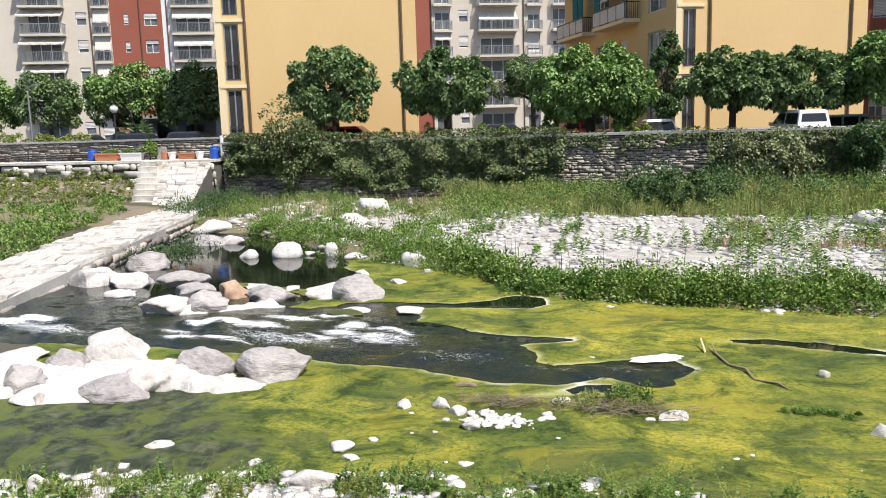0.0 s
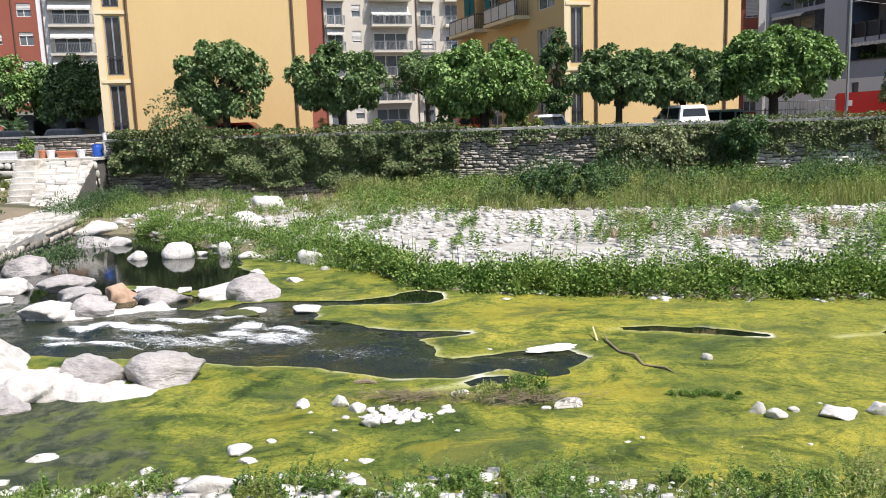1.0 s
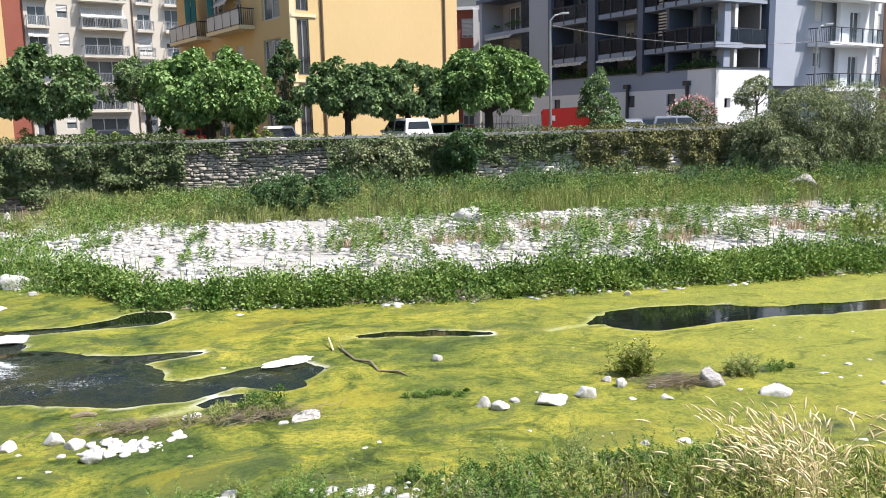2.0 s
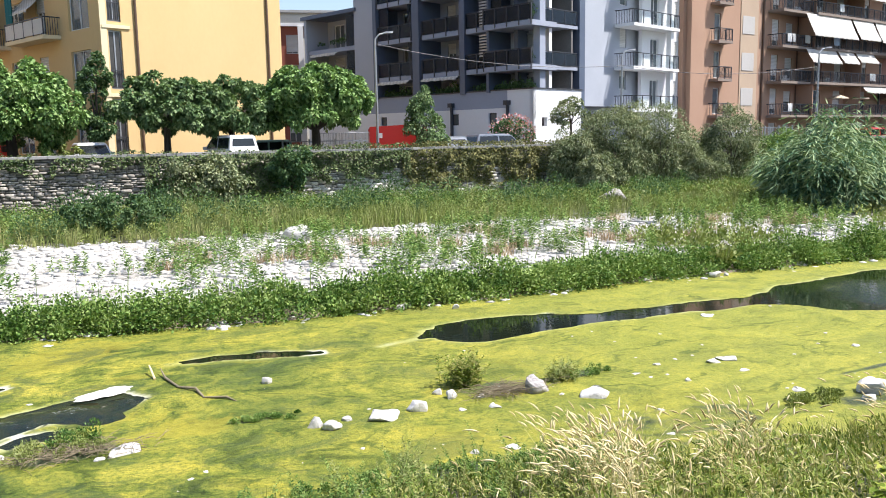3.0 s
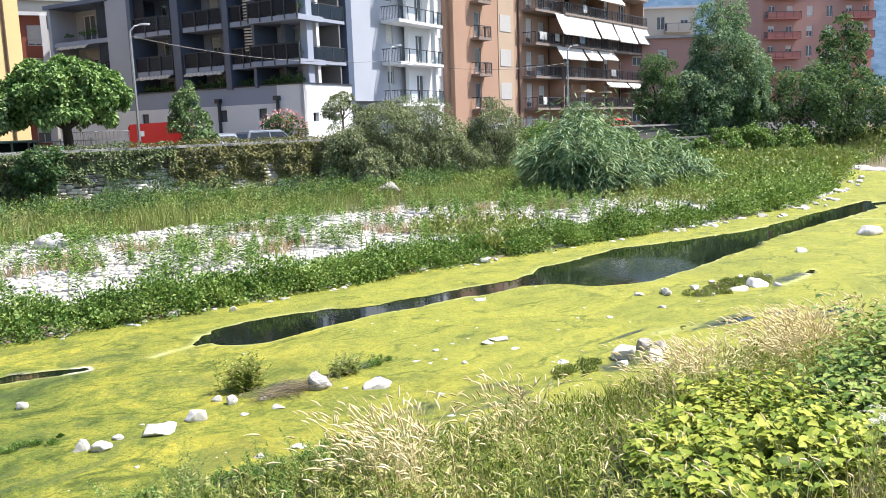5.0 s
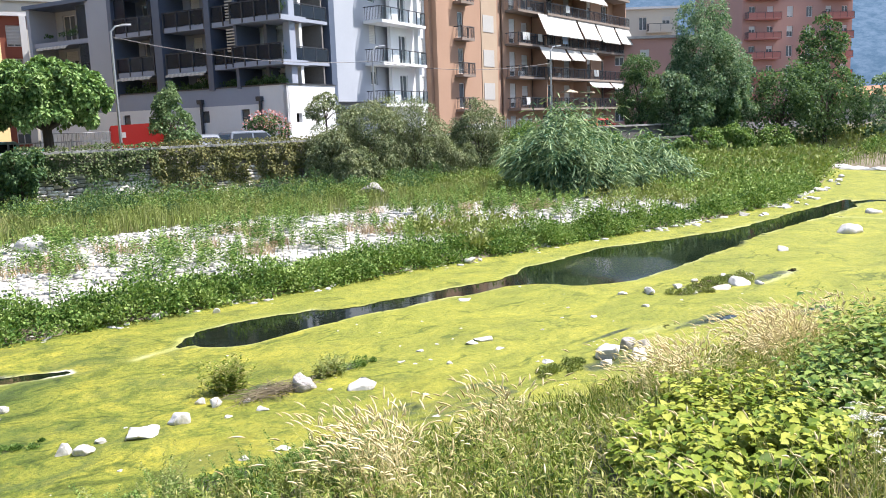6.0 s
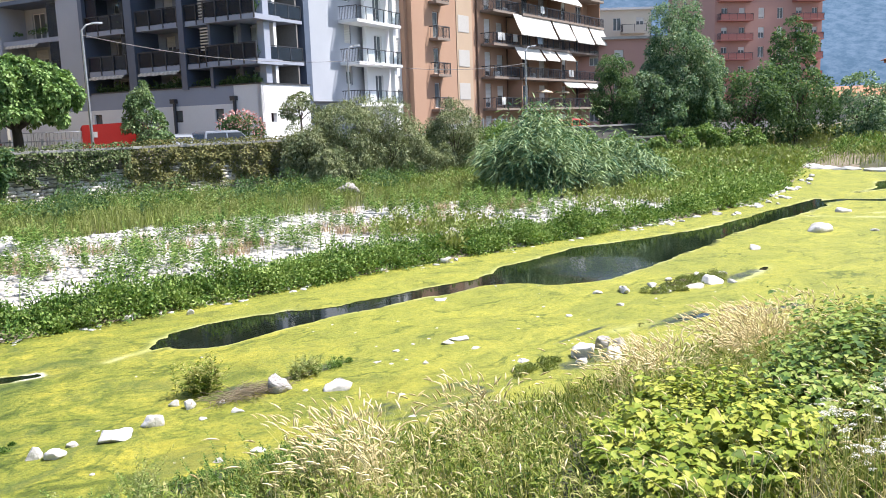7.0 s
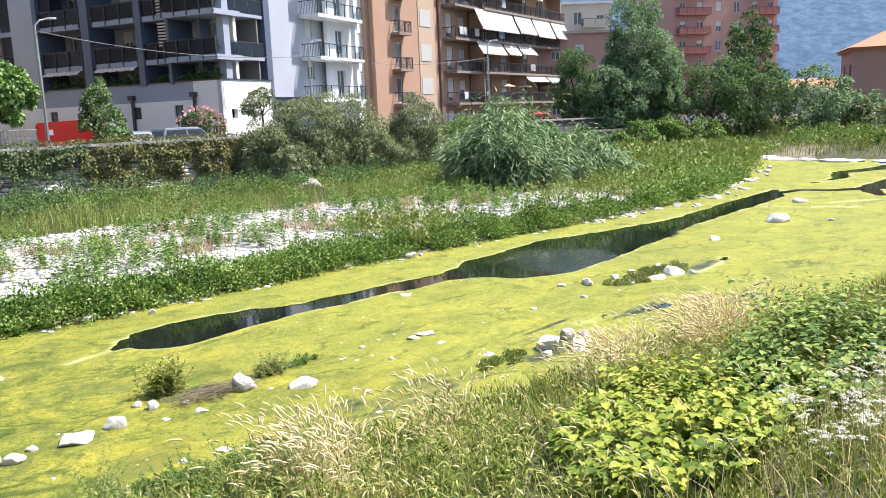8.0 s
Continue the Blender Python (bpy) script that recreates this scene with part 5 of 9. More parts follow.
rocks("stone", [(-3.51, 11.22, 0.30, 0.13, W), (-2.93, 11.30, 0.32, 0.18, W), (-2.62, 11.11, 0.31, 0.16, W), (-2.34, 10.54, 0.31, 0.16, W), (-1.93, 10.93, 0.25, 0.10, W), (-1.72, 10.83, 0.24, 0.13, W), (-2.11, 11.00, 0.21, 0.08, W), (-2.25, 11.22, 0.20, 0.06, W), (-1.23, 11.83, 0.32, 0.10, W), (-1.33, 11.26, 0.19, 0.10, W), (0.45, 11.45, 0.52, 0.17, W), (0.09, 11.27, 0.17, 0.08, W), (2.81, 13.67, 0.20, 0.13, W), (-6.35, 9.24, 0.42, 0.09, W), (-3.52, 9.90, 0.14, 0.06, W), (-3.30, 10.99, 0.12, 0.04, W), (-2.77, 10.34, 0.08, 0.04, W), (-1.61, 10.93, 0.10, 0.04, W)], 3, "stones among the algae", 0, " lying among algae")
rocks("stone", [(2.97, 11.18, 0.21, 0.19, W), (3.22, 11.02, 0.34, 0.15, W), (3.50, 11.26, 0.18, 0.07, W), (4.04, 11.10, 0.56, 0.14, W), (4.56, 11.20, 0.31, 0.20, W), (5.17, 11.79, 0.18, 0.12, W), (5.28, 11.48, 0.23, 0.15, W), (6.62, 11.15, 0.48, 0.30, G), (7.39, 10.57, 0.56, 0.16, W), (4.64, 9.29, 0.16, 0.07, W), (5.18, 9.25, 0.21, 0.07, W), (5.22, 10.89, 0.15, 0.05, W), (5.70, 10.82, 0.23, 0.08, W), (5.74, 11.35, 0.18, 0.07, W), (6.96, 10.86, 0.11, 0.05, W)], 3, "stones among the algae", 0, " lying among algae")
rocks("stone", [(11.45, 8.75, 0.52, 0.36, W), (11.72, 8.35, 0.5, 0.25, W), (12.0, 8.85, 0.36, 0.34, G), (11.02, 8.53, 0.25, 0.12, W), (12.26, 8.62, 0.32, 0.23, D), (10.38, 11.22, 0.29, 0.08, W), (10.69, 11.22, 0.36, 0.08, W), (10.46, 10.55, 0.22, 0.07, W), (9.34, 11.54, 0.15, 0.06, W), (9.21, 10.53, 0.14, 0.07, W), (10.46, 9.38, 0.28, 0.07, W), (8.67, 11.24, 0.20, 0.05, W), (13.55, 10.86, 0.18, 0.06, W), (15.75, 11.77, 0.27, 0.09, W), (16.23, 11.32, 0.35, 0.17, W), (15.06, 10.63, 0.23, 0.08, W), (12.84, 14.15, 0.34, 0.07, W), (7.38, 8.72, 0.13, 0.05, W)], 3, "stones among the algae", 0, " lying among algae")
rocks("stone", [(16.36, 11.45, 0.36, 0.19, W), (18.46, 10.36, 0.68, 0.23, W), (19.0, 11.0, 0.4, 0.16, W), (17.2, 11.2, 0.34, 0.14, W), (18.1, 11.35, 0.3, 0.12, W), (19.6, 10.7, 0.5, 0.14, G), (16.9, 10.6, 0.24, 0.1, W), (18.8, 10.0, 0.3, 0.12, W), (17.72, 10.40, 0.55, 0.12, D), (28.72, 12.13, 0.95, 0.30, W), (16.46, 18.00, 0.44, 0.17, W), (17.26, 10.91, 0.31, 0.10, W), (23.92, 12.02, 0.46, 0.15, W), (34.56, 13.71, 0.70, 0.20, W), (29.73, 10.68, 0.39, 0.10, W), (8.17, 17.62, 0.18, 0.14, W), (6.92, 18.18, 0.27, 0.13, W), (7.17, 18.32, 0.20, 0.14, W), (7.67, 18.12, 0.13, 0.08, W), (16.86, 17.93, 0.21, 0.11, W), (18.58, 18.56, 0.29, 0.13, W)], 3, "stones among the algae", 0, " lying among algae")
rocks("stone", [(29.29, 19.20, 0.47, 0.26, W), (31.66, 19.03, 0.54, 0.22, W), (32.37, 18.61, 0.64, 0.27, W), (34.24, 18.83, 0.57, 0.23, W), (34.54, 18.29, 0.77, 0.22, W), (37.04, 18.75, 0.70, 0.24, W), (38.99, 18.99, 0.62, 0.23, W), (41.37, 19.54, 0.59, 0.21, W), (25.42, 18.27, 0.47, 0.10, W), (42.40, 19.56, 0.60, 0.22, W)], 3, "stones along the bank", 1, " along the bank")
dice = np.random.default_rng(17)
shore = [(s, far_edge(s) - dice.uniform(-0.3, 1.3), dice.uniform(0.22, 0.6)) for s in dice.uniform(31, 52, 34)]
rocks("stone", [(s, float(q), w, w * 0.35, W) for s, q, w in shore], 3, "stones along the bank", 1, " along the bank")
rocks("boulder", [(22.89, 32.14, 1.35, 0.62, G), (7.28, 18.83, 0.39, 0.22, W), (5.99, 22.43, 0.31, 0.20, W)], 3, "rocks on the gravel", 1, " on the gravel")
rocks("boulder", [(-9.92, 33.86, 0.39, 0.52, W), (-11.19, 32.66, 1.41, 0.60, W), (-11.08, 29.94, 1.09, 0.43, W), (7.02, 28.28, 1.2, 0.62, W)], 3, "rocks on the gravel", 1, " on the gravel")
rocks("stone", [(-3.60, 8.13, 0.57, 0.24, W), (-3.88, 9.56, 0.37, 0.15, W), (-6.66, 7.37, 0.29, 0.26, W), (-6.62, 8.31, 0.20, 0.07, W), (-3.62, 9.29, 0.26, 0.06, W), (-4.78, 8.94, 0.21, 0.07, W), (-6.40, 8.52, 0.18, 0.07, W), (-0.56, 9.07, 0.19, 0.12, W), (-2.16, 9.38, 0.28, 0.05, W)], 3, "stones on the near bank", 1, " on the near bank")

rocks("boulder", [(-6.5, 16.95, 0.9, 0.1, M)], 4, "mossy boulders in the rapids")


def rock_shelf(knots, crest, seed, label):
    """A low bleached bedrock shelf that joins the boulders."""
    px, py = np.array(knots)[:, 0], np.array(knots)[:, 1]
    x, y, quads = grid(np.arange(px.min() - 1.5, px.max() + 1.5, 0.07), np.arange(py.min() - 1.5, py.max() + 1.5, 0.07))
    d = np.full(x.shape, 99.0)
    for (x0, y0, w0), (x1, y1, w1) in zip(knots, knots[1:]):
        dx, dy = x1 - x0, y1 - y0
        t = np.clip(((x - x0) * dx + (y - y0) * dy) / (dx * dx + dy * dy), 0, 1)
        d = np.minimum(d, np.hypot(x - x0 - t * dx, y - y0 - t * dy) - (w0 + t * (w1 - w0)))
    d = d + 0.3 * fbm(x, y, 0.8, seed) + 0.12 * fbm(x, y, 0.25, seed + 1)
    z = -0.06 + crest * np.clip(-d / 0.22 + 0.25, -0.6, 1) + 0.16 * fbm(x, y, 0.55, seed + 2) + 0.06 * fbm(x, y, 0.18, seed + 3)
    keep = (d[quads] < 0.2).all(1)
    used, inv = np.unique(quads[keep].ravel(), return_inverse=True)
    me = np_mesh("rock_shelf", np.stack([x, y, z], 1)[used], inv.reshape(-1, 4), smooth=True)
    thing("rock_shelf", me, STONE_WHITE, label, "rock")


rock_shelf([(-12.2, 12.1, 0.5), (-10.4, 11.3, 0.9), (-9.3, 11.9, 0.95), (-8.2, 12.1, 0.55), (-7.0, 11.9, 0.45), (-6.3, 11.75, 0.25)], 0.2, 61, "sun-bleached white bedrock shelf under the boulders")
rock_shelf([(-11.1, 16.6, 0.15), (-9.7, 17.0, 0.22), (-8.7, 17.6, 0.15)], 0.15, 64, "sun-bleached white rock shelf in the rapids")


def stone_field(xs, ys, zs, sizes, levels=1, flat=0.42):
    """Many small stones joined into one mesh."""
    vs, fs, n = [], [], 0
    shapes = [rock_verts(levels, 900 + i, 6, 0.3) for i in range(14)]
    pick = rng.integers(0, len(shapes), len(xs))
    turn = rng.uniform(0, math.tau, len(xs))
    wide = rng.uniform(0.7, 1.4, len(xs))
    for k, (v, f) in enumerate(shapes):
        m = np.flatnonzero(pick == k)
        p = v[None] * np.stack([sizes[m] * wide[m], sizes[m], sizes[m] * flat], 1)[:, None, :]
        c, s = np.cos(turn[m])[:, None], np.sin(turn[m])[:, None]
        p = np.stack([p[..., 0] * c - p[..., 1] * s + xs[m][:, None], p[..., 0] * s + p[..., 1] * c + ys[m][:, None], p[..., 2] + zs[m][:, None]], -1)
        vs.append(p.reshape(-1, 3))
        fs.append((f[None] + (np.arange(len(m)) * len(v))[:, None, None]).reshape(-1, 3) + n)
        n += len(m) * len(v)
    return np_mesh("stones", np.concatenate(vs), tris=np.concatenate(fs))


N_STONES = 11000
x = rng.uniform(-9, 32, N_STONES)
d = rng.uniform(1.6, 11.6, N_STONES)
y = far_edge(x) + d
keep = (fbm(x, y, 2.0, 71) > -0.45)
x, y = x[keep], y[keep]
size = 0.028 + 0.15 * rng.uniform(0, 1, len(x)) ** 3.4
thing("gravel", stone_field(x, y, ground_z(x, y) + size * 0.15, size), STONE, "white river stones scattered over the gravel bar", "gravel", kind="stuff")
x = rng.uniform(-17.5, -5, 620)
y = far_edge(x) + rng.uniform(0.2, 9, 620)
size = 0.05 + 0.26 * rng.uniform(0, 1, 620) ** 3.2
thing("gravel", stone_field(x, y, ground_z(x, y) + size * 0.1, size), STONE, "pale stones along the pool's edge", "gravel", kind="stuff")
x = rng.uniform(-8, 40, 1500)
x = x[fbm(x, x * 0, 1.1, 72) > 0.05]
y = far_edge(x) + rng.normal(0.05, 0.25, len(x))
size = 0.03 + 0.15 * rng.uniform(0, 1, len(x)) ** 3
size *= np.where(x > 22, 1.1, 0.75)
thing("gravel", stone_field(x, y, np.maximum(ground_z(x, y), 0) + size * 0.1, size, 1), STONE, "pale stones along the water's edge", "gravel", kind="stuff")
n = 3400
x = np.where(rng.uniform(0, 1, n) < 0.8, rng.uniform(-9, 3, n), rng.uniform(3, 12, n))
y = near_edge(x) - np.where(x < 3, rng.uniform(-0.15, 1.5, n), rng.normal(0.4, 0.4, n))
size = (0.014 + 0.10 * rng.uniform(0, 1, n) ** 4) * np.where(x < 3, 1.15, 0.5)
thing("gravel", stone_field(x, y, np.maximum(ground_z(x, y), 0) + size * 0.1, size, 1), STONE, "pale stones along the near water's edge", "gravel", kind="stuff")

# ---- river wall, terrace, stairs and weir ----
def course_stones(width, height, hmin, hmax, lmin, lmax, r, gap=0.012, proud=0.05, wall_fn=None):
    """Boxes of rubble masonry in the xz plane, as (x0, z0, x1, z1, y)."""
    out, z = [], 0.0
    while z < height:
        h = r.uniform(hmin, hmax)
        x = -r.uniform(0, lmax)
        while x < width:
            l = r.uniform(lmin, lmax)
            a, b = max(x, 0), min(x + l, width)
            if b - a > 0.06:
                dz = r.uniform(-0.25, 0.25) * h
                out.append((a + gap, z + gap + max(dz, -z), b - gap, min(z + h * r.uniform(0.75, 1.1) + dz, height) - gap, -r.uniform(0.1, 1.0) * proud))
            x += l
        z += h
    return out


def stones_mesh(name, stones, thick=0.12, r=None):
    r = r or np.random.default_rng(3)
    v, q, t = [], [], []
    for x0, z0, x1, z1, y in stones:
        k = len(v)
        cx, cz = min(0.2 * (x1 - x0), 0.06), 0.22 * (z1 - z0)
        ring = [(x0 + cx, z0), (x1 - cx, z0), (x1, z0 + cz), (x1, z1 - cz), (x1 - cx, z1), (x0 + cx, z1), (x0, z1 - cz), (x0, z0 + cz)]
        j = r.uniform(-1, 1, 16) * 0.28
        for n, (a, b) in enumerate(ring):
            v.append((a + j[2 * n] * cx + 0.05 * ((x0 + x1) / 2 - a), y + 0.02 * j[n], b + 1.6 * j[2 * n + 1] * cz + 0.06 * ((z0 + z1) / 2 - b)))
        for a, b in ring:
            v.append((a, y + thick, b))
        v.append(((x0 + x1) / 2 + j[0] * cx, y - 0.006, (z0 + z1) / 2 + j[5] * cz))
        for n in range(8):
            m = (n + 1) % 8
            q.append((k + n, k + 8 + n, k + 8 + m, k + m))
            t.append((k + n, k + m, k + 16))
    return np_mesh(name, np.array(v), np.array(q), np.array(t))


PALE = surface("pale_masonry", (0.52, 0.485, 0.43), (0.72, 0.69, 0.63), 1.4, 11, 0.9, 0.8, 0.04, stain=(0.25, 0.22, 0.16), island=0.35)
WALL_X1, WALL_Y = 62.0, 38.0
wall = thing("wall_river", Geo().box(-21.0, WALL_Y + 0.1, 0.2, WALL_X1, WALL_Y + 0.9, 3.45), MORTAR, "rubble stone river wall, partly overgrown with ivy", "wall", kind="structure")
r = np.random.default_rng(5)
rows = course_stones(50.0, 2.9, 0.055, 0.19, 0.10, 0.5, r, 0.004, 0.07)
# the stretch that shows bare masonry, stone by stone
bare = [s for s in rows if 14.5 < s[0] < 23.5 and s[1] > 1.3]
rest = [s for s in rows if not (14.5 < s[0] < 23.5 and s[1] > 1.3)]
for s in bare[:300]:
    part("stone", stones_mesh("stone", [s], r=r), RUBBLE, wall, at=pose(-21.0, WALL_Y + 0.06, 0.5))
pale = [s for s in rest if s[0] > 29.5 and s[1] < 2.0]
for stones, m in (([s for s in rest if not (s[0] > 29.5 and s[1] < 2.0)] + bare[300:], RUBBLE), (pale, PALE)):
    ob = part("masonry", stones_mesh("masonry", stones, r=r), m, wall, at=pose(-21.0, WALL_Y + 0.06, 0.5))
    ob["kind"] = "stuff"
x = -21.05
while x < WALL_X1:
    l = r.uniform(1.2, 2.2)
    part("coping", Geo().box(x, WALL_Y - 0.06, 3.45, min(x + l, WALL_X1) - 0.015, WALL_Y + 0.95, 3.56 + r.uniform(-0.01, 0.012)), CONCRETE, wall)
    x += l
# the low concrete wall farther downstream; its dark colour stands in for tree shade
thing("wall_low", Geo().box(46.0, 36.0, 0.3, 62.0, 36.4, 2.45).box(45.9, 35.92, 2.45, 62.1, 36.48, 2.6), MORTAR, "grey concrete river wall, tree shade put into its dark colour", "wall", kind="structure")

# terrace upstream: retaining wall of pale stone, garden wall behind it
tw = thing("wall_terrace", Geo().box(-70, 37.35, 0.3, -21.1, 38.6, 2.62), MORTAR, "pale stone retaining wall below a garden terrace", "wall", kind="structure")
rows = [s for s in course_stones(30.0, 2.12, 0.24, 0.46, 0.3, 1.2, r, 0.03, 0.26) if s[3] > 1.0]
ob = part("masonry", stones_mesh("masonry", rows, r=r), PALE, tw, at=pose(-51.0, 37.3, 0.5))
ob["kind"] = "stuff"
part("coping", Geo().box(-70, 37.2, 2.62, -21.0, 38.7, 2.74), PALE, tw)
gw = thing("wall_garden", Geo().box(-70, 39.6, 2.6, -20.6, 40.0, 3.72), MORTAR, "low dark stone garden wall with a rail", "wall", kind="structure")
rows = course_stones(30.0, 1.1, 0.1, 0.22, 0.2, 0.6, r)
ob = part("masonry", stones_mesh("masonry", rows, r=r), RUBBLE, gw, at=pose(-51.0, 39.6, 2.62))
ob["kind"] = "stuff"
part("coping", Geo().box(-70, 39.5, 3.72, -20.6, 40.1, 3.82), CONCRETE, gw)
thing("terrace_floor", Geo().box(-70, 38.6, 2.5, -20.6, 39.6, 2.7), EARTH, "trodden earth terrace", "terrace", kind="structure")

# stairs and stone ramp down to the weir
stair = thing("stairs", Geo().box(-25.0, 36.9, 0.5, -24.1, 37.3, 2.3), MORTAR, "worn stone stairs down to the weir", "stairs", kind="structure")
for i in range(8):
    z1 = 0.72 + 0.25 * (i + 1)
    y0 = 33.7 + 0.42 * i
    g = Geo().box(-23.55 - 0.19 * i, y0, z1 - 0.25, -22.3 - 0.22 * i, y0 + 0.75, z1)
    part("step", g, PALE, stair)
g = Geo()
g.add([(-22.2, 33.3, 0.3), (-20.2, 33.3, 0.3), (-21.2, 37.4, 0.3), (-24.0, 37.4, 0.3), (-22.2, 33.3, 0.72), (-20.2, 33.3, 0.72), (-21.2, 37.4, 2.62), (-24.0, 37.4, 2.62)],
      [(0, 3, 2, 1), (4, 5, 6, 7), (0, 1, 5, 4), (1, 2, 6, 5), (2, 3, 7, 6), (3, 0, 4, 7)])
rampwall = thing("ramp", g, MORTAR, "sloping pale stone ramp beside the stairs", "ramp", kind="structure")
slabs = course_stones(2.9, 4.55, 0.28, 0.62, 0.3, 1.2, r, 0.004, 0.06)
for s in slabs:
    g = Geo()
    j = r.uniform(-0.05, 0.05, 8)
    for lift in (0.0, 0.06 - s[4] * 0.9):
        ins = 0.005 if lift == 0 else 0.045
        for i, (u, w) in enumerate ([(s[0] + ins, s[1] + ins), (s[2] - ins, s[1] + ins), (s[2] - ins, s[3] - ins), (s[0] + ins, s[3] - ins)]):
            k, t = (u + j[i]) / 2.9, (w + j[4 + i]) / 4.55
            a, b = -22.2 - 1.8 * t, -20.2 - 1.0 * t
            g.v.append((a + (b - a) * k, 33.3 + 4.1 * t, 0.72 + 1.9 * t + lift))
    g.f = [(4, 5, 6, 7), (0, 1, 5, 4), (1, 2, 6, 5), (2, 3, 7, 6), (3, 0, 4, 7)]
    part("slab", g, PALE, rampwall)

# the weir: a long sill of pale slabs from the ramp into the river
weir_a, weir_b = Vector((-15.35, 11.0, 0)), Vector((-20.8, 33.6, 0))
along = (weir_b - weir_a).normalized()
length = (weir_b - weir_a).length
heading = math.degrees(math.atan2(along.y, along.x))
base = Geo()
half = 1.45
base.add([(0, -half - 0.05, -0.5), (length, -half - 0.05, -0.5), (length, half + 0.05, -0.5), (0, half + 0.05, -0.5), (0, -half, 0.10), (length, -half, 0.70), (length, half, 0.70), (0, half, 0.10)],
         [(0, 3, 2, 1), (4, 5, 6, 7), (0, 1, 5, 4), (1, 2, 6, 5), (2, 3, 7, 6), (3, 0, 4, 7)])
weir = thing("weir", base, CONCRETE, "old weir of pale worn stone slabs", "weir", kind="structure", at=pose(weir_a.x, weir_a.y, 0, 0, 0, heading))
WEIR_STONE = surface("worn_weir_stone", (0.46, 0.435, 0.385), (0.70, 0.67, 0.62), 2.2, 9, 0.9, 0.9, 0.06, stain=(0.25, 0.225, 0.16), island=0.2)
u = 0.0
while u < length:
    l = r.uniform(0.5, 1.0)
    v = -half
    while v < half - 0.1:
        w = r.uniform(0.35, 0.9)
        e = min(v + w, half)
        z = 0.10 + 0.60 * u / length
        g = Geo()
        j = r.uniform(-0.045, 0.045, 8)
        up = 0.085 + r.uniform(-0.05, 0.05)
        g.add([(u + 0.015, v + 0.015, z), (u + l - 0.015, v + 0.015, z), (u + l - 0.015, e - 0.015, z), (u + 0.015, e - 0.015, z),
               (u + 0.05 + j[0], v + 0.05 + j[1], z + up), (u + l - 0.05 + j[2], v + 0.05 + j[3], z + up - j[0]), (u + l - 0.05 + j[4], e - 0.05 + j[5], z + up + j[1]), (u + 0.05 + j[6], e - 0.05 + j[7], z + up)],
              [(4, 5, 6, 7), (0, 1, 5, 4), (1, 2, 6, 5), (2, 3, 7, 6), (3, 0, 4, 7)])
        part("slab", g, WEIR_STONE, weir)
        v = e
    u += l

side = [q for q in course_stones(length, 0.85, 0.14, 0.3, 0.3, 0.9, r, 0.006, 0.05) if q[3] - 0.14 < 0.09 + 0.60 * q[0] / length]
part("masonry", stones_mesh("masonry", side, r=r), RUBBLE, weir, at=pose(0, -half - 0.08, -0.14))["kind"] = "stuff"

thing("landing", Geo().prism([(-22.6, 31.6), (-19.5, 31.6), (-19.5, 34.2), (-23.8, 34.2), (-23.8, 33.0), (-22.6, 32.7)], 0.1, 0.735), WEIR_STONE, "pale stone landing at the foot of the stairs", "landing", kind="structure")

# the far sill, white with foam and stone
SILL = [(61.6, 27.9), (60.4, 26.8), (59.4, 25.6), (58.7, 24.4), (58.3, 23.1), (58.1, 21.8), (57.9, 20.5), (58.0, 19.2), (58.1, 17.9), (58.2, 16.6), (58.4, 15.2), (58.6, 13.8), (58.8, 12.3), (59.0, 10.7), (59.2, 9.0)]
for i, (x, y) in enumerate(SILL):
    vv, ff = rock_verts(3, int(x * 7), 6, 0.2)
    me = np_mesh("boulder", vv * np.array([0.9 + 0.5 * math.sin(i * 2.3), 0.6 + 0.25 * math.sin(i * 1.3), 0.24 + 0.07 * math.sin(i * 3.1)]), tris=ff, smooth=True)
    thing("boulder", me, STONE_WHITE, "low white rock of the far sill", "boulder", "rocks of the far sill", at=pose(x, y + 0.4 * math.sin(i * 4.7), 0.04, 0, 0, -84 + 14 * math.sin(i * 1.9)))

# ---- plants ----
LEAF_BANK = leafy("bank_weed_leaves", [(0.030, 0.078, 0.012), (0.072, 0.150, 0.022), (0.145, 0.250, 0.036), (0.260, 0.355, 0.070)])
# lighter copy of the bank leaves: sunlit brightness put into the tones
LEAF_HEDGE = leafy("weed_leaves_painted_sunlit", [(0.052, 0.105, 0.016), (0.110, 0.195, 0.028), (0.200, 0.300, 0.046), (0.330, 0.420, 0.095)])
LEAF_TREE = leafy("street_tree_leaves", [(0.036, 0.074, 0.020), (0.080, 0.145, 0.036), (0.145, 0.228, 0.056), (0.250, 0.335, 0.105)], thin=0.3)
LEAF_LIME = leafy("sunny_tree_leaves", [(0.040, 0.092, 0.020), (0.092, 0.178, 0.034), (0.170, 0.285, 0.055), (0.285, 0.400, 0.100)], thin=0.3)
LEAF_IVY = leafy("ivy_leaves", [(0.030, 0.056, 0.014), (0.074, 0.118, 0.028), (0.130, 0.180, 0.046), (0.205, 0.235, 0.075)], thin=0.2)
LEAF_OLIVE = leafy("sun_browned_ivy_leaves", [(0.050, 0.056, 0.016), (0.105, 0.118, 0.030), (0.170, 0.180, 0.046), (0.250, 0.235, 0.085)], thin=0.2)
LEAF_GRASS = leafy("meadow_grass", [(0.080, 0.118, 0.020), (0.155, 0.205, 0.034), (0.240, 0.290, 0.050), (0.300, 0.325, 0.090)], scale=0.6, vary=0.32)
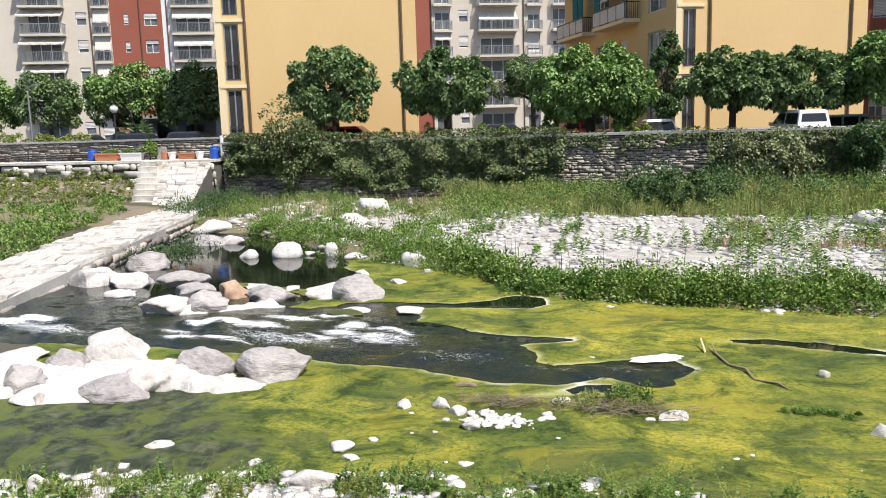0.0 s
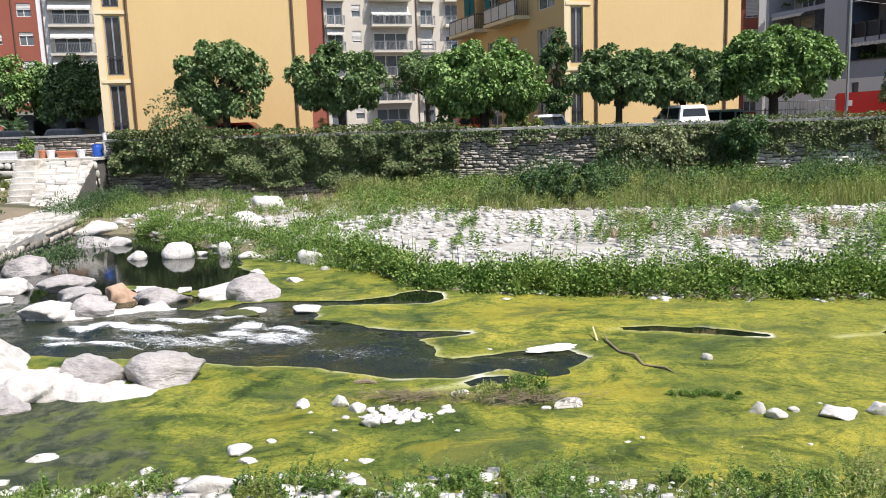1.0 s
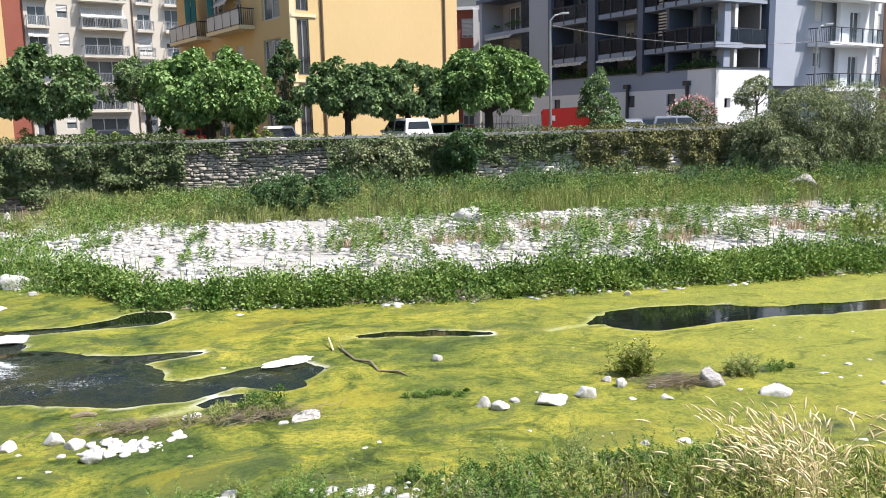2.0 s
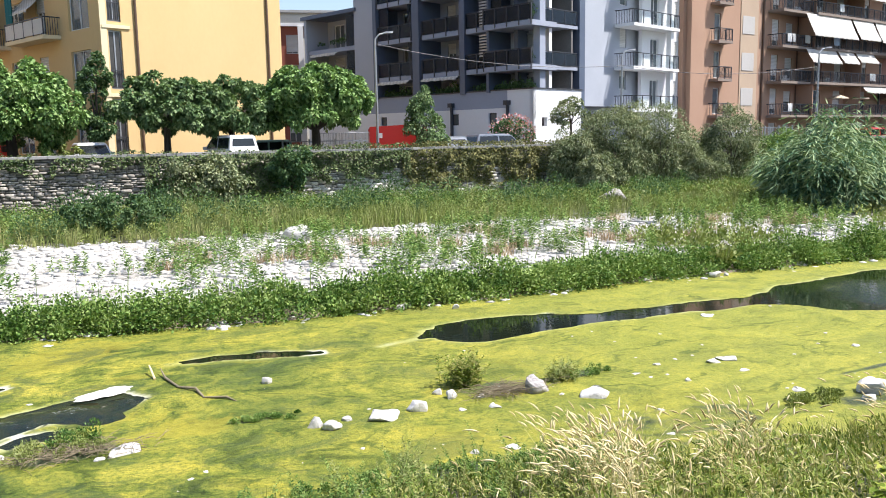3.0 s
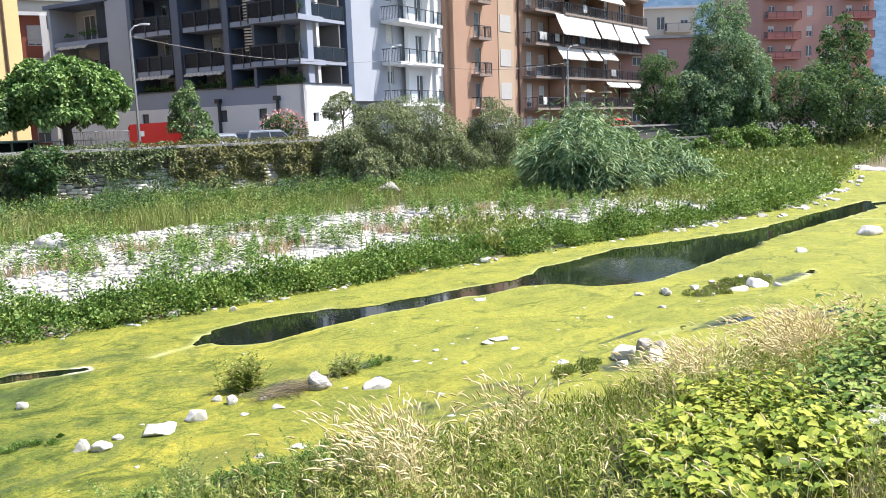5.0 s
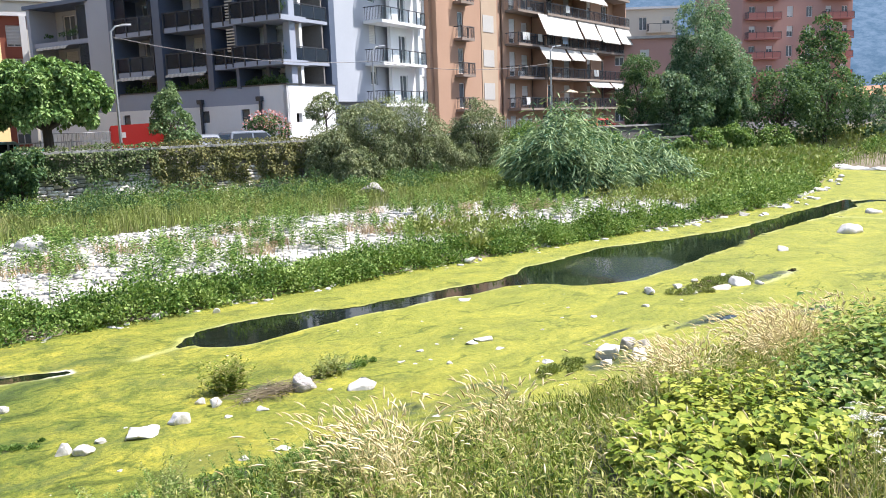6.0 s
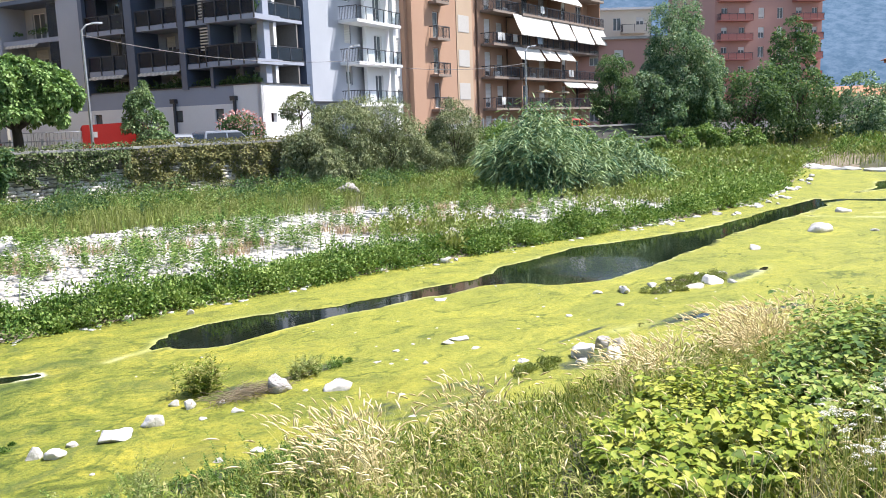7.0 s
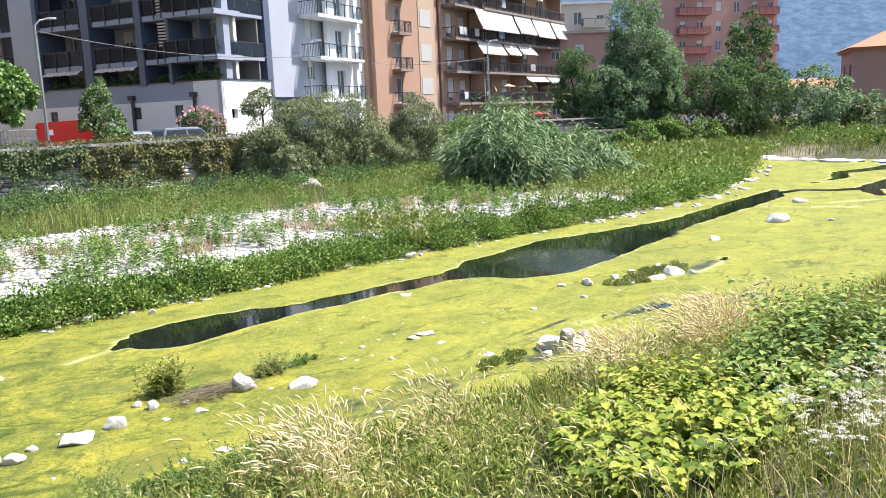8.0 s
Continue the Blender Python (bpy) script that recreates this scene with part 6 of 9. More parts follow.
LEAF_REED = leafy("giant_reed_leaves", [(0.016, 0.050, 0.018), (0.038, 0.096, 0.034), (0.090, 0.178, 0.064), (0.290, 0.380, 0.180)], patch=1.05, scale=0.8)
LEAF_WILLOW = leafy("grey_willow_leaves", [(0.066, 0.100, 0.046), (0.125, 0.165, 0.078), (0.210, 0.250, 0.122), (0.320, 0.345, 0.185)], scale=0.5)
LEAF_DARK = leafy("dark_tree_leaves", [(0.024, 0.058, 0.028), (0.050, 0.102, 0.042), (0.092, 0.165, 0.064), (0.165, 0.250, 0.105)], thin=0.7, scale=0.4)
LEAF_POPLAR = leafy("poplar_leaves", [(0.036, 0.088, 0.044), (0.078, 0.155, 0.078), (0.150, 0.245, 0.130), (0.310, 0.400, 0.250)], thin=0.7, scale=0.4)
LEAF_BROAD = leafy("knotweed_leaves", [(0.050, 0.100, 0.010), (0.130, 0.195, 0.016), (0.240, 0.300, 0.026), (0.400, 0.420, 0.050)], thin=0.4, scale=1.5)
LEAF_NEAR = leafy("near_bank_grass", [(0.040, 0.078, 0.010), (0.115, 0.175, 0.020), (0.245, 0.300, 0.036), (0.420, 0.400, 0.105)], thin=0.45)
STRAW = leafy("dry_grass", [(0.430, 0.340, 0.150), (0.600, 0.490, 0.240), (0.710, 0.590, 0.310), (0.820, 0.710, 0.415)], thin=0.25)
STRAW_BROWN = leafy("brown_dry_weeds", [(0.220, 0.150, 0.080), (0.320, 0.230, 0.130), (0.430, 0.320, 0.190), (0.540, 0.430, 0.270)], thin=0.25)
PETAL = leafy("white_flowers", [(0.640, 0.620, 0.500), (0.720, 0.700, 0.600), (0.800, 0.780, 0.690)], thin=0.3)
PINK = leafy("pink_flowers", [(0.550, 0.160, 0.140), (0.620, 0.280, 0.260), (0.700, 0.500, 0.460)], thin=0.3)
LEAF_MEADOW = leafy("tall_meadow_grass", [(0.064, 0.104, 0.024), (0.146, 0.198, 0.042), (0.250, 0.295, 0.062), (0.385, 0.380, 0.115)], scale=0.7, vary=0.3)
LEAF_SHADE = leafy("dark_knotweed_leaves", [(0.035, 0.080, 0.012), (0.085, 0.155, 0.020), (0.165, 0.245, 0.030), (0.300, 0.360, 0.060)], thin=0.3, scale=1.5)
TWIG = surface("grey_twigs", (0.16, 0.13, 0.10), (0.26, 0.22, 0.17), 3, 30, 0.95, 0.3, 0.005)


def on_ground(x, y, lift=0.0):
    return np.stack([x, y, ground_z(x, y) + lift], 1)


def stuff(name, pieces, material, label, category):
    v, q, t = merge(pieces)
    return thing(name, np_mesh(name, v, q, t), material, label, category, kind="stuff")


# -- far bank --
n = 680
x = np.concatenate([rng.uniform(-5.5, 24, n), rng.uniform(24, 46, 330)])
y = far_edge(x) + rng.uniform(0.05, 1.25, len(x)) * np.where(x < 14, 1.0, 0.9)
size = rng.uniform(0.24, 0.52, len(x)) * np.clip(0.95 + 0.8 * fbm(x, y, 1.5, 81), 0.35, 1.6)
tall = size * rng.uniform(1.0, 1.75, len(x))
near = x < 24
pale = rng.uniform(0, 1, len(x)) + 0.8 * fbm(x, y, 2.0, 89) > 0.76
for some, m, what in ((~pale, LEAF_BANK, "dense dark green leafy weeds along the water's edge"), (pale, LEAF_HEDGE, "bright green leafy weeds along the water's edge, sunlit tone put into the leaves")):
    v, q, _ = merge([domes(on_ground(x[k], y[k], -0.05), size[k], tall[k], count, leaf, wide, 0.7, 0.3, 0.25) for k, count, leaf, wide in ((near & some, 175, 0.095, 0.3), (~near & some, 110, 0.125, 0.28))])
    thing("bank_weeds", np_mesh("bank_weeds", v, q), m, what, "weeds", kind="stuff")
n = 200
x = rng.uniform(-5.5, 40, n)
y = far_edge(x) + rng.uniform(0.2, 2.6, n)
stuff("bank_grass", [blades(on_ground(x, y), rng.uniform(0.5, 1.05, n), rng.normal(0, 0.13, (n, 3)) * [1, 1, 0], np.full(n, 0.025))], LEAF_BANK, "tall grass stems among the bank weeds", "grass")

# weeds around the pool
n = 900
x = rng.uniform(-20, -5.5, n)
y = far_edge(x) + rng.uniform(0.2, 8.5, n)
keep = (y < 37.4) & (fbm(x, y, 1.5, 80) > -0.02)
x, y = x[keep], y[keep]
size = rng.uniform(0.18, 0.5, len(x)) * np.clip(1 + 0.6 * fbm(x, y, 2.5, 83), 0.3, 1.6)
v, q = domes(on_ground(x, y, -0.05), size, size * rng.uniform(0.9, 1.7, len(x)), 70, 0.10, 0.22, 0.8, 0.6)
thing("pool_weeds", np_mesh("pool_weeds", v, q), LEAF_BANK, "green weeds round the pool", "weeds", kind="stuff")
x = rng.uniform(-15.5, -4.5, 330)
y = far_edge(x) + rng.uniform(-0.25, 1.6, 330)
keep = fbm(x, y, 1.2, 75) > -0.25
x, y = x[keep], y[keep]
size = rng.uniform(0.2, 0.5, len(x))
v, q = domes(on_ground(x, y, -0.08), size, size * rng.uniform(0.9, 1.6, len(x)), 120, 0.09, 0.2, 0.8, 0.4)
thing("pool_weeds", np_mesh("pool_weeds", v, q), LEAF_BANK, "dense green weeds at the pool's edge", "weeds", kind="stuff")
n = 4200
x = rng.uniform(-20, -6, n)
y = np.minimum(far_edge(x) + rng.uniform(0.3, 9, n), 37.6)
keep = (fbm(x, y, 1.3, 82) > 0.02) | (y > 35)
x, y = x[keep], y[keep]
n = len(x)
stuff("pool_grass", [blades(on_ground(x, y), rng.uniform(0.25, 0.75, n), rng.normal(0, 0.15, (n, 3)) * [1, 1, 0], np.full(n, 0.018))], LEAF_MEADOW, "tufts of grass round the pool", "grass")
n = 1500
x, y = rng.normal(-11, 2.8, n), rng.normal(33, 1.7, n)
keep = fbm(x, y, 1.0, 90) > 0.05
x, y = x[keep], y[keep]
n = len(x)
stuff("dry_tufts", [blades(on_ground(x, y), rng.uniform(0.3, 0.8, n), rng.normal(0, 0.2, (n, 3)) * [1, 1, 0], np.full(n, 0.014))], STRAW_BROWN, "dry straw-coloured grass tufts", "grass")

# tall grass belt below the wall
n = 3000
x = rng.uniform(-9, 36, n)
y0 = far_edge(x) + 10.9 + 0.7 * fbm(x, x * 0, 3.0, 85) - np.clip((x - 12) * 0.10, 0, 2.2)
y = y0 + rng.uniform(0, 1, n) ** 0.8 * (37.7 - y0)
tall = rng.uniform(0.35, 0.8, n) * np.clip(1 + 0.7 * fbm(x, y, 2.2, 86), 0.45, 1.5) * np.interp(x, [8, 18], [1.0, 0.8])
idx = np.repeat(np.arange(n), 16)
a, d = rng.uniform(0, math.tau, len(idx)), rng.uniform(0, 1, len(idx))
out = np.stack([np.cos(a) * d, np.sin(a) * d, 0 * a], 1)
px, py = x[idx] + out[:, 0] * 0.22, y[idx] + out[:, 1] * 0.22
h = tall[idx] * rng.uniform(0.7, 1.1, len(idx)) * (1 - 0.3 * d)
stuff("meadow", [blades(on_ground(px, py), h, out * (0.5 * h)[:, None] + [0.05, 0, 0], rng.uniform(0.012, 0.030, len(idx)))], LEAF_MEADOW, "tall tufted green grass below the river wall", "grass")
x, y = rng.uniform(-9, 36, 1000), rng.uniform(29.5, 37.6, 1000)
keep = (y > far_edge(x) + 10.9 - np.clip((x - 12) * 0.10, 0, 2.2)) & (fbm(x, y, 2.4, 76) > -0.1)
x, y = x[keep], y[keep]
stuff("meadow_weeds", [sprigs(on_ground(x, y), rng.uniform(0.45, 1.0, len(x)), 22, 0.12, 0.13, 0.1)], LEAF_GRASS, "leafy upright weeds in the tall grass", "weeds")
n = 5000
x = rng.uniform(5, 29, n)
y0 = far_edge(x) + 10.8 + 0.7 * fbm(x, x * 0, 3.0, 85) - np.clip((x - 12) * 0.10, 0, 2.2)
y = y0 + 2.6 * rng.uniform(0, 1, n)
keep = fbm(x, y, 2.5, 79) > -0.15
x, y = x[keep], y[keep]
n = len(x)
stuff("meadow", [blades(on_ground(x, y), rng.uniform(0.5, 0.95, n), rng.normal(0, 0.14, (n, 3)) * [1, 1, 0], rng.uniform(0.014, 0.032, n))], LEAF_GRASS, "bright yellow-green grass along the gravel", "grass")
n = 1000
x = rng.uniform(-8, 38, n)
y = rng.uniform(31.5, 37.4, n)
keep = fbm(x, y, 3, 87) > -0.12
x, y = x[keep], y[keep]
size = rng.uniform(0.3, 0.6, len(x))
v, q = domes(on_ground(x, y), size, size * rng.uniform(1.1, 1.9, len(x)), 85, 0.11, 0.22, 0.8, 0.3, 0.2)
thing("meadow_weeds", np_mesh("meadow_weeds", v, q), LEAF_BANK, "dark green weeds in the tall grass", "weeds", kind="stuff")
x, y = rng.uniform(-9, 38, 650), rng.uniform(29.6, 37.4, 650)
size = rng.uniform(0.2, 0.42, 650)
v, q = domes(on_ground(x, y), size, size * rng.uniform(1.2, 2.2, 650), 60, 0.13, 0.2, 0.75, 0.3, 0.1)
thing("meadow_weeds", np_mesh("meadow_weeds", v, q), LEAF_GRASS, "yellow-green weeds in the tall grass", "weeds", kind="stuff")

x, y = rng.uniform(-4, 30, 75), rng.uniform(30.5, 37.0, 75)
size = rng.uniform(0.4, 0.9, 75)
v, q = domes(on_ground(x, y), size, size * rng.uniform(1.2, 2.0, 75), 330, 0.13, 0.26, 0.8, 0.2, 0.15)
thing("meadow_bushes", np_mesh("meadow_bushes", v, q), LEAF_DARK, "dark bushy clumps in the tall grass", "bushes", kind="stuff")

# upright weeds scattered over the gravel bar
n = 4200
x = np.where(rng.uniform(0, 1, n) < 0.22, rng.uniform(-8, 6, n), rng.uniform(6, 29, n))
y = far_edge(x) + rng.uniform(2.2, 11.2, n)
keep = (fbm(x * 0.9, y * 0.8, 0.75, 84) > np.where(x > 12, 0.07, 0.065)) & (fbm(x, y, 4.0, 77) > -0.32)
x, y = x[keep], y[keep]
n = len(x)
h = rng.uniform(0.25, 0.75, n) * np.clip(0.7 + (x + 6) / 26, 0.55, 1.2)
base = on_ground(x, y)
stuff("gravel_weeds", [sprigs(base, h * 1.15, 24, 0.125, 0.17, 0.12, 0.5)], LEAF_BANK, "thin green weeds standing in patches on the gravel", "weeds")
n = 34
x = rng.uniform(2, 30, n)
y = far_edge(x) + rng.uniform(4.0, 9.5, n)
c = on_ground(x, y)
idx = np.repeat(np.arange(n), 110)
p = c[idx] + rng.normal(0, 0.22, (len(idx), 3)) * [1.4, 1, 0]
stuff("dry_tufts", [blades(p, rng.uniform(0.15, 0.45, len(idx)), rng.normal(0, 0.15, (len(idx), 3)) * [1, 1, 0], np.full(len(idx), 0.022))], STRAW_BROWN, "dry brown tufts on the gravel", "grass")
# the right end of the bar grows over
n = 900
x = rng.uniform(17, 46, n)
y = far_edge(x) + rng.uniform(1.5, 16, n) * np.clip((x - 14) / 12, 0.3, 1)
keep = (y < 37.3) & (fbm(x, y, 2, 88) > np.where(x < 27, 0.24, -0.3))
x, y = x[keep], y[keep]
size = rng.uniform(0.25, 0.6, len(x))
v, q = domes(on_ground(x, y), size, size * rng.uniform(0.9, 1.7, len(x)), 75, 0.17, 0.22, 0.75, 0.6)
thing("thicket", np_mesh("thicket", v, q), LEAF_GRASS, "yellow-green thicket of weeds on the bar", "weeds", kind="stuff")
n = 1700
x = rng.uniform(30, 62, n)
y = np.where(x < 60, far_edge(x) + rng.uniform(0.2, 18, n), rng.uniform(-2, 44, n))
keep = ((x < 62) | (ground_z(x, y) > 0.1)) & (y < 37.5)
x, y = x[keep], y[keep]
stuff("meadow", [blades(on_ground(x, y), rng.uniform(0.3, 0.65, len(x)), rng.normal(0, 0.2, (len(x), 3)) * [1, 1, 0], np.full(len(x), 0.030))], LEAF_GRASS, "tall grass on the bar downstream", "grass")
n = 500
x = rng.uniform(44, 95, n)
y = np.where(x < 64, far_edge(x) + rng.uniform(0.6, 13, n), rng.uniform(0, 38, n))
keep = (ground_z(x, y) > 0.05) & (y < 37)
x, y = x[keep], y[keep]
size = rng.uniform(0.5, 1.1, len(x))
v, q = domes(on_ground(x, y), size, size * rng.uniform(0.8, 1.3, len(x)), 62, 0.33, 0.28, 0.7, 0.6)
thing("thicket", np_mesh("thicket", v, q), LEAF_GRASS, "green thicket on the bar downstream", "weeds", kind="stuff")

n = 640
x = rng.uniform(32, 66, n)
y = far_edge(x) + rng.uniform(0.2, 9, n) ** 1.1
keep = (y < 36.5) & (fbm(x, y, 3, 74) > -0.35)
x, y = x[keep], y[keep]
size = rng.uniform(0.4, 1.05, len(x))
v, q = domes(on_ground(x, y, -0.05), size, size * rng.uniform(0.8, 1.3, len(x)), 95, 0.172, 0.28, 0.75, 0.35)
thing("thicket", np_mesh("thicket", v, q), LEAF_HEDGE, "bright green bushy weeds along the bank downstream", "weeds", kind="stuff")
x, y = rng.uniform(44, 62, 130), rng.uniform(33.6, 35.7, 130)
size = rng.uniform(0.45, 0.95, 130)
v, q = domes(on_ground(x, y, -0.05), size, size * rng.uniform(0.9, 1.6, 130), 110, 0.16, 0.26, 0.75, 0.3)
thing("thicket", np_mesh("thicket", v, q), LEAF_HEDGE, "bushy green weeds before the low concrete wall", "weeds", kind="stuff")
x, y = rng.uniform(66.5, 73, 190), rng.uniform(-4, 29, 190)
size = rng.uniform(0.5, 1.0, 190)
v, q = domes(on_ground(x, y, -0.1), size, size * rng.uniform(0.9, 1.5, 190), 90, 0.3, 0.2, 0.8, 0.4)
thing("thicket", np_mesh("thicket", v, q), LEAF_BANK, "green weeds behind the far sill", "weeds", kind="stuff")

x, y = rng.uniform(70, 97, 170), rng.uniform(-2, 27, 170)
size = rng.uniform(0.8, 1.7, 170)
v, q = domes(on_ground(x, y, -0.1), size, size * rng.uniform(0.7, 1.1, 170), 80, 0.42, 0.26, 0.75, 0.4)
thing("thicket", np_mesh("thicket", v, q), LEAF_WILLOW, "grey-green thicket behind the far sill", "weeds", kind="stuff")

n = 7000
x, y = rng.uniform(56, 86, n), rng.uniform(0, 37.4, n)
keep = ground_z(x, y) > 0.12
x, y = x[keep], y[keep]
n = len(x)
stuff("meadow", [blades(on_ground(x, y), rng.uniform(0.5, 1.1, n), rng.normal(0, 0.2, (n, 3)) * [1, 1, 0], np.full(n, 0.05))], LEAF_MEADOW, "tall grass beside the far sill", "grass")

# grassy slope upstream of the weir
n = 9000
x, y = rng.uniform(-48, -18.5, n), rng.uniform(17.5, 36.8, n)
keep = (x < -19.55 - 0.25 * (y - 22)) & ~((y > 31.4) & (x > -22.9)) & (fbm(x, y, 1.6, 26) > np.where(y > 31, 0.05, -0.2))
x, y = x[keep], y[keep]
stuff("slope_grass", [blades(on_ground(x, y), rng.uniform(0.10, 0.34, len(x)), rng.normal(0, 0.12, (len(x), 3)) * [1, 1, 0], np.full(len(x), 0.03))], LEAF_GRASS, "short green grass on the slope above the weir", "grass")
n = 2300
x, y = rng.uniform(-42, -19, n), rng.uniform(18, 36.6, n)
keep = (x < -19.5 - 0.25 * (y - 22)) & ~((y > 31.4) & (x > -22.9)) & (fbm(x, y, 2.2, 27) > np.where(y > 32.5, 0.08, -0.2))
x, y = x[keep], y[keep]
size = rng.uniform(0.16, 0.42, len(x))
v, q = domes(on_ground(x, y), size, size * rng.uniform(0.35, 0.9, len(x)), 32, 0.13, 0.3, 0.75, 0.6)
thing("slope_weeds", np_mesh("slope_weeds", v, q), LEAF_BANK, "low green weeds on the slope above the weir", "weeds", kind="stuff")
n = 1500
x, y = rng.uniform(-42, -20, n), rng.uniform(24, 37, n)
keep = (x < -20.5 - 0.26 * (y - 22)) & ~((y > 31.2) & (x > -22.9)) & (fbm(x, y, 1.7, 28) > -0.02)
x, y = x[keep], y[keep]
stuff("dry_tufts", [blades(on_ground(x, y), rng.uniform(0.12, 0.4, len(x)), rng.normal(0, 0.2, (len(x), 3)) * [1, 1, 0], np.full(len(x), 0.03))], STRAW_BROWN, "dry brown patches on the slope above the weir", "grass")
x, y = rng.uniform(-42, -25.2, 170), rng.uniform(34.0, 37.2, 170)
size = 0.05 + 0.17 * rng.uniform(0, 1, 170) ** 2.2
px, py = rng.uniform(-42, -24.6, 650), rng.uniform(33.2, 37.2, 650)
stuff("slope_weeds", [sprigs(on_ground(px, py), rng.uniform(0.12, 0.4, 650), 18, 0.13, 0.2, 0.25)], LEAF_GRASS, "scrubby yellow-green weeds on the earth slope", "weeds")
thing("rubble", stone_field(x, y, ground_z(x, y) + size * 0.1, size), PALE, "pale fallen stones on the earth slope below the terrace", "stones", kind="stuff")

# weeds at the foot of the weir and ramp
n = 90
x = np.concatenate([rng.uniform(-20.5, -18.6, 60), rng.uniform(-16.5, -15.2, 30)])
y = np.concatenate([rng.uniform(31.5, 37.5, 60), rng.uniform(23, 27, 30)])
size = rng.uniform(0.25, 0.6, n)
v, q = domes(on_ground(x, y, 0.05), size, size * 1.7, 170, 0.10, 0.22, 0.8, 0.6)
thing("weir_weeds", np_mesh("weir_weeds", v, q), LEAF_DARK, "green weeds at the foot of the weir", "weeds", kind="stuff")


# weeds that root in the terrace wall
x = rng.uniform(-46, -25.5, 240)
z = rng.uniform(1.5, 2.4, 240) - 0.3 * np.abs(rng.normal(0, 1, 240))
size = rng.uniform(0.1, 0.34, 240)
v, q = domes(np.stack([x, np.full(240, 37.2), z], 1), size, size * 0.9, 45, 0.13, 0.3, 0.75, 0.2, 0.3)
thing("wall_weeds", np_mesh("wall_weeds", v, q), LEAF_GRASS, "weeds rooted in the terrace wall", "weeds", kind="stuff")


# -- ivy on the river wall --
def ivy(x0, x1, low, high, count, thick, seed, label, cover=-0.2, leaf=0.105, mat=None):
    count = int(count * 1.6)
    x = rng.uniform(x0, x1, count)
    u = rng.uniform(0, 1, count)
    lo = low + 0.35 * fbm(x, x * 0, 1.3, seed) + 0.3 * fbm(x, x * 0, 0.4, seed + 1)
    hi = high + 0.16 * fbm(x, x * 0, 1.1, seed + 2)
    z = lo + u * (hi - lo)
    keep = fbm(x, z * 1.3, 0.9, seed + 3) > cover - 0.5 * u
    x, z, u = x[keep], z[keep], u[keep]
    puff = np.clip(0.45 + 1.1 * fbm(x, z, 0.8, seed + 4), 0.02, 1) * thick * 1.25
    y = 38.0 - puff * rng.uniform(0.55, 1.0, len(x))
    over = z > 3.5
    y = np.where(over, 38.0 - thick * 0.6 + rng.uniform(0, 1.1, len(x)), y)
    way = np.stack([rng.normal(0, 0.55, len(x)), rng.normal(-0.45, 0.3, len(x)), rng.normal(-0.75, 0.3, len(x)) + over * 0.9], 1)
    s = leaf * rng.uniform(0.6, 1.3, len(x))
    return thing("ivy", np_mesh("ivy", *leaf_cards(np.stack([x, y, z], 1), way, s, s * 0.42)), mat or LEAF_IVY, label, "ivy", kind="stuff")


ivy(-20.6, -14.5, 1.9, 3.95, 9000, 0.7, 89, "ivy that hangs over the river wall", -0.35, 0.115)
ivy(-14.8, -3.6, 1.2, 3.9, 17000, 0.7, 91, "thick ivy that covers the river wall", -0.35)
ivy(-4.0, 2.8, 2.9, 3.66, 1500, 0.25, 95, "thin ivy along the wall's top", 0.05)
ivy(2.6, 9.5, 1.3, 3.6, 6000, 0.6, 97, "thick dark ivy and brambles on the wall", -0.35)
ivy(9.0, 15.0, 2.3, 3.78, 4000, 0.3, 99, "ivy that hangs over the wall's top", -0.12)
ivy(14.6, 27.0, 1.75, 3.78, 12500, 0.35, 103, "thick olive-brown ivy that hangs over the wall", -0.3, 0.105, LEAF_OLIVE)
ivy(27.0, 47.0, 1.4, 3.7, 9000, 0.6, 101, "ivy along the wall downstream", -0.3, 0.16)


# -- trees and shrubs --
def crown_leaves(cx, cy, cz, rx, ry, rz, clumps, per, leaf, flat=0.35, clump=0.28, width=0.42):
    per, leaf = int(per * 1.25), leaf * 0.8
    a = rng.uniform(0, math.tau, clumps)
    s = rng.uniform(-flat, 1, clumps)
    el = np.arcsin(np.clip(s, -1, 1))
    out = np.stack([np.cos(a) * np.cos(el), np.sin(a) * np.cos(el), np.sin(el)], 1)
    r = rng.uniform(0.5, 0.95, clumps)
    c = np.array([cx, cy, cz]) + out * r[:, None] * [rx, ry, rz]
    rad = clump * rng.uniform(0.7, 1.25, clumps) * min(rx, rz) * 1.1
    idx = np.repeat(np.arange(clumps), per)
    n = len(idx)
    o2 = unit(rng.normal(size=(n, 3)) + out[idx] * 0.9 + [0, 0, 0.35])
    p = c[idx] + o2 * rad[idx][:, None] * rng.uniform(0.55, 1.0, n)[:, None]
    way = unit(o2 * 0.7 + rng.normal(size=(n, 3)) * 0.45 - [0, 0, 0.6])
    size = leaf * rng.uniform(0.65, 1.25, n)
    return leaf_cards(p, way, size, size * width, droop=0.15)


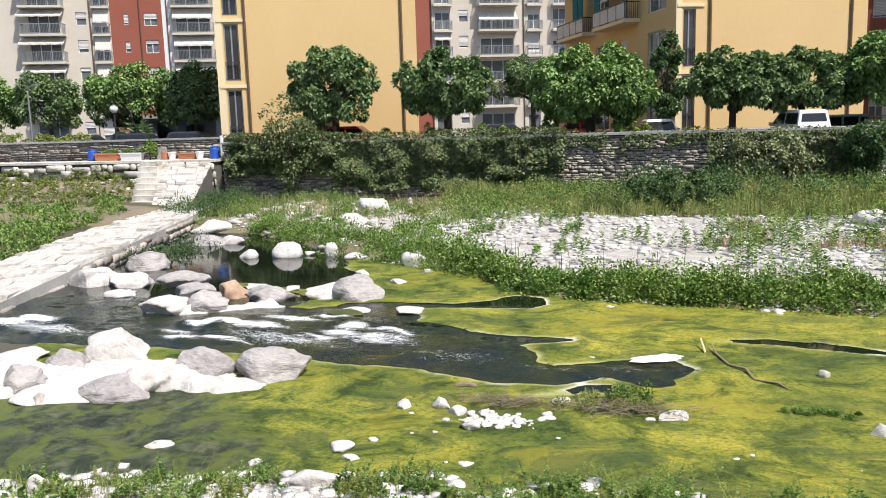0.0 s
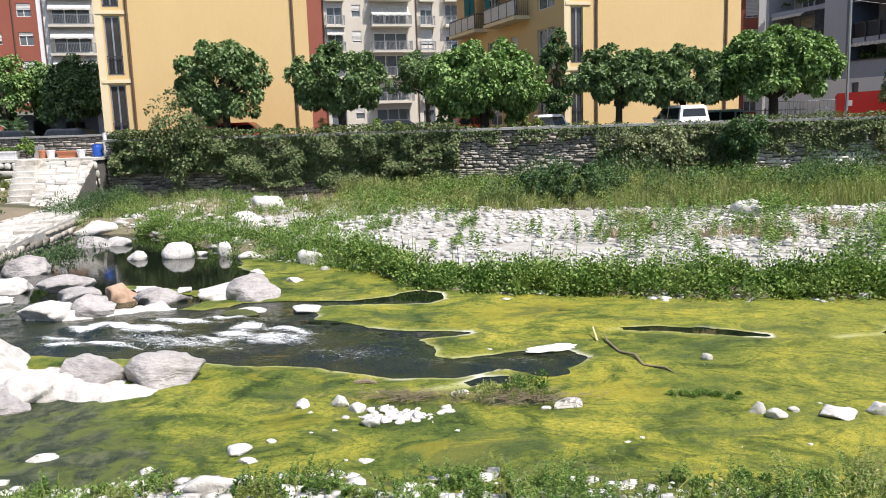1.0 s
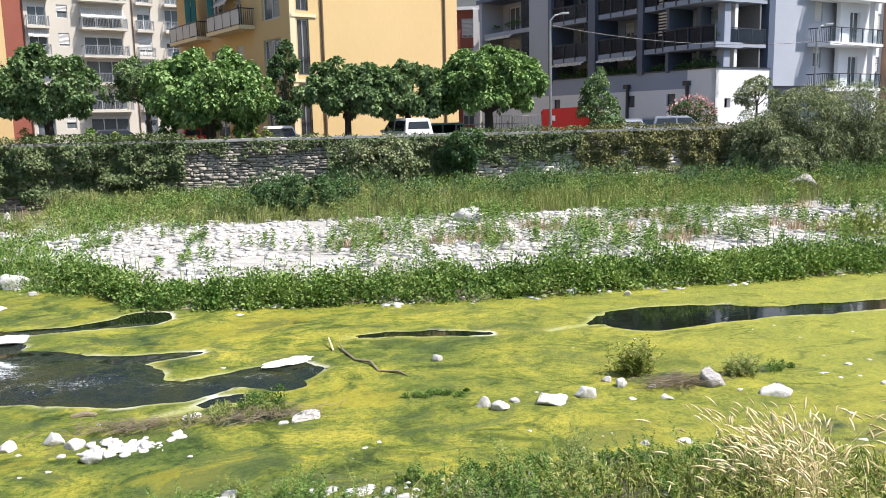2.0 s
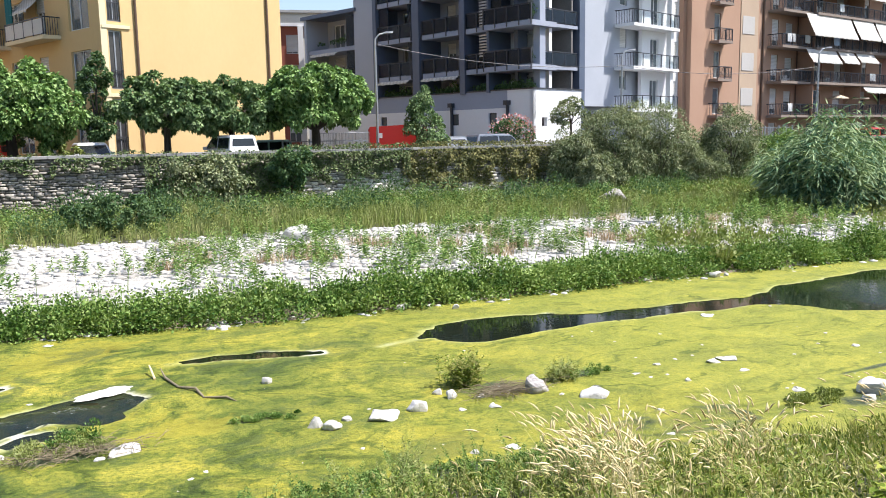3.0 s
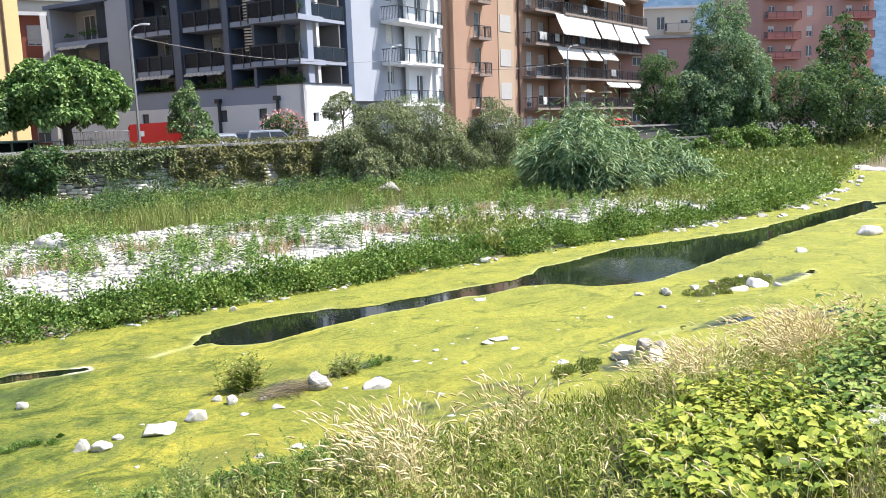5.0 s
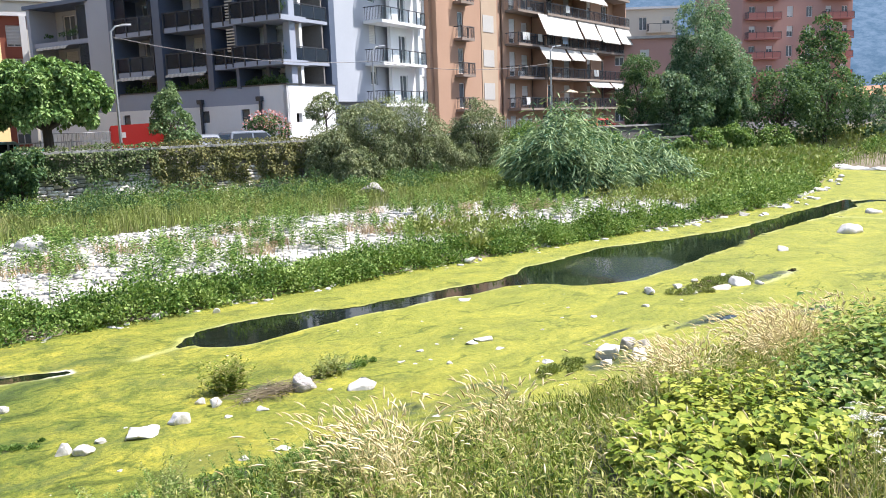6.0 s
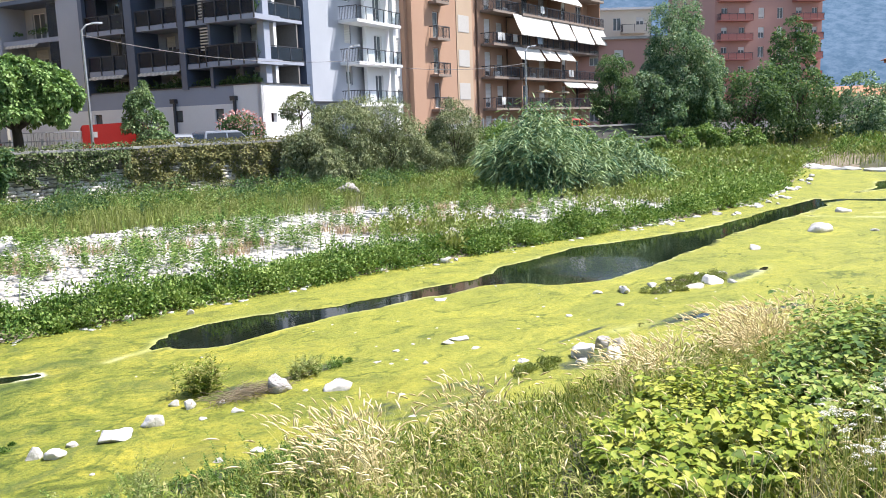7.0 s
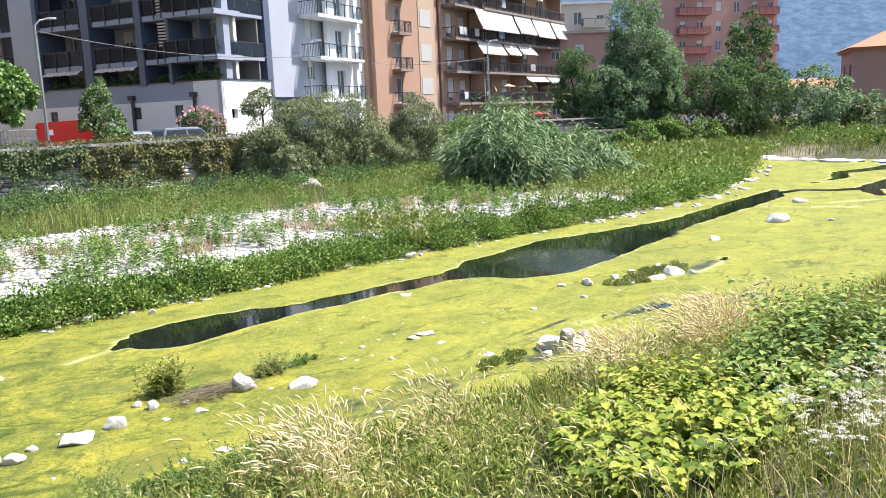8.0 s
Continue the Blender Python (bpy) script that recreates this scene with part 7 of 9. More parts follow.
def tree(name, x, y, z0, rx, ry, zc, rz, mat, label, trunk=0.16, clumps=70, per=240, leaf=0.17, flat=0.35, clump=0.28, lean=0.0, width=0.42, limbs=7, cone=0.0):
    root = new(name)
    root.location = (x, y, z0)
    tagged(root, label, "tree" if name == "tree" else "shrub")
    fork = max(0.3, (zc - z0) - rz * 0.55)
    g = Geo().tube([(0, 0, -0.2), (0.04, 0.02, fork * 0.5), (lean * 0.3, 0, fork)], [trunk * 1.25, trunk, trunk * 0.85], 9)
    part("trunk", g, BARK, root)
    for i in range(limbs):
        a = i * math.tau / limbs + 0.4
        rr = (0.55 + 0.25 * math.sin(i * 2.3))
        tip = (lean + math.cos(a) * rx * rr, math.sin(a) * ry * rr, zc - z0 + rz * (0.15 + 0.35 * math.sin(i * 1.7)))
        mid = (lean * 0.6 + tip[0] * 0.45, tip[1] * 0.45, fork + (tip[2] - fork) * 0.6)
        part("limb", Geo().tube([(lean * 0.3, 0, fork - 0.1), mid, tip], [trunk * 0.55, trunk * 0.35, trunk * 0.12], 6), BARK, root)
    v, q = crown_leaves(lean, 0, zc - z0, rx, ry, rz, clumps, per, leaf, flat, clump, width)
    if cone:
        k = (v[:, 2] - v[:, 2].min()) / np.ptp(v[:, 2])
        v[:, :2] *= (1 + cone * (0.45 - k))[:, None]
    part("crown", np_mesh("crown", v, q), mat, root)
    return root


STREET_Z = 2.6
tree("tree", -16.0, 41.2, STREET_Z, 2.3, 2.2, 6.3, 2.1, LEAF_TREE, "pruned dark green street tree before the yellow block", 0.2, lean=0.05, clumps=95, per=140, leaf=0.235, flat=0.9, clump=0.2)
tree("tree", -9.9, 41.2, STREET_Z, 2.35, 2.2, 6.1, 1.75, LEAF_TREE, "pruned dark green street tree beside the yellow block", 0.2, lean=-0.1, clumps=95, per=140, leaf=0.235, flat=0.9, clump=0.2)
tree("tree", -6.4, 48.0, STREET_Z, 2.0, 2.0, 6.2, 1.5, LEAF_TREE, "green street tree standing farther back", 0.15, clumps=45)
tree("tree", -2.7, 41.4, STREET_Z, 3.0, 2.7, 5.65, 2.1, LEAF_LIME, "broad round street tree with bright green leaves", 0.24, clumps=220, per=110, leaf=0.235, flat=0.8, clump=0.17)
tree("tree", 3.9, 41.2, STREET_Z, 2.6, 2.2, 5.7, 1.5, LEAF_TREE, "flat-topped dark green street tree", 0.17, lean=0.2, clumps=110, per=140, leaf=0.235, flat=0.75, clump=0.21)
tree("tree", 7.0, 41.4, STREET_Z, 2.3, 2.0, 5.55, 1.45, LEAF_TREE, "flat-topped dark green street tree beside a white car", 0.16, clumps=100, per=140, leaf=0.235, flat=0.75, clump=0.21)
tree("tree", 11.2, 41.3, STREET_Z, 3.0, 2.8, 5.75, 2.05, LEAF_LIME, "broad round street tree with bright green leaves", 0.24, clumps=220, per=110, leaf=0.235, flat=0.55, clump=0.17)
tree("tree", 17.6, 42.2, STREET_Z, 1.12, 1.0, 4.7, 2.1, LEAF_TREE, "slim dark conical tree beside a red van", 0.1, clumps=80, per=90, leaf=0.16, flat=0.95, cone=0.7)
# garden trees upstream
for px, py, rx, zc, rz, mat in ((-34.2, 50, 3.1, 6.7, 2.1, LEAF_LIME), (-29.4, 50, 2.4, 6.3, 2.0, LEAF_TREE), (-40.8, 50, 2.3, 6.3, 2.0, LEAF_TREE), (-37.6, 53, 1.9, 6.1, 1.8, LEAF_TREE), (-45.5, 50, 2.5, 6.4, 2.0, LEAF_LIME), (-32.0, 54, 2.2, 6.3, 1.9, LEAF_TREE)):
    tree("tree", px, py, STREET_Z, rx, rx * 0.9, zc, rz, mat, "leafy green garden tree behind the terrace", 0.16, clumps=60, per=100, leaf=0.26, flat=0.7)
# palm
root = tagged(new("palm"), "small fan palm behind the garden wall", "palm")
root.location = (-30.3, 44.5, STREET_Z)
part("trunk", Geo().tube([(0, 0, 0), (0, 0, 1.2)], [0.16, 0.13], 8), BARK, root)
fr = []
for i in range(46):
    a, e = rng.uniform(0, math.tau), rng.uniform(-0.1, 1.1)
    c = np.array([[math.cos(a) * 0.55, math.sin(a) * 0.55, 1.25 + e * 0.6]])
    for k in np.linspace(-0.8, 0.8, 9):
        w = np.array([[math.cos(a + k) * math.cos(e), math.sin(a + k) * math.cos(e), math.sin(e) * 0.9]])
        fr.append(leaf_cards(c, w, [0.75], [0.035], droop=0.25))
v, q, t = merge(fr)
part("fronds", np_mesh("fronds", v, q), LEAF_POPLAR, root)
# the shrub that grows out of the wall's ivy
tree("shrub", -17.15, 37.4, 0.9, 1.55, 0.8, 3.55, 2.2, LEAF_IVY, "tall loose shrub before the overgrown wall", 0.06, clumps=60, per=40, leaf=0.17, flat=1.0, clump=0.27, limbs=9)
tree("shrub", 1.4, 31.9, 0.8, 2.2, 1.2, 1.5, 0.75, LEAF_DARK, "low dark bush in the tall grass beside the gravel", 0.04, clumps=55, per=90, leaf=0.14, flat=1.0)
tree("shrub", 5.0, 37.2, 0.9, 1.8, 0.8, 2.3, 1.2, LEAF_WILLOW, "leafy green shrub against the river wall", 0.05, clumps=40, per=70, leaf=0.17, flat=0.9)
tree("shrub", 8.9, 37.3, 0.9, 1.0, 0.8, 2.8, 1.0, LEAF_DARK, "dark shrub that rises over the river wall", 0.05, clumps=30, per=80, leaf=0.17, flat=0.9)
tree("shrub", 1.0, 45.9, STREET_Z, 0.9, 0.9, 6.2, 2.9, LEAF_DARK, "tall dark climber on the corner of the yellow block", 0.1, clumps=60, per=70, leaf=0.2, flat=1.0)
# willows and shrubs downstream on the far bank
for px, py, rx, zc, rz, mat in ((23.9, 36.6, 1.6, 2.7, 1.8, LEAF_WILLOW), (26.3, 36.2, 2.0, 3.3, 2.4, LEAF_WILLOW), (29.2, 36.4, 2.0, 3.3, 2.3, LEAF_WILLOW), (24.0, 34.6, 1.3, 1.9, 1.1, LEAF_WILLOW), (33.8, 36.0, 1.7, 3.2, 2.1, LEAF_WILLOW), (31.0, 35.4, 1.5, 2.1, 1.2, LEAF_WILLOW), (37.6, 36.2, 1.7, 2.6, 1.6, LEAF_BANK)):
    tree("shrub", px, py, 0.9, rx, rx * 0.8, zc, rz, mat, "loose grey-green willow shrub on the bank", 0.05, clumps=85, per=130, leaf=0.2, flat=0.9, clump=0.26, width=0.15, limbs=9)
tree("shrub", 27.6, 43.0, STREET_Z, 1.2, 1.1, 5.3, 1.1, LEAF_WILLOW, "small pale tree before the white podium", 0.07, clumps=28, per=70, leaf=0.16, flat=0.6)


for px, py, rx, zc, rz in ((48.5, 34.9, 1.5, 1.7, 1.1), (52.5, 34.6, 1.2, 1.6, 0.9), (56.5, 34.9, 1.7, 1.9, 1.2), (60.0, 34.4, 1.6, 1.9, 1.2), (63.5, 33.4, 1.8, 1.9, 1.2), (44.8, 35.0, 1.4, 1.9, 1.3)):
    tree("shrub", px, py, 0.9, rx, rx * 0.8, zc, rz, LEAF_BANK, "rounded green shrub before the low concrete wall", 0.05, clumps=50, per=75, leaf=0.2, flat=0.9, clump=0.3, limbs=5)


# -- giant reed clump --
def reeds(x, y, rx, ry, stools, stems, height, label):
    """Arching canes that spread from several stools; their leaves hang in sprays."""
    a, r = rng.uniform(0, math.tau, stools), rng.uniform(0, 1, stools) ** 0.5
    heart = np.stack([x + rx * r * np.cos(a), y + ry * r * np.sin(a)], 1)
    top = height * (1 - 0.5 * r ** 2) * rng.uniform(0.58, 1.05, stools)
    which = np.repeat(np.arange(stools), stems)
    n = len(which)
    a, d = rng.uniform(0, math.tau, n), rng.uniform(0, 1, n) ** 0.7
    base = heart[which] + np.stack([np.cos(a), np.sin(a)], 1) * 0.5 * d[:, None]
    h = top[which] * (1 - 0.35 * d ** 2) * rng.uniform(0.8, 1.05, n)
    lean = np.stack([np.cos(a) * d, np.sin(a) * d, 0 * a], 1) * (0.5 * h * rng.uniform(0.5, 1.1, n))[:, None]
    b = np.stack([base[:, 0], base[:, 1], ground_z(base[:, 0], base[:, 1])], 1)
    k = 24
    idx = np.repeat(np.arange(n), k)
    t = np.tile(np.linspace(0.15, 1.0, k), n) + rng.uniform(-0.02, 0.02, n * k)
    p = b[idx] + np.stack([0 * t, 0 * t, h[idx] * (t - 0.18 * (d[idx] * t) ** 2)], 1) + lean[idx] * (t ** 2)[:, None]
    side = np.tile(np.arange(k) * math.pi, n) + rng.uniform(0, math.tau, n)[idx] + rng.normal(0, 0.5, n * k)
    way = np.stack([np.cos(side), np.sin(side), rng.uniform(-0.1, 0.6, n * k)], 1) + lean[idx] * 0.5
    ln = rng.uniform(0.3, 0.6, n * k)
    pieces = [leaf_cards(p, way, ln * 0.62, np.full(len(ln), 0.030), droop=0.15), leaf_cards(p + unit(way) * (ln * 0.52)[:, None] - [0, 0, 0.02], way * [1.1, 1.1, 0] + [0, 0, -1.0] * rng.uniform(0.3, 1.4, (n * k, 1)), ln * rng.uniform(0.7, 1.25, n * k), np.full(len(ln), 0.034))]
    root = tagged(new("reed_clump"), label, "reeds")
    v, q, _ = merge(pieces)
    part("leaves", np_mesh("leaves", v, q), LEAF_REED, root)
    v, q, t3 = blades(b, h, lean, np.full(n, 0.03))
    part("cane", np_mesh("cane", v, q, t3), LEAF_REED, root)["kind"] = "stuff"
    return root


reeds(31.1, 26.5, 3.0, 2.6, 34, 24, 5.3, "huge arching clump of grey-green giant reed on the bank")
reeds(35.2, 25.1, 2.7, 2.0, 22, 19, 3.2, "lower clump of grey-green giant reed on the bank")

# -- tall trees downstream --
tree("tree", 60.5, 37.6, 2.0, 3.5, 3.0, 8.0, 5.8, LEAF_POPLAR, "tall silvery poplar beyond the low wall", 0.3, clumps=190, per=120, leaf=0.2, flat=1.0, clump=0.19, cone=0.3)
tree("tree", 62.8, 37.0, 2.0, 2.6, 2.2, 6.2, 4.3, LEAF_POPLAR, "silvery poplar beside the tallest one", 0.22, clumps=110, per=100, leaf=0.2, flat=1.0, clump=0.2, cone=0.35)
tree("tree", 58.6, 38.2, 2.0, 1.9, 2.0, 6.2, 4.2, LEAF_POPLAR, "silvery poplar beside the tallest one", 0.22, clumps=100, per=100, leaf=0.2, flat=1.0, clump=0.2, cone=0.35)
tree("tree", 57.0, 37.8, 2.0, 2.6, 2.4, 5.0, 3.4, LEAF_POPLAR, "lower poplar growth beside the tall tree", 0.15, clumps=60, per=140, leaf=0.22, flat=1.0)
tree("tree", 54.2, 39.2, 2.4, 1.75, 1.7, 5.9, 3.3, LEAF_DARK, "dark dense tree beside the orange block", 0.2, clumps=70, per=170, leaf=0.16, flat=1.0)
for px, py, rx, zc, rz, mat in ((68, 35, 3.4, 4.8, 3.4, LEAF_DARK), (72, 33, 3.4, 5.0, 3.4, LEAF_DARK), (75.3, 35.1, 2.6, 7.6, 4.9, LEAF_DARK), (76, 29, 3.4, 4.0, 2.8, LEAF_POPLAR), (82, 29, 3.2, 2.6, 1.8, LEAF_DARK), (78, 25.5, 2.4, 2.2, 1.6, LEAF_WILLOW), (90, 22, 3.6, 3.2, 2.2, LEAF_TREE), (95, 14, 3.4, 2.0, 1.3, LEAF_POPLAR), (97, 5, 4.0, 2.6, 1.6, LEAF_TREE), (62, 38, 3.0, 4.2, 2.6, LEAF_DARK), (88, 29, 3.2, 2.8, 1.9, LEAF_POPLAR), (104, 24, 4.5, 3.6, 2.4, LEAF_TREE), (110, 12, 4, 2.3, 1.4, LEAF_DARK)):
    tree("tree", px, py, 1.2, rx, rx * 0.9, zc, rz, mat, "leafy tree on the bank downstream", 0.18, clumps=80, per=72, leaf=0.27, flat=1.0, clump=0.26)


# -- near bank --
def bank_points(n, x0, x1, e0, e1, power=1.0):
    x = rng.uniform(x0, x1, n)
    y = near_edge(x) - (e0 + (e1 - e0) * rng.uniform(0, 1, n) ** power)
    keep = y > 0.7
    return x[keep], y[keep]


wind = np.array([-0.5, 0.62, 0.0])
# bushy clumps along the foot of the bank, with bare gravel between them
x, y = bank_points(165, -10, 5.5, -0.15, 2.0)
keep = (fbm(x, y, 1.3, 110) > np.where(x > 0, -0.3, 0.05)) | (rng.uniform(0, 1, len(x)) < 0.15)
x, y = x[keep], y[keep]
reach = rng.uniform(0.10, 0.30, len(x)) * np.where(x < 0, 0.9, 1.1)
idx = np.repeat(np.arange(len(x)), rng.integers(4, 15, len(x)))
a, d = rng.uniform(0, math.tau, len(idx)), rng.uniform(0, 1, len(idx)) ** 0.6
px, py = x[idx] + reach[idx] * d * np.cos(a), y[idx] + reach[idx] * d * np.sin(a)
h = (1.15 * reach[idx] + 0.10) * (1 - 0.45 * d ** 2) * rng.uniform(0.55, 1.35, len(idx)) * np.interp(px, [-2, 0, 2], [0.85, 1.1, 1.45])
green = rng.uniform(0, 1, len(x))[idx] < 0.62
for some, m, what in ((green, LEAF_BANK, "bushy green weeds on the gravel at the foot of the near bank"), (~green, LEAF_GRASS, "bright yellow-green weeds on the gravel at the foot of the near bank")):
    stuff("near_weeds", [sprigs(on_ground(px[some], py[some]), h[some], 56, 0.044, 0.17, 0.3, 0.7)], m, what, "weeds")
x, y = bank_points(130, -9, 5, -0.25, 1.0)
size = rng.uniform(0.08, 0.22, len(x))
v, q = domes(on_ground(x, y), size, size * rng.uniform(0.35, 0.9, len(x)), 90, 0.05, 0.24, 0.85, 0.7)
thing("near_weeds", np_mesh("near_weeds", v, q), LEAF_BANK, "low creeping weeds at the near water's edge", "weeds", kind="stuff")
x, y = bank_points(6500, -8, 6, -0.2, 1.5)
keep = fbm(x, y, 0.9, 108) > 0.08
x, y = x[keep], y[keep]
n = len(x)
stuff("dead_stalks", [blades(on_ground(x, y), rng.uniform(0.02, 0.12, n), rng.normal(0, 0.16, (n, 3)) * [1, 1, 0], np.full(n, 0.009))], TWIG, "tangles of dead brown stalks at the foot of the near bank", "twigs")
x, y = bank_points(800, 1.5, 17, 0.2, 7.0)
size = rng.uniform(0.1, 0.26, len(x)) * np.clip(1 + 0.8 * fbm(x, y, 1.1, 112), 0.3, 1.8)
v, q = domes(on_ground(x, y), size, size * rng.uniform(1.0, 2.0, len(x)), 80, 0.08, 0.16, 0.8, 0.5)
thing("near_weeds", np_mesh("near_weeds", v, q), LEAF_NEAR, "yellow-green weeds on the near bank", "weeds", kind="stuff")
# upright weeds with lance-shaped leaves
x, y = bank_points(1500, 2.6, 12, 1.3, 6.2)
keep = fbm(x, y, 1.2, 107) > -0.2
x, y = x[keep], y[keep]
n = len(x)
h = rng.uniform(0.22, 0.62, n) * np.interp(x, [3, 6, 12], [1.05, 1.0, 0.8])
base = on_ground(x, y)
k = 22
idx = np.repeat(np.arange(n), k)
t = np.tile((np.arange(k) + 1.0) / k, n)
a = rng.uniform(0, math.tau, n * k)
way = np.stack([np.cos(a), np.sin(a), rng.uniform(0.2, 1.2, n * k)], 1) + wind * 0.25
lean = rng.normal(0, 0.07, (n, 3)) * [1, 1, 0] + wind * 0.1
p = base[idx] + np.stack([0 * t, 0 * t, t * h[idx] * 0.95], 1) + lean[idx] * (t ** 1.6)[:, None]
lv = leaf_cards(p, way, rng.uniform(0.07, 0.15, n * k), rng.uniform(0.005, 0.010, n * k), droop=0.3)
stuff("near_weeds", [lv, blades(base, h, lean, np.full(n, 0.01))], LEAF_NEAR, "lush upright weeds with narrow bright green leaves", "weeds")
x, y = bank_points(20000, 1.0, 20, 0.3, 8, 1.0)
keep = rng.uniform(0, 1, len(x)) < np.clip((x - 2.6) / 3, 0.05, 1)
x, y = x[keep], y[keep]
n = len(x)
stuff("near_grass", [blades(on_ground(x, y), rng.uniform(0.14, 0.46, n), rng.normal(0, 0.14, (n, 3)) * [1, 1, 0] + wind * 0.12, rng.uniform(0.008, 0.018, n))], LEAF_NEAR, "lush green grass on the near bank", "grass")
x, y = bank_points(3500, -10, 4, -0.3, 1.5)
keep = fbm(x, y, 0.8, 105) > 0.1
x, y = x[keep], y[keep]
n = len(x)
stuff("near_grass", [blades(on_ground(x, y), rng.uniform(0.08, 0.35, n), rng.normal(0, 0.08, (n, 3)) * [1, 1, 0], np.full(n, 0.008))], LEAF_GRASS, "thin grass at the foot of the near bank", "grass")

# the upper slope below the embankment
x, y = bank_points(6000, -9, 4, 2.0, 8.2)
n = len(x)
stuff("near_grass", [blades(on_ground(x, y), rng.uniform(0.12, 0.4, n), rng.normal(0, 0.1, (n, 3)) * [1, 1, 0], np.full(n, 0.014))], LEAF_NEAR, "rough green grass on the upper near bank", "grass")
x, y = bank_points(150, -9, 3.5, 1.8, 8)
size = rng.uniform(0.1, 0.28, len(x))
v, q = domes(on_ground(x, y), size, size * 1.4, 70, 0.09, 0.22, 0.8, 0.5)
thing("near_weeds", np_mesh("near_weeds", v, q), LEAF_BANK, "green weeds on the upper near bank", "weeds", kind="stuff")


def ears(x, y, h, label, head=0.11, fat=0.011, green=0.0):
    """Dry grass stalks with nodding spindle-shaped ears."""
    n = len(x)
    base = on_ground(x, y)
    lean = wind * rng.uniform(0.05, 0.62, n)[:, None] * h[:, None] + rng.normal(0, 0.19, (n, 3)) * [1, 1, 0]
    stalk = blades(base, h, lean, np.full(n, 0.005))
    tip = base + np.stack([0 * h, 0 * h, h * 0.95], 1) + lean
    d = unit(lean * [1, 1, 0] * 1.6 + np.stack([0 * h, 0 * h, h * 0.75], 1))
    a = unit(np.cross(d, [0, 0, 1.0]))
    b = np.cross(d, a)
    rings, prof = [], (0.25, 1.0, 0.95, 0.6, 0.12)
    hl = head * rng.uniform(0.7, 1.3, n)
    for j, w in enumerate(prof):
        t = j / 4
        c = tip + d * (hl * t)[:, None] - np.array([0, 0, 1.0]) * (hl * 0.3 * t * t)[:, None]
        for k in range(4):
            an = k * math.tau / 4
            rings.append(c + (a * math.cos(an) + b * math.sin(an)) * fat * w)
    v = np.stack(rings, 1).reshape(-1, 3)
    quad = np.array([[j * 4 + k, j * 4 + (k + 1) % 4, (j + 1) * 4 + (k + 1) % 4, (j + 1) * 4 + k] for j in range(4) for k in range(4)])
    q = (quad[None] + (np.arange(n) * 20)[:, None, None]).reshape(-1, 4)
    return stuff("dry_grass", [stalk, (v, q)], STRAW, label, "grass")


# the dry belt runs slantwise down to the water
n = 5200
x = 4.4 + 10.8 * rng.uniform(0, 1, n)
y = near_edge(x) - np.interp(x, [3.3, 4.5, 6, 8, 9.5, 11.5, 15], [2.9, 2.3, 1.65, 1.3, 1.5, 1.2, 0.6]) + rng.normal(0, 0.42, n) * np.interp(x, [3, 5, 9], [1.3, 1.05, 0.9])
keep = (fbm(x, y, 0.9, 113) > 0.04) & (y < near_edge(x) + 0.05) & ~((x > 8.0) & (x < 9.6) & (rng.uniform(0, 1, n) < 0.75))
x, y = x[keep], y[keep]
ears(x, y, rng.uniform(0.3, 0.9, len(x)) * np.interp(x, [6, 9, 13], [1.0, 0.8, 0.95]), "pale dry grass with nodding ears on the near bank", 0.16, 0.0108)
x, y = x[::3], y[::3]
n = len(x)
stuff("dry_grass", [blades(on_ground(x, y), rng.uniform(0.2, 0.6, n), wind * 0.25 + rng.normal(0, 0.1, (n, 3)) * [1, 1, 0], np.full(n, 0.008))], STRAW, "dry straw-coloured blades on the near bank", "grass")
x, y = bank_points(520, 3.0, 13, 2.4, 7.5)
ears(x, y, rng.uniform(0.4, 0.8, len(x)), "scattered dry ears in the green grass", 0.09, 0.008)
x, y = rng.uniform(3.0, 8.5, 420), rng.uniform(0.9, 2.6, 420)
n = len(x)
stuff("dry_grass", [blades(on_ground(x, y), rng.uniform(0.3, 0.9, n), rng.normal(0, 0.22, (n, 3)) * [1, 1, 0], np.full(n, 0.008))], STRAW, "bare dry stalks at the foot of the knotweed", "grass")


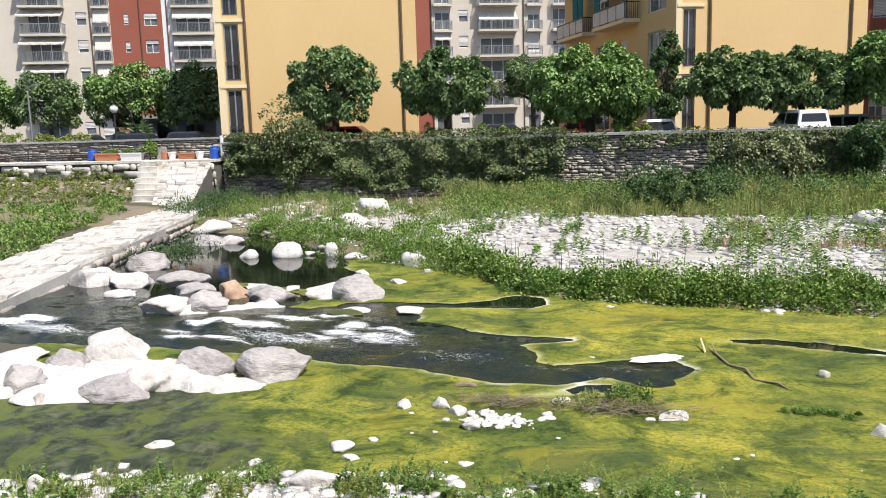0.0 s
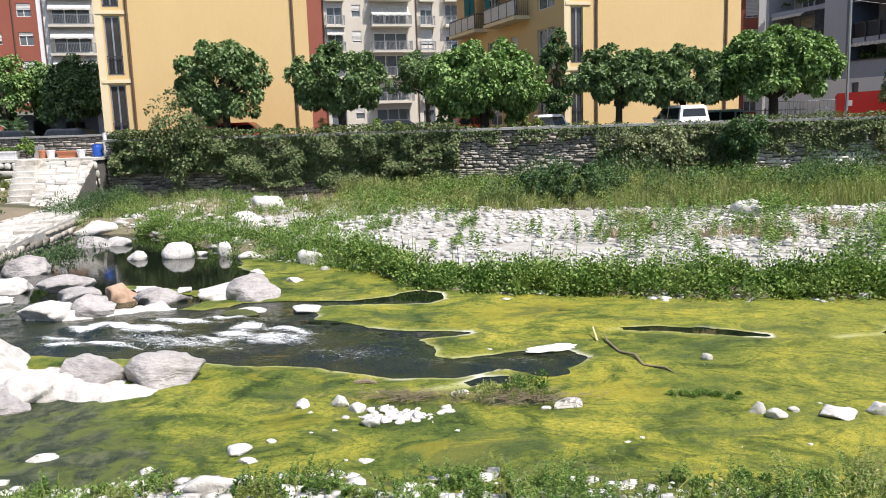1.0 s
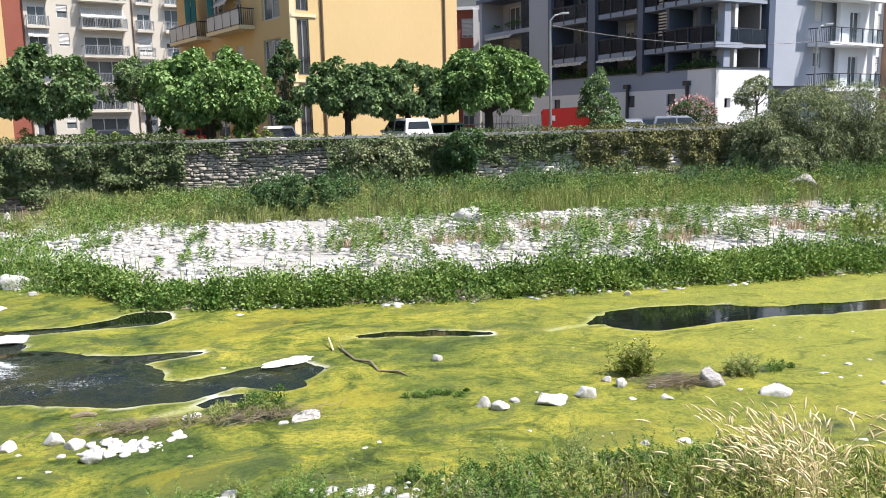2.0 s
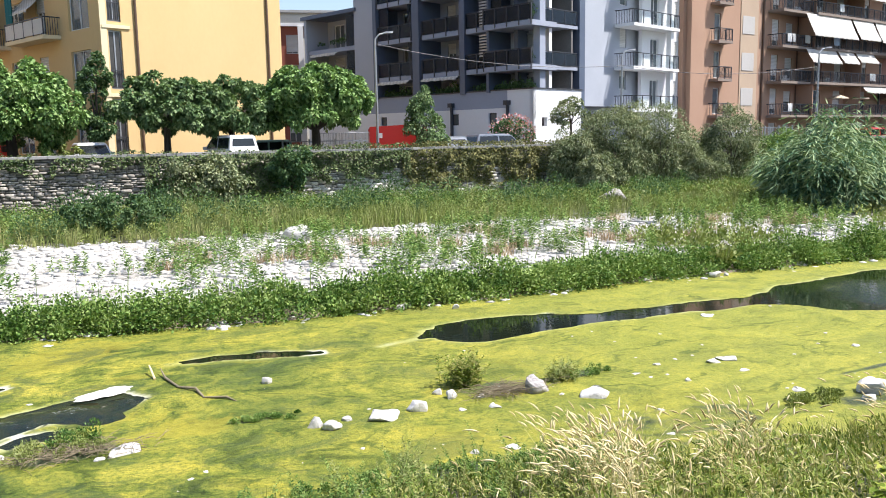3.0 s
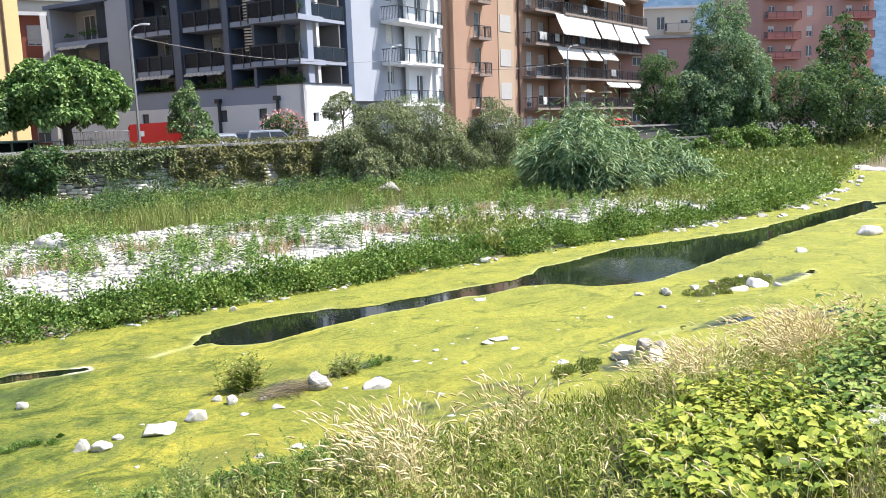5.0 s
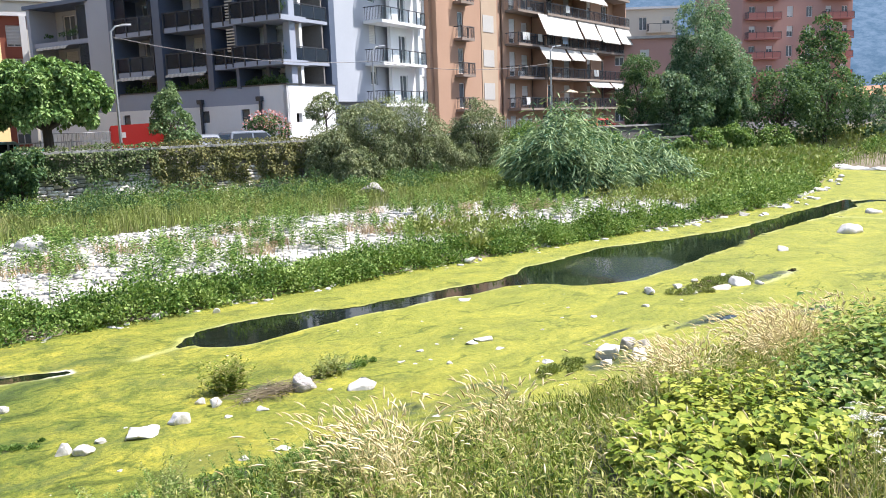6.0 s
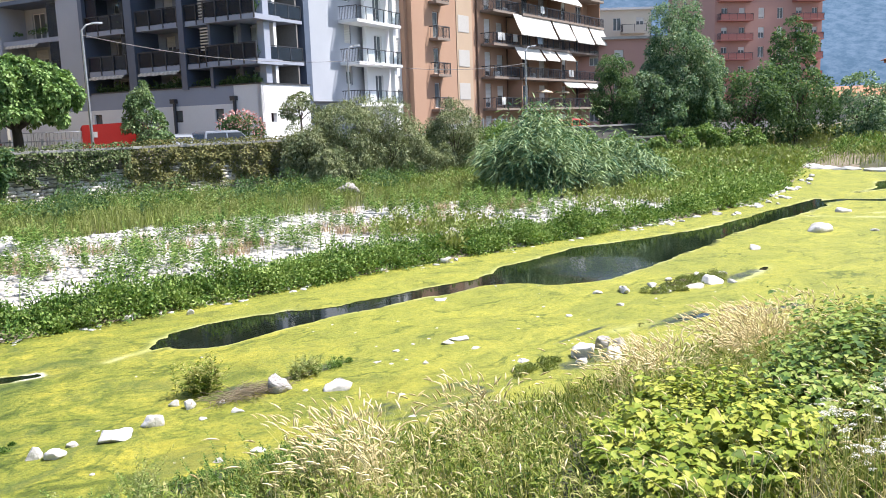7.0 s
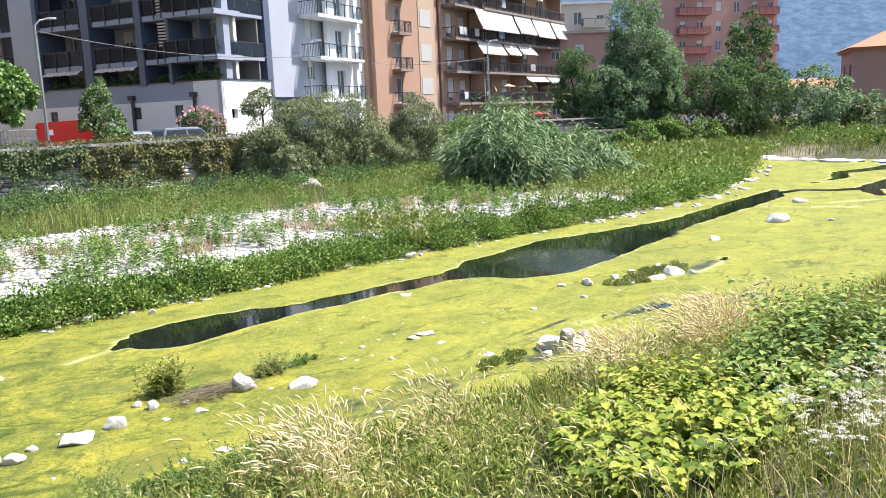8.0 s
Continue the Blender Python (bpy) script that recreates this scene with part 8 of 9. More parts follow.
def knotweed(cx, cy, rx, ry, turn, shoots, height, label, mat=None):
    """Arching canes with two ranks of broad level leaves; the stand is uneven and open at its foot."""
    root = tagged(new("knotweed"), label, "shrub")
    a, r = rng.uniform(0, math.tau, shoots), rng.uniform(0, 1, shoots) ** 0.5
    u, w = rx * r * np.cos(a), ry * r * np.sin(a)
    x, y = cx + u * math.cos(turn) - w * math.sin(turn), cy + u * math.sin(turn) + w * math.cos(turn)
    base = on_ground(x, y)
    h = height * np.clip(0.86 + 0.75 * fbm(x, y, 0.75, 117), 0.4, 1.3) * rng.uniform(0.6, 1.08, shoots) * (1 - 0.3 * r ** 4)
    aim = a + turn + rng.normal(0, 0.9, shoots)
    arch = rng.uniform(0.15, 0.62, shoots) * h
    lean = np.stack([np.cos(aim) * arch, np.sin(aim) * arch, 0 * a], 1) + wind * 0.08
    k = 13
    idx = np.repeat(np.arange(shoots), k)
    t = np.tile(np.linspace(0.34, 1.0, k), shoots) + rng.uniform(-0.02, 0.02, shoots * k)
    p = base[idx] + np.stack([0 * t, 0 * t, h[idx] * (t - 0.22 * t ** 3)], 1) + lean[idx] * (t ** 2)[:, None]
    rank = np.tile(np.where(np.arange(k) % 2 == 0, 1.0, -1.0), shoots) * rng.uniform(0.7, 1.5, shoots * k)
    way = np.stack([np.cos(aim[idx] + rank), np.sin(aim[idx] + rank), rng.uniform(-0.32, 0.14, shoots * k)], 1)
    w = unit(way)
    p = p + w * 0.035
    L = (0.112 * rng.uniform(0.55, 1.15, len(t)) * np.where(t > 0.93, 0.6, 1.0))[:, None]
    s = unit(np.cross(w, rng.normal(size=(len(t), 3)) * 0.22 + [0, 0, 1.0]))
    up = np.cross(s, w)
    # heart-shaped leaves, folded a little along the midrib
    pts = np.stack([p, p + w * L * 0.22 + s * L * 0.42 + up * L * 0.06, p + w * L * 0.62 + s * L * 0.33 + up * L * 0.05, p + w * L - [0, 0, 0.016],
                    p + w * L * 0.62 - s * L * 0.33 + up * L * 0.05, p + w * L * 0.22 - s * L * 0.42 + up * L * 0.06], 1).reshape(-1, 3)
    q = (np.array([[0, 1, 2, 3], [0, 3, 4, 5]])[None] + (np.arange(len(t)) * 6)[:, None, None]).reshape(-1, 4)
    part("leaves", np_mesh("leaves", pts, q), mat or LEAF_BROAD, root)
    v, q, t3 = blades(base, h * 0.8, lean, np.full(shoots, 0.012))
    part("stem", np_mesh("stem", v, q, t3), LEAF_GRASS, root)["kind"] = "stuff"
    return root


knotweed(6.95, 3.8, 1.85, 0.85, 0.5, 520, 0.98, "bright yellow-green broad-leaved knotweed on the near bank")
knotweed(9.6, 3.35, 1.8, 0.8, 0.3, 330, 1.55, "tall green broad-leaved knotweed farther along the near bank", LEAF_SHADE)
# white umbels
n = 46
x = rng.uniform(5.2, 7.9, n)
y = 1.62 + 0.22 * (x - 5.2) + rng.normal(0, 0.22, n)
base = on_ground(x, y)
h = rng.uniform(0.5, 0.95, n)
k = 6
head = np.repeat(np.arange(n), k)
tops = base[head] + np.stack([rng.normal(0, 0.06, n * k), rng.normal(0, 0.06, n * k), h[head] + rng.uniform(-0.09, 0.03, n * k)], 1)
f = 22
idx = np.repeat(np.arange(n * k), f)
a, r = rng.uniform(0, math.tau, len(idx)), rng.uniform(0, 1, len(idx)) ** 0.5 * 0.024
p = tops[idx] + np.stack([r * np.cos(a), r * np.sin(a), 0.012 * np.cos(r * 60)], 1)
root = tagged(new("wildflowers"), "white umbel wildflowers on the near bank", "flowers")
part("blossoms", np_mesh("blossoms", *leaf_cards(p, rng.normal(size=(len(idx), 3)) * [1, 1, 0.5], np.full(len(idx), 0.011), np.full(len(idx), 0.005))), PETAL, root)
v, q, t = merge([blades(base, h, rng.normal(0, 0.02, (n, 3)) * [1, 1, 0], np.full(n, 0.007)), blades(base[head] + np.stack([0 * h[head], 0 * h[head], h[head] * 0.6], 1), tops[:, 2] - base[head][:, 2] - h[head] * 0.6, (tops - base[head]) * [1, 1, 0], np.full(n * k, 0.004))])
part("stem", np_mesh("stem", v, q, t), LEAF_GRASS, root)["kind"] = "stuff"

# ---- things on the street, the terrace and the water ----
PAINT_WHITE = surface("white_car_paint", (0.80, 0.80, 0.80), (0.84, 0.84, 0.84), 0.5, 20, 0.25, 0.0)
PAINT_RED = surface("red_car_paint", (0.50, 0.03, 0.025), (0.55, 0.04, 0.03), 0.5, 20, 0.3, 0.0)
PAINT_DARK = surface("dark_car_paint", (0.03, 0.033, 0.04), (0.04, 0.043, 0.05), 0.5, 20, 0.25, 0.0)
PAINT_GREEN = surface("pale_green_car_paint", (0.20, 0.36, 0.29), (0.24, 0.40, 0.33), 0.5, 20, 0.3, 0.0)
PAINT_SILVER = surface("silver_car_paint", (0.20, 0.22, 0.25), (0.23, 0.25, 0.28), 0.5, 20, 0.3, 0.0, metal=0.4)
RUBBER = surface("tyre_rubber", (0.02, 0.02, 0.02), (0.03, 0.03, 0.03), 2, 20, 0.9, 0.2, 0.003)
CAR_GLASS = surface("car_glass", (0.015, 0.018, 0.02), (0.025, 0.03, 0.032), 1, 20, 0.05, 0.0)
LAMP_CLEAR = surface("car_lamp", (0.6, 0.6, 0.58), (0.66, 0.66, 0.64), 2, 20, 0.2, 0.0)
LAMP_RED = surface("tail_lamp", (0.35, 0.02, 0.02), (0.4, 0.03, 0.03), 2, 20, 0.25, 0.0)
PLASTIC_BLUE = surface("blue_plastic", (0.015, 0.08, 0.42), (0.02, 0.10, 0.48), 2, 20, 0.5, 0.1, 0.003)
TERRACOTTA = surface("terracotta", (0.46, 0.17, 0.08), (0.56, 0.23, 0.12), 2, 20, 0.8, 0.2, 0.005)
LAMP_GLOBE = surface("milky_globe", (0.74, 0.74, 0.72), (0.78, 0.78, 0.76), 2, 20, 0.3, 0.0)
DRIFTWOOD = surface("driftwood", (0.14, 0.112, 0.070), (0.31, 0.255, 0.165), 4, 30, 0.95, 0.5, 0.01)
SCUM = surface("white_scum", (0.62, 0.60, 0.50), (0.74, 0.72, 0.64), 3, 18, 0.9, 0.5, 0.02)


def loft(sections):
    """A closed body through sections of equal length."""
    g, n = Geo(), len(sections[0])
    v = [p for s in sections for p in s]
    f = [(i * n + k, i * n + (k + 1) % n, (i + 1) * n + (k + 1) % n, (i + 1) * n + k) for i in range(len(sections) - 1) for k in range(n)]
    return g.add(v, f + [tuple(reversed(range(n))), tuple(range((len(sections) - 1) * n, len(sections) * n))])


def car(name, x, y, heading, paint, label, length=3.9, width=1.62, height=1.45, estate=0.25, nose=0.26):
    """A car: x along its length, nose at +x."""
    root = new(name)
    root.matrix_world = pose(x, y, 2.6, 0, 0, heading)
    tagged(root, label, "car")
    L, W2 = length / 2, width / 2
    belt = height * 0.60

    def section(px, lo, hi, w):
        return [(px, -w, lo), (px, w, lo), (px, w * 1.02, hi * 0.6 + lo * 0.4), (px, w * 0.96, hi), (px, -w * 0.96, hi), (px, -w * 1.02, hi * 0.6 + lo * 0.4)]

    body = loft([section(-L, 0.35, belt * 0.86, W2 * 0.86), section(-L + 0.12, 0.26, belt * 0.98, W2 * 0.97), section(-L * 0.4, 0.2, belt, W2), section(L * 0.35, 0.2, belt * 0.99, W2),
                 section(L - 0.45, 0.22, belt * 0.88, W2 * 0.95), section(L - 0.06, 0.28, belt * 0.74, W2 * 0.86), section(L, 0.36, belt * 0.62, W2 * 0.78)])
    part("body", body, paint, root)
    rear, front = -L + 0.16, L * (1 - nose * 2)
    roof_r, roof_f = -L + 0.16 + estate, front - 0.72

    def ring(z, a, b, w):
        return [(a, -w, z), (b, -w, z), (b, w, z), (a, w, z)]

    cabin = loft([ring(belt - 0.02, rear, front, W2 * 0.95), ring(height - 0.07, roof_r, roof_f, W2 * 0.80), ring(height, roof_r + 0.12, roof_f - 0.14, W2 * 0.70)])
    part("cabin", cabin, paint, root)
    z0, z1 = belt + 0.06, height - 0.13

    def at(z, a, b):
        t = (z - belt) / (height - 0.07 - belt)
        return a + (b - a) * t

    def glass(quad, nm):
        g = Geo()
        c = Vector((0, 0, (z0 + z1) / 2))
        q = [Vector(p) for p in quad]
        n = (q[1] - q[0]).cross(q[3] - q[0]).normalized()
        if n.dot(sum(q, Vector()) / 4 - c) < 0:
            n = -n
        g.add([p + n * 0.006 for p in q] + [p - n * 0.02 for p in q], [(0, 1, 2, 3), (7, 6, 5, 4), (0, 4, 5, 1), (1, 5, 6, 2), (2, 6, 7, 3), (3, 7, 4, 0)])
        part(nm, g, CAR_GLASS, root)

    w0, w1 = at(z0, W2 * 0.95, W2 * 0.80), at(z1, W2 * 0.95, W2 * 0.80)
    f0, f1, r0, r1 = at(z0, front, roof_f), at(z1, front, roof_f), at(z0, rear, roof_r), at(z1, rear, roof_r)
    glass([(f0, -w0 + 0.08, z0), (f0, w0 - 0.08, z0), (f1, w1 - 0.07, z1), (f1, -w1 + 0.07, z1)], "windscreen")
    zr, zt = z0 + 0.1, z1 - 0.04
    ra, rb = at(zr, rear, roof_r), at(zt, rear, roof_r)
    glass([(ra, -w0 + 0.15, zr), (ra, w0 - 0.15, zr), (rb, w1 - 0.12, zt), (rb, -w1 + 0.12, zt)], "rear_window")
    mid = (f0 + r0) / 2
    for s in (-1, 1):
        for a0, b0, a1, b1 in ((r0 + 0.14, mid - 0.05, r1 + 0.12, mid - 0.05), (mid + 0.05, f0 - 0.14, mid + 0.05, f1 - 0.05)):
            glass([(a0, s * w0, z0), (b0, s * w0, z0), (b1, s * w1, z1), (a1, s * w1, z1)], "side_window")
        part("headlight", Geo().box(L - 0.2, s * W2 * 0.62 - 0.14, belt * 0.56, L - 0.02, s * W2 * 0.62 + 0.14, belt * 0.72), LAMP_CLEAR, root)
        part("tail_light", Geo().box(-L - 0.01, s * W2 * 0.72 - 0.08, belt * 0.6, -L + 0.1, s * W2 * 0.72 + 0.08, belt * 0.86), LAMP_RED, root)
        part("mirror", Geo().box(front - 0.25, s * W2 * 1.02 - 0.07, belt, front - 0.1, s * W2 * 1.02 + 0.07, belt + 0.15), paint, root)
        for px in (-L + 0.68, L - 0.72):
            wheel = part("wheel", Geo().tube([(px, s * (W2 - 0.18), 0.3), (px, s * (W2 + 0.0), 0.3)], [0.3, 0.3], 18), RUBBER, root)
            part("rim", Geo().tube([(px, s * (W2 - 0.05), 0.3), (px, s * (W2 + 0.012), 0.3)], [0.19, 0.18], 14), METAL_GREY, wheel)
    part("number_plate", Geo().box(-L - 0.02, -0.24, belt * 0.62, -L + 0.02, 0.24, belt * 0.75), FRAME_WHITE, root)
    return root


car("car", 0.6, 43.0, -82, PAINT_WHITE, "small white hatchback parked nose to the river wall", 3.7, 1.6, 1.48, nose=0.2)
car("car", 6.75, 40.95, 107, PAINT_WHITE, "boxy white hatchback parked with its tail to the river", 3.5, 1.58, 1.72, estate=0.1, nose=0.18)
car("car", -15.3, 42.6, 4, PAINT_RED, "red car parked before the yellow block", 4.0, 1.66, 1.58)
car("car", 22.9, 43.4, 4, PAINT_SILVER, "silver grey estate car parked by the podium", 4.4, 1.75, 1.55, estate=0.2)
car("car", 19.3, 43.6, 100, PAINT_SILVER, "silver blue small car beside the dark tree", 3.7, 1.6, 1.45)
for cx, paint, what in ((-33.2, PAINT_DARK, "dark estate car parked behind the garden wall"), (-29.4, PAINT_DARK, "dark car parked behind the garden wall"), (-25.6, PAINT_DARK, "dark blue car parked beside the yellow block")):
    car("car", cx, 44.0, 6, paint, what, 4.2, 1.7, 1.55)
car("car", -9.4, 58.0, 14, PAINT_DARK, "dark car parked in the side street", 4.0)
car("car", -4.5, 60.0, 30, PAINT_RED, "red car parked in the side street", 4.0)
car("car", 43.4, 45.5, 10, PAINT_WHITE, "white car parked before the orange block", 4.0)

car("car", 54.6, 43.6, 8, PAINT_RED, "red car parked before the orange block", 4.0, 1.66, 1.5)


def railing(x0, x1, y, top, gap, label):
    """Steel railing: posts, two rails and thin bars."""
    fence = tagged(new("fence"), label, "fence")
    h = top - 2.6
    for i, px in enumerate(np.arange(x0, x1 + 0.01, gap)):
        thick = 0.04 if i % 6 == 0 else 0.014
        name = "post" if i % 6 == 0 else "bar"
        part(name, shared(("railing", name, round(h, 2)), lambda: Geo().box(-thick, -thick, 0, thick, thick, h if thick > 0.03 else h - 0.1).mesh(name)), METAL_GREY, fence, at=pose(float(px), y, 2.6))
    for z in (2.75, top - 0.12):
        part("rail", Geo().box(x0, y - 0.02, z - 0.025, x1, y + 0.02, z + 0.025), METAL_GREY, fence)


railing(40.0, 43.6, 41.0, 4.35, 0.2, "grey galvanised railing along the street before the orange block")
railing(9.9, 14.6, 43.2, 4.05, 0.24, "thin grey steel railing behind the street trees")
car("car", 8.9, 44.2, 168, PAINT_GREEN, "pale green car parked behind the street trees", 4.0)

# red van with a box body
root = new("van")
root.matrix_world = pose(17.1, 45.3, 2.6, 0, 0, -20) @ Matrix.Diagonal((0.95, 0.95, 0.95, 1))
tagged(root, "red box van parked behind the ivy wall", "van")
part("box", loft([[(-1.7, -0.95, 0.5), (-1.7, 0.95, 0.5), (-1.7, 0.95, 2.0), (-1.7, -0.95, 2.0)], [(-1.65, -1.0, 0.45), (-1.65, 1.0, 0.45), (-1.6, 1.0, 2.18), (-1.6, -1.0, 2.18)],
                  [(1.3, -1.0, 0.45), (1.3, 1.0, 0.45), (1.3, 1.0, 2.3), (1.3, -1.0, 2.3)]]), PAINT_RED, root)
part("cab", loft([[(1.3, -0.95, 0.4), (1.3, 0.95, 0.4), (1.3, 0.9, 2.1), (1.3, -0.9, 2.1)], [(2.0, -0.95, 0.4), (2.0, 0.95, 0.4), (1.75, 0.85, 2.1), (1.75, -0.85, 2.1)], [(2.6, -0.9, 0.4), (2.6, 0.9, 0.4), (2.5, 0.85, 1.1), (2.5, -0.85, 1.1)]]), PAINT_RED, root)
part("sign", Geo().box(-1.2, -1.012, 1.5, -0.85, -1.002, 1.8), AWNING, root, "small pale square sign")
for s in (-1, 1):
    for px in (-1.1, 1.9):
        wheel = part("wheel", Geo().tube([(px, s * 0.75, 0.33), (px, s * 0.97, 0.33)], [0.33, 0.33], 18), RUBBER, root)
        part("rim", Geo().tube([(px, s * 0.9, 0.33), (px, s * 0.985, 0.33)], [0.2, 0.19], 14), METAL_GREY, wheel)


def street_lamp(x, y, top, reach, label):
    root = new("street_lamp")
    root.location = (x, y, 2.6)
    tagged(root, label, "street lamp", "street lamps")
    h = top - 2.6
    part("pole", Geo().tube([(0, 0, 0), (0, 0, h * 0.6), (0, 0, h - 0.35), (reach * 0.25, -0.0, h - 0.08), (reach * 0.6, 0, h)], [0.085, 0.065, 0.05, 0.045, 0.04], 8), METAL_GREY, root)
    part("head", loft([[(reach * 0.5, -0.09, h - 0.03), (reach * 0.5, 0.09, h - 0.03), (reach * 0.5, 0.09, h + 0.05), (reach * 0.5, -0.09, h + 0.05)],
                       [(reach, -0.13, h + 0.0), (reach, 0.13, h + 0.0), (reach, 0.11, h + 0.09), (reach, -0.11, h + 0.09)]]), METAL_GREY, root)
    return root


street_lamp(14.9, 42.3, 9.6, 1.0, "grey steel street lamp before the grey block")
street_lamp(29.7, 40.8, 8.9, 0.9, "dark steel street lamp before the pale tower")
street_lamp(45.3, 40.6, 9.4, 1.0, "grey steel street lamp before the orange block")
street_lamp(-39.0, 46.0, 7.4, 0.9, "grey steel street lamp beside the garden trees")
root = tagged(new("globe_lamp"), "white globe lamp on a thin post behind the terrace", "street lamp")
root.location = (-30.6, 43.0, 2.6)
part("post", Geo().tube([(0, 0, 0), (0, 0, 2.8)], [0.06, 0.045], 8), METAL_DARK, root)
v, f = ICO[3]
part("globe", np_mesh("globe", v * 0.24 + [0, 0, 3.0], tris=f, smooth=True), LAMP_GLOBE, root)
part("cap", Geo().tube([(0, 0, 3.14), (0, 0, 3.27)], [0.2, 0.06], 12), METAL_DARK, root)


def cable(a, b, sag, label):
    a, b = Vector(a), Vector(b)
    pts = [a.lerp(b, i / 16) - Vector((0, 0, sag * 4 * (i / 16) * (1 - i / 16))) for i in range(17)]
    thing("cable", Geo().tube(pts, [0.016] * 17, 5), METAL_DARK, label, "cable")


cable((14.9, 42.2, 9.0), (29.7, 40.7, 8.0), 0.5, "thin black overhead cable between the street lamps")
cable((29.7, 40.7, 8.0), (45.3, 40.5, 8.2), 0.5, "thin black overhead cable between the street lamps")

# terrace: barrels, planters, pots
def barrel(x, y, z, label):
    root = tagged(new("barrel"), label, "barrel", "barrels on the terrace")
    root.location = (x, y, z)
    part("body", Geo().tube([(0, 0, 0), (0, 0, 0.08), (0, 0, 0.3), (0, 0, 0.5), (0, 0, 0.58)], [0.2, 0.235, 0.25, 0.235, 0.2], 14), PLASTIC_BLUE, root)
    part("lid", Geo().tube([(0, 0, 0.58), (0, 0, 0.63)], [0.215, 0.215], 14), PLASTIC_BLUE, root)


barrel(-28.8, 38.3, 2.74, "blue plastic barrel on the garden terrace")
barrel(-21.5, 38.2, 2.74, "blue plastic barrel at the terrace's corner")


def planter(x0, x1, y, z, h, mat, label, plants=True):
    root = tagged(new("planter"), label, "planter")
    root.location = (x0, y, z)
    w = x1 - x0
    part("box", loft([[(0.05, -0.15, 0), (w - 0.05, -0.15, 0), (w - 0.05, 0.15, 0), (0.05, 0.15, 0)], [(0, -0.2, h), (w, -0.2, h), (w, 0.2, h), (0, 0.2, h)]]), mat, root)
    part("rim", Geo().box(-0.03, -0.23, h - 0.02, w + 0.03, 0.23, h + 0.04), mat, root)
    part("soil", Geo().box(0.03, -0.17, h + 0.041, w - 0.03, 0.17, h + 0.05), EARTH, root)
    if plants:
        n = int(w * 9)
        c = np.stack([rng.uniform(0.1, w - 0.1, n), rng.uniform(-0.1, 0.1, n), np.full(n, h)], 1)
        s = rng.uniform(0.08, 0.16, n)
        part("plant", np_mesh("plant", *domes(c, s, s * 1.6, 35, 0.1, 0.3)), LEAF_BANK, root)


planter(-28.5, -27.1, 38.2, 2.74, 0.36, TERRACOTTA, "long terracotta planter on the terrace")
planter(-26.95, -25.7, 38.2, 2.74, 0.36, PLASTER_WHITE, "long white planter on the terrace")
planter(-23.6, -22.6, 38.3, 2.74, 0.3, TERRACOTTA, "terracotta planter beside the blue barrel", False)
for px, mat, what in ((-24.3, TERRACOTTA, "round terracotta pot on the terrace"), (-22.3, PLASTER_WHITE, "white plastic bucket on the terrace"), (-23.9, PLASTER_WHITE, "pale round pot on the terrace")):
    root = tagged(new("pot"), what, "pot", "pots on the terrace")
    root.location = (px, 38.1, 2.74)
    part("body", Geo().tube([(0, 0, 0), (0, 0, 0.34)], [0.15, 0.21], 14), mat, root)
    part("rim", Geo().tube([(0, 0, 0.34), (0, 0, 0.40)], [0.225, 0.225], 14), mat, root)
for px in (-24.9, -24.6):
    thing("stone_slab", Geo().prism([(-0.12, -0.05), (0.12, -0.05), (0.11, 0.05), (-0.11, 0.06)], 0, 0.62), CONCRETE, "grey stone slab leaning on the terrace wall", "slab", "slabs on the terrace", at=pose(px, 38.5, 2.74, 4, 3, 0))
thing("post", Geo().tube([(0, 0, 0), (0, 0, 1.2)], [0.09, 0.09], 8), PLASTER_WHITE, "white post at the end of the garden wall", "post", at=pose(-21.4, 38.8, 2.7))
rail = tagged(new("railing"), "grey pipe railing along the garden terrace", "railing")
for z in (3.0, 3.35):
    part("rail", Geo().tube([(-45, 39.4, z), (-25.4, 39.4, z + 0.05)], [0.03, 0.03], 6), METAL_DARK, rail)
for px in np.arange(-45, -25, 2.8):
    part("post", Geo().tube([(px, 39.4, 2.7), (px, 39.4, 3.42)], [0.03, 0.03], 6), METAL_DARK, rail)
tree("shrub", -25.35, 38.3, 2.74, 0.42, 0.35, 3.35, 0.6, LEAF_BANK, "small green bush on the terrace", 0.03, clumps=14, per=60, leaf=0.13, flat=0.9)
# terrace hedge with pots at the far end
for px in np.arange(-41, -31.5, 1.05):
    tree("shrub", px, 41.2 + 0.2 * math.sin(px * 3), 2.6, 0.75, 0.5, 3.55, 0.75, LEAF_GRASS, "low yellow-green hedge bush behind the garden wall", 0.04, clumps=20, per=60, leaf=0.15, flat=0.9, limbs=4)

# kiosk under the garden trees
root = building("kiosk", -38.6, 56.0, 20, "small grey flat-roofed kiosk under the trees")
tagged(root, category="kiosk")
part("wall", wall_mesh("wall", 6.5, 0, 2.6, [(2.0, 0.1, 3.2, 2.2), (4.2, 0.9, 5.6, 2.0)]), PLASTER_GREY, root)
part("roof", Geo().box(-0.5, -0.6, 2.6, 7, 4, 2.85), CONCRETE, root)
part("wall", Geo().box(0, 3.6, 0, 6.5, 3.9, 2.6).box(0, 0.3, 0, 0.3, 3.6, 2.6).box(6.2, 0.3, 0, 6.5, 3.6, 2.6), PLASTER_GREY, root)

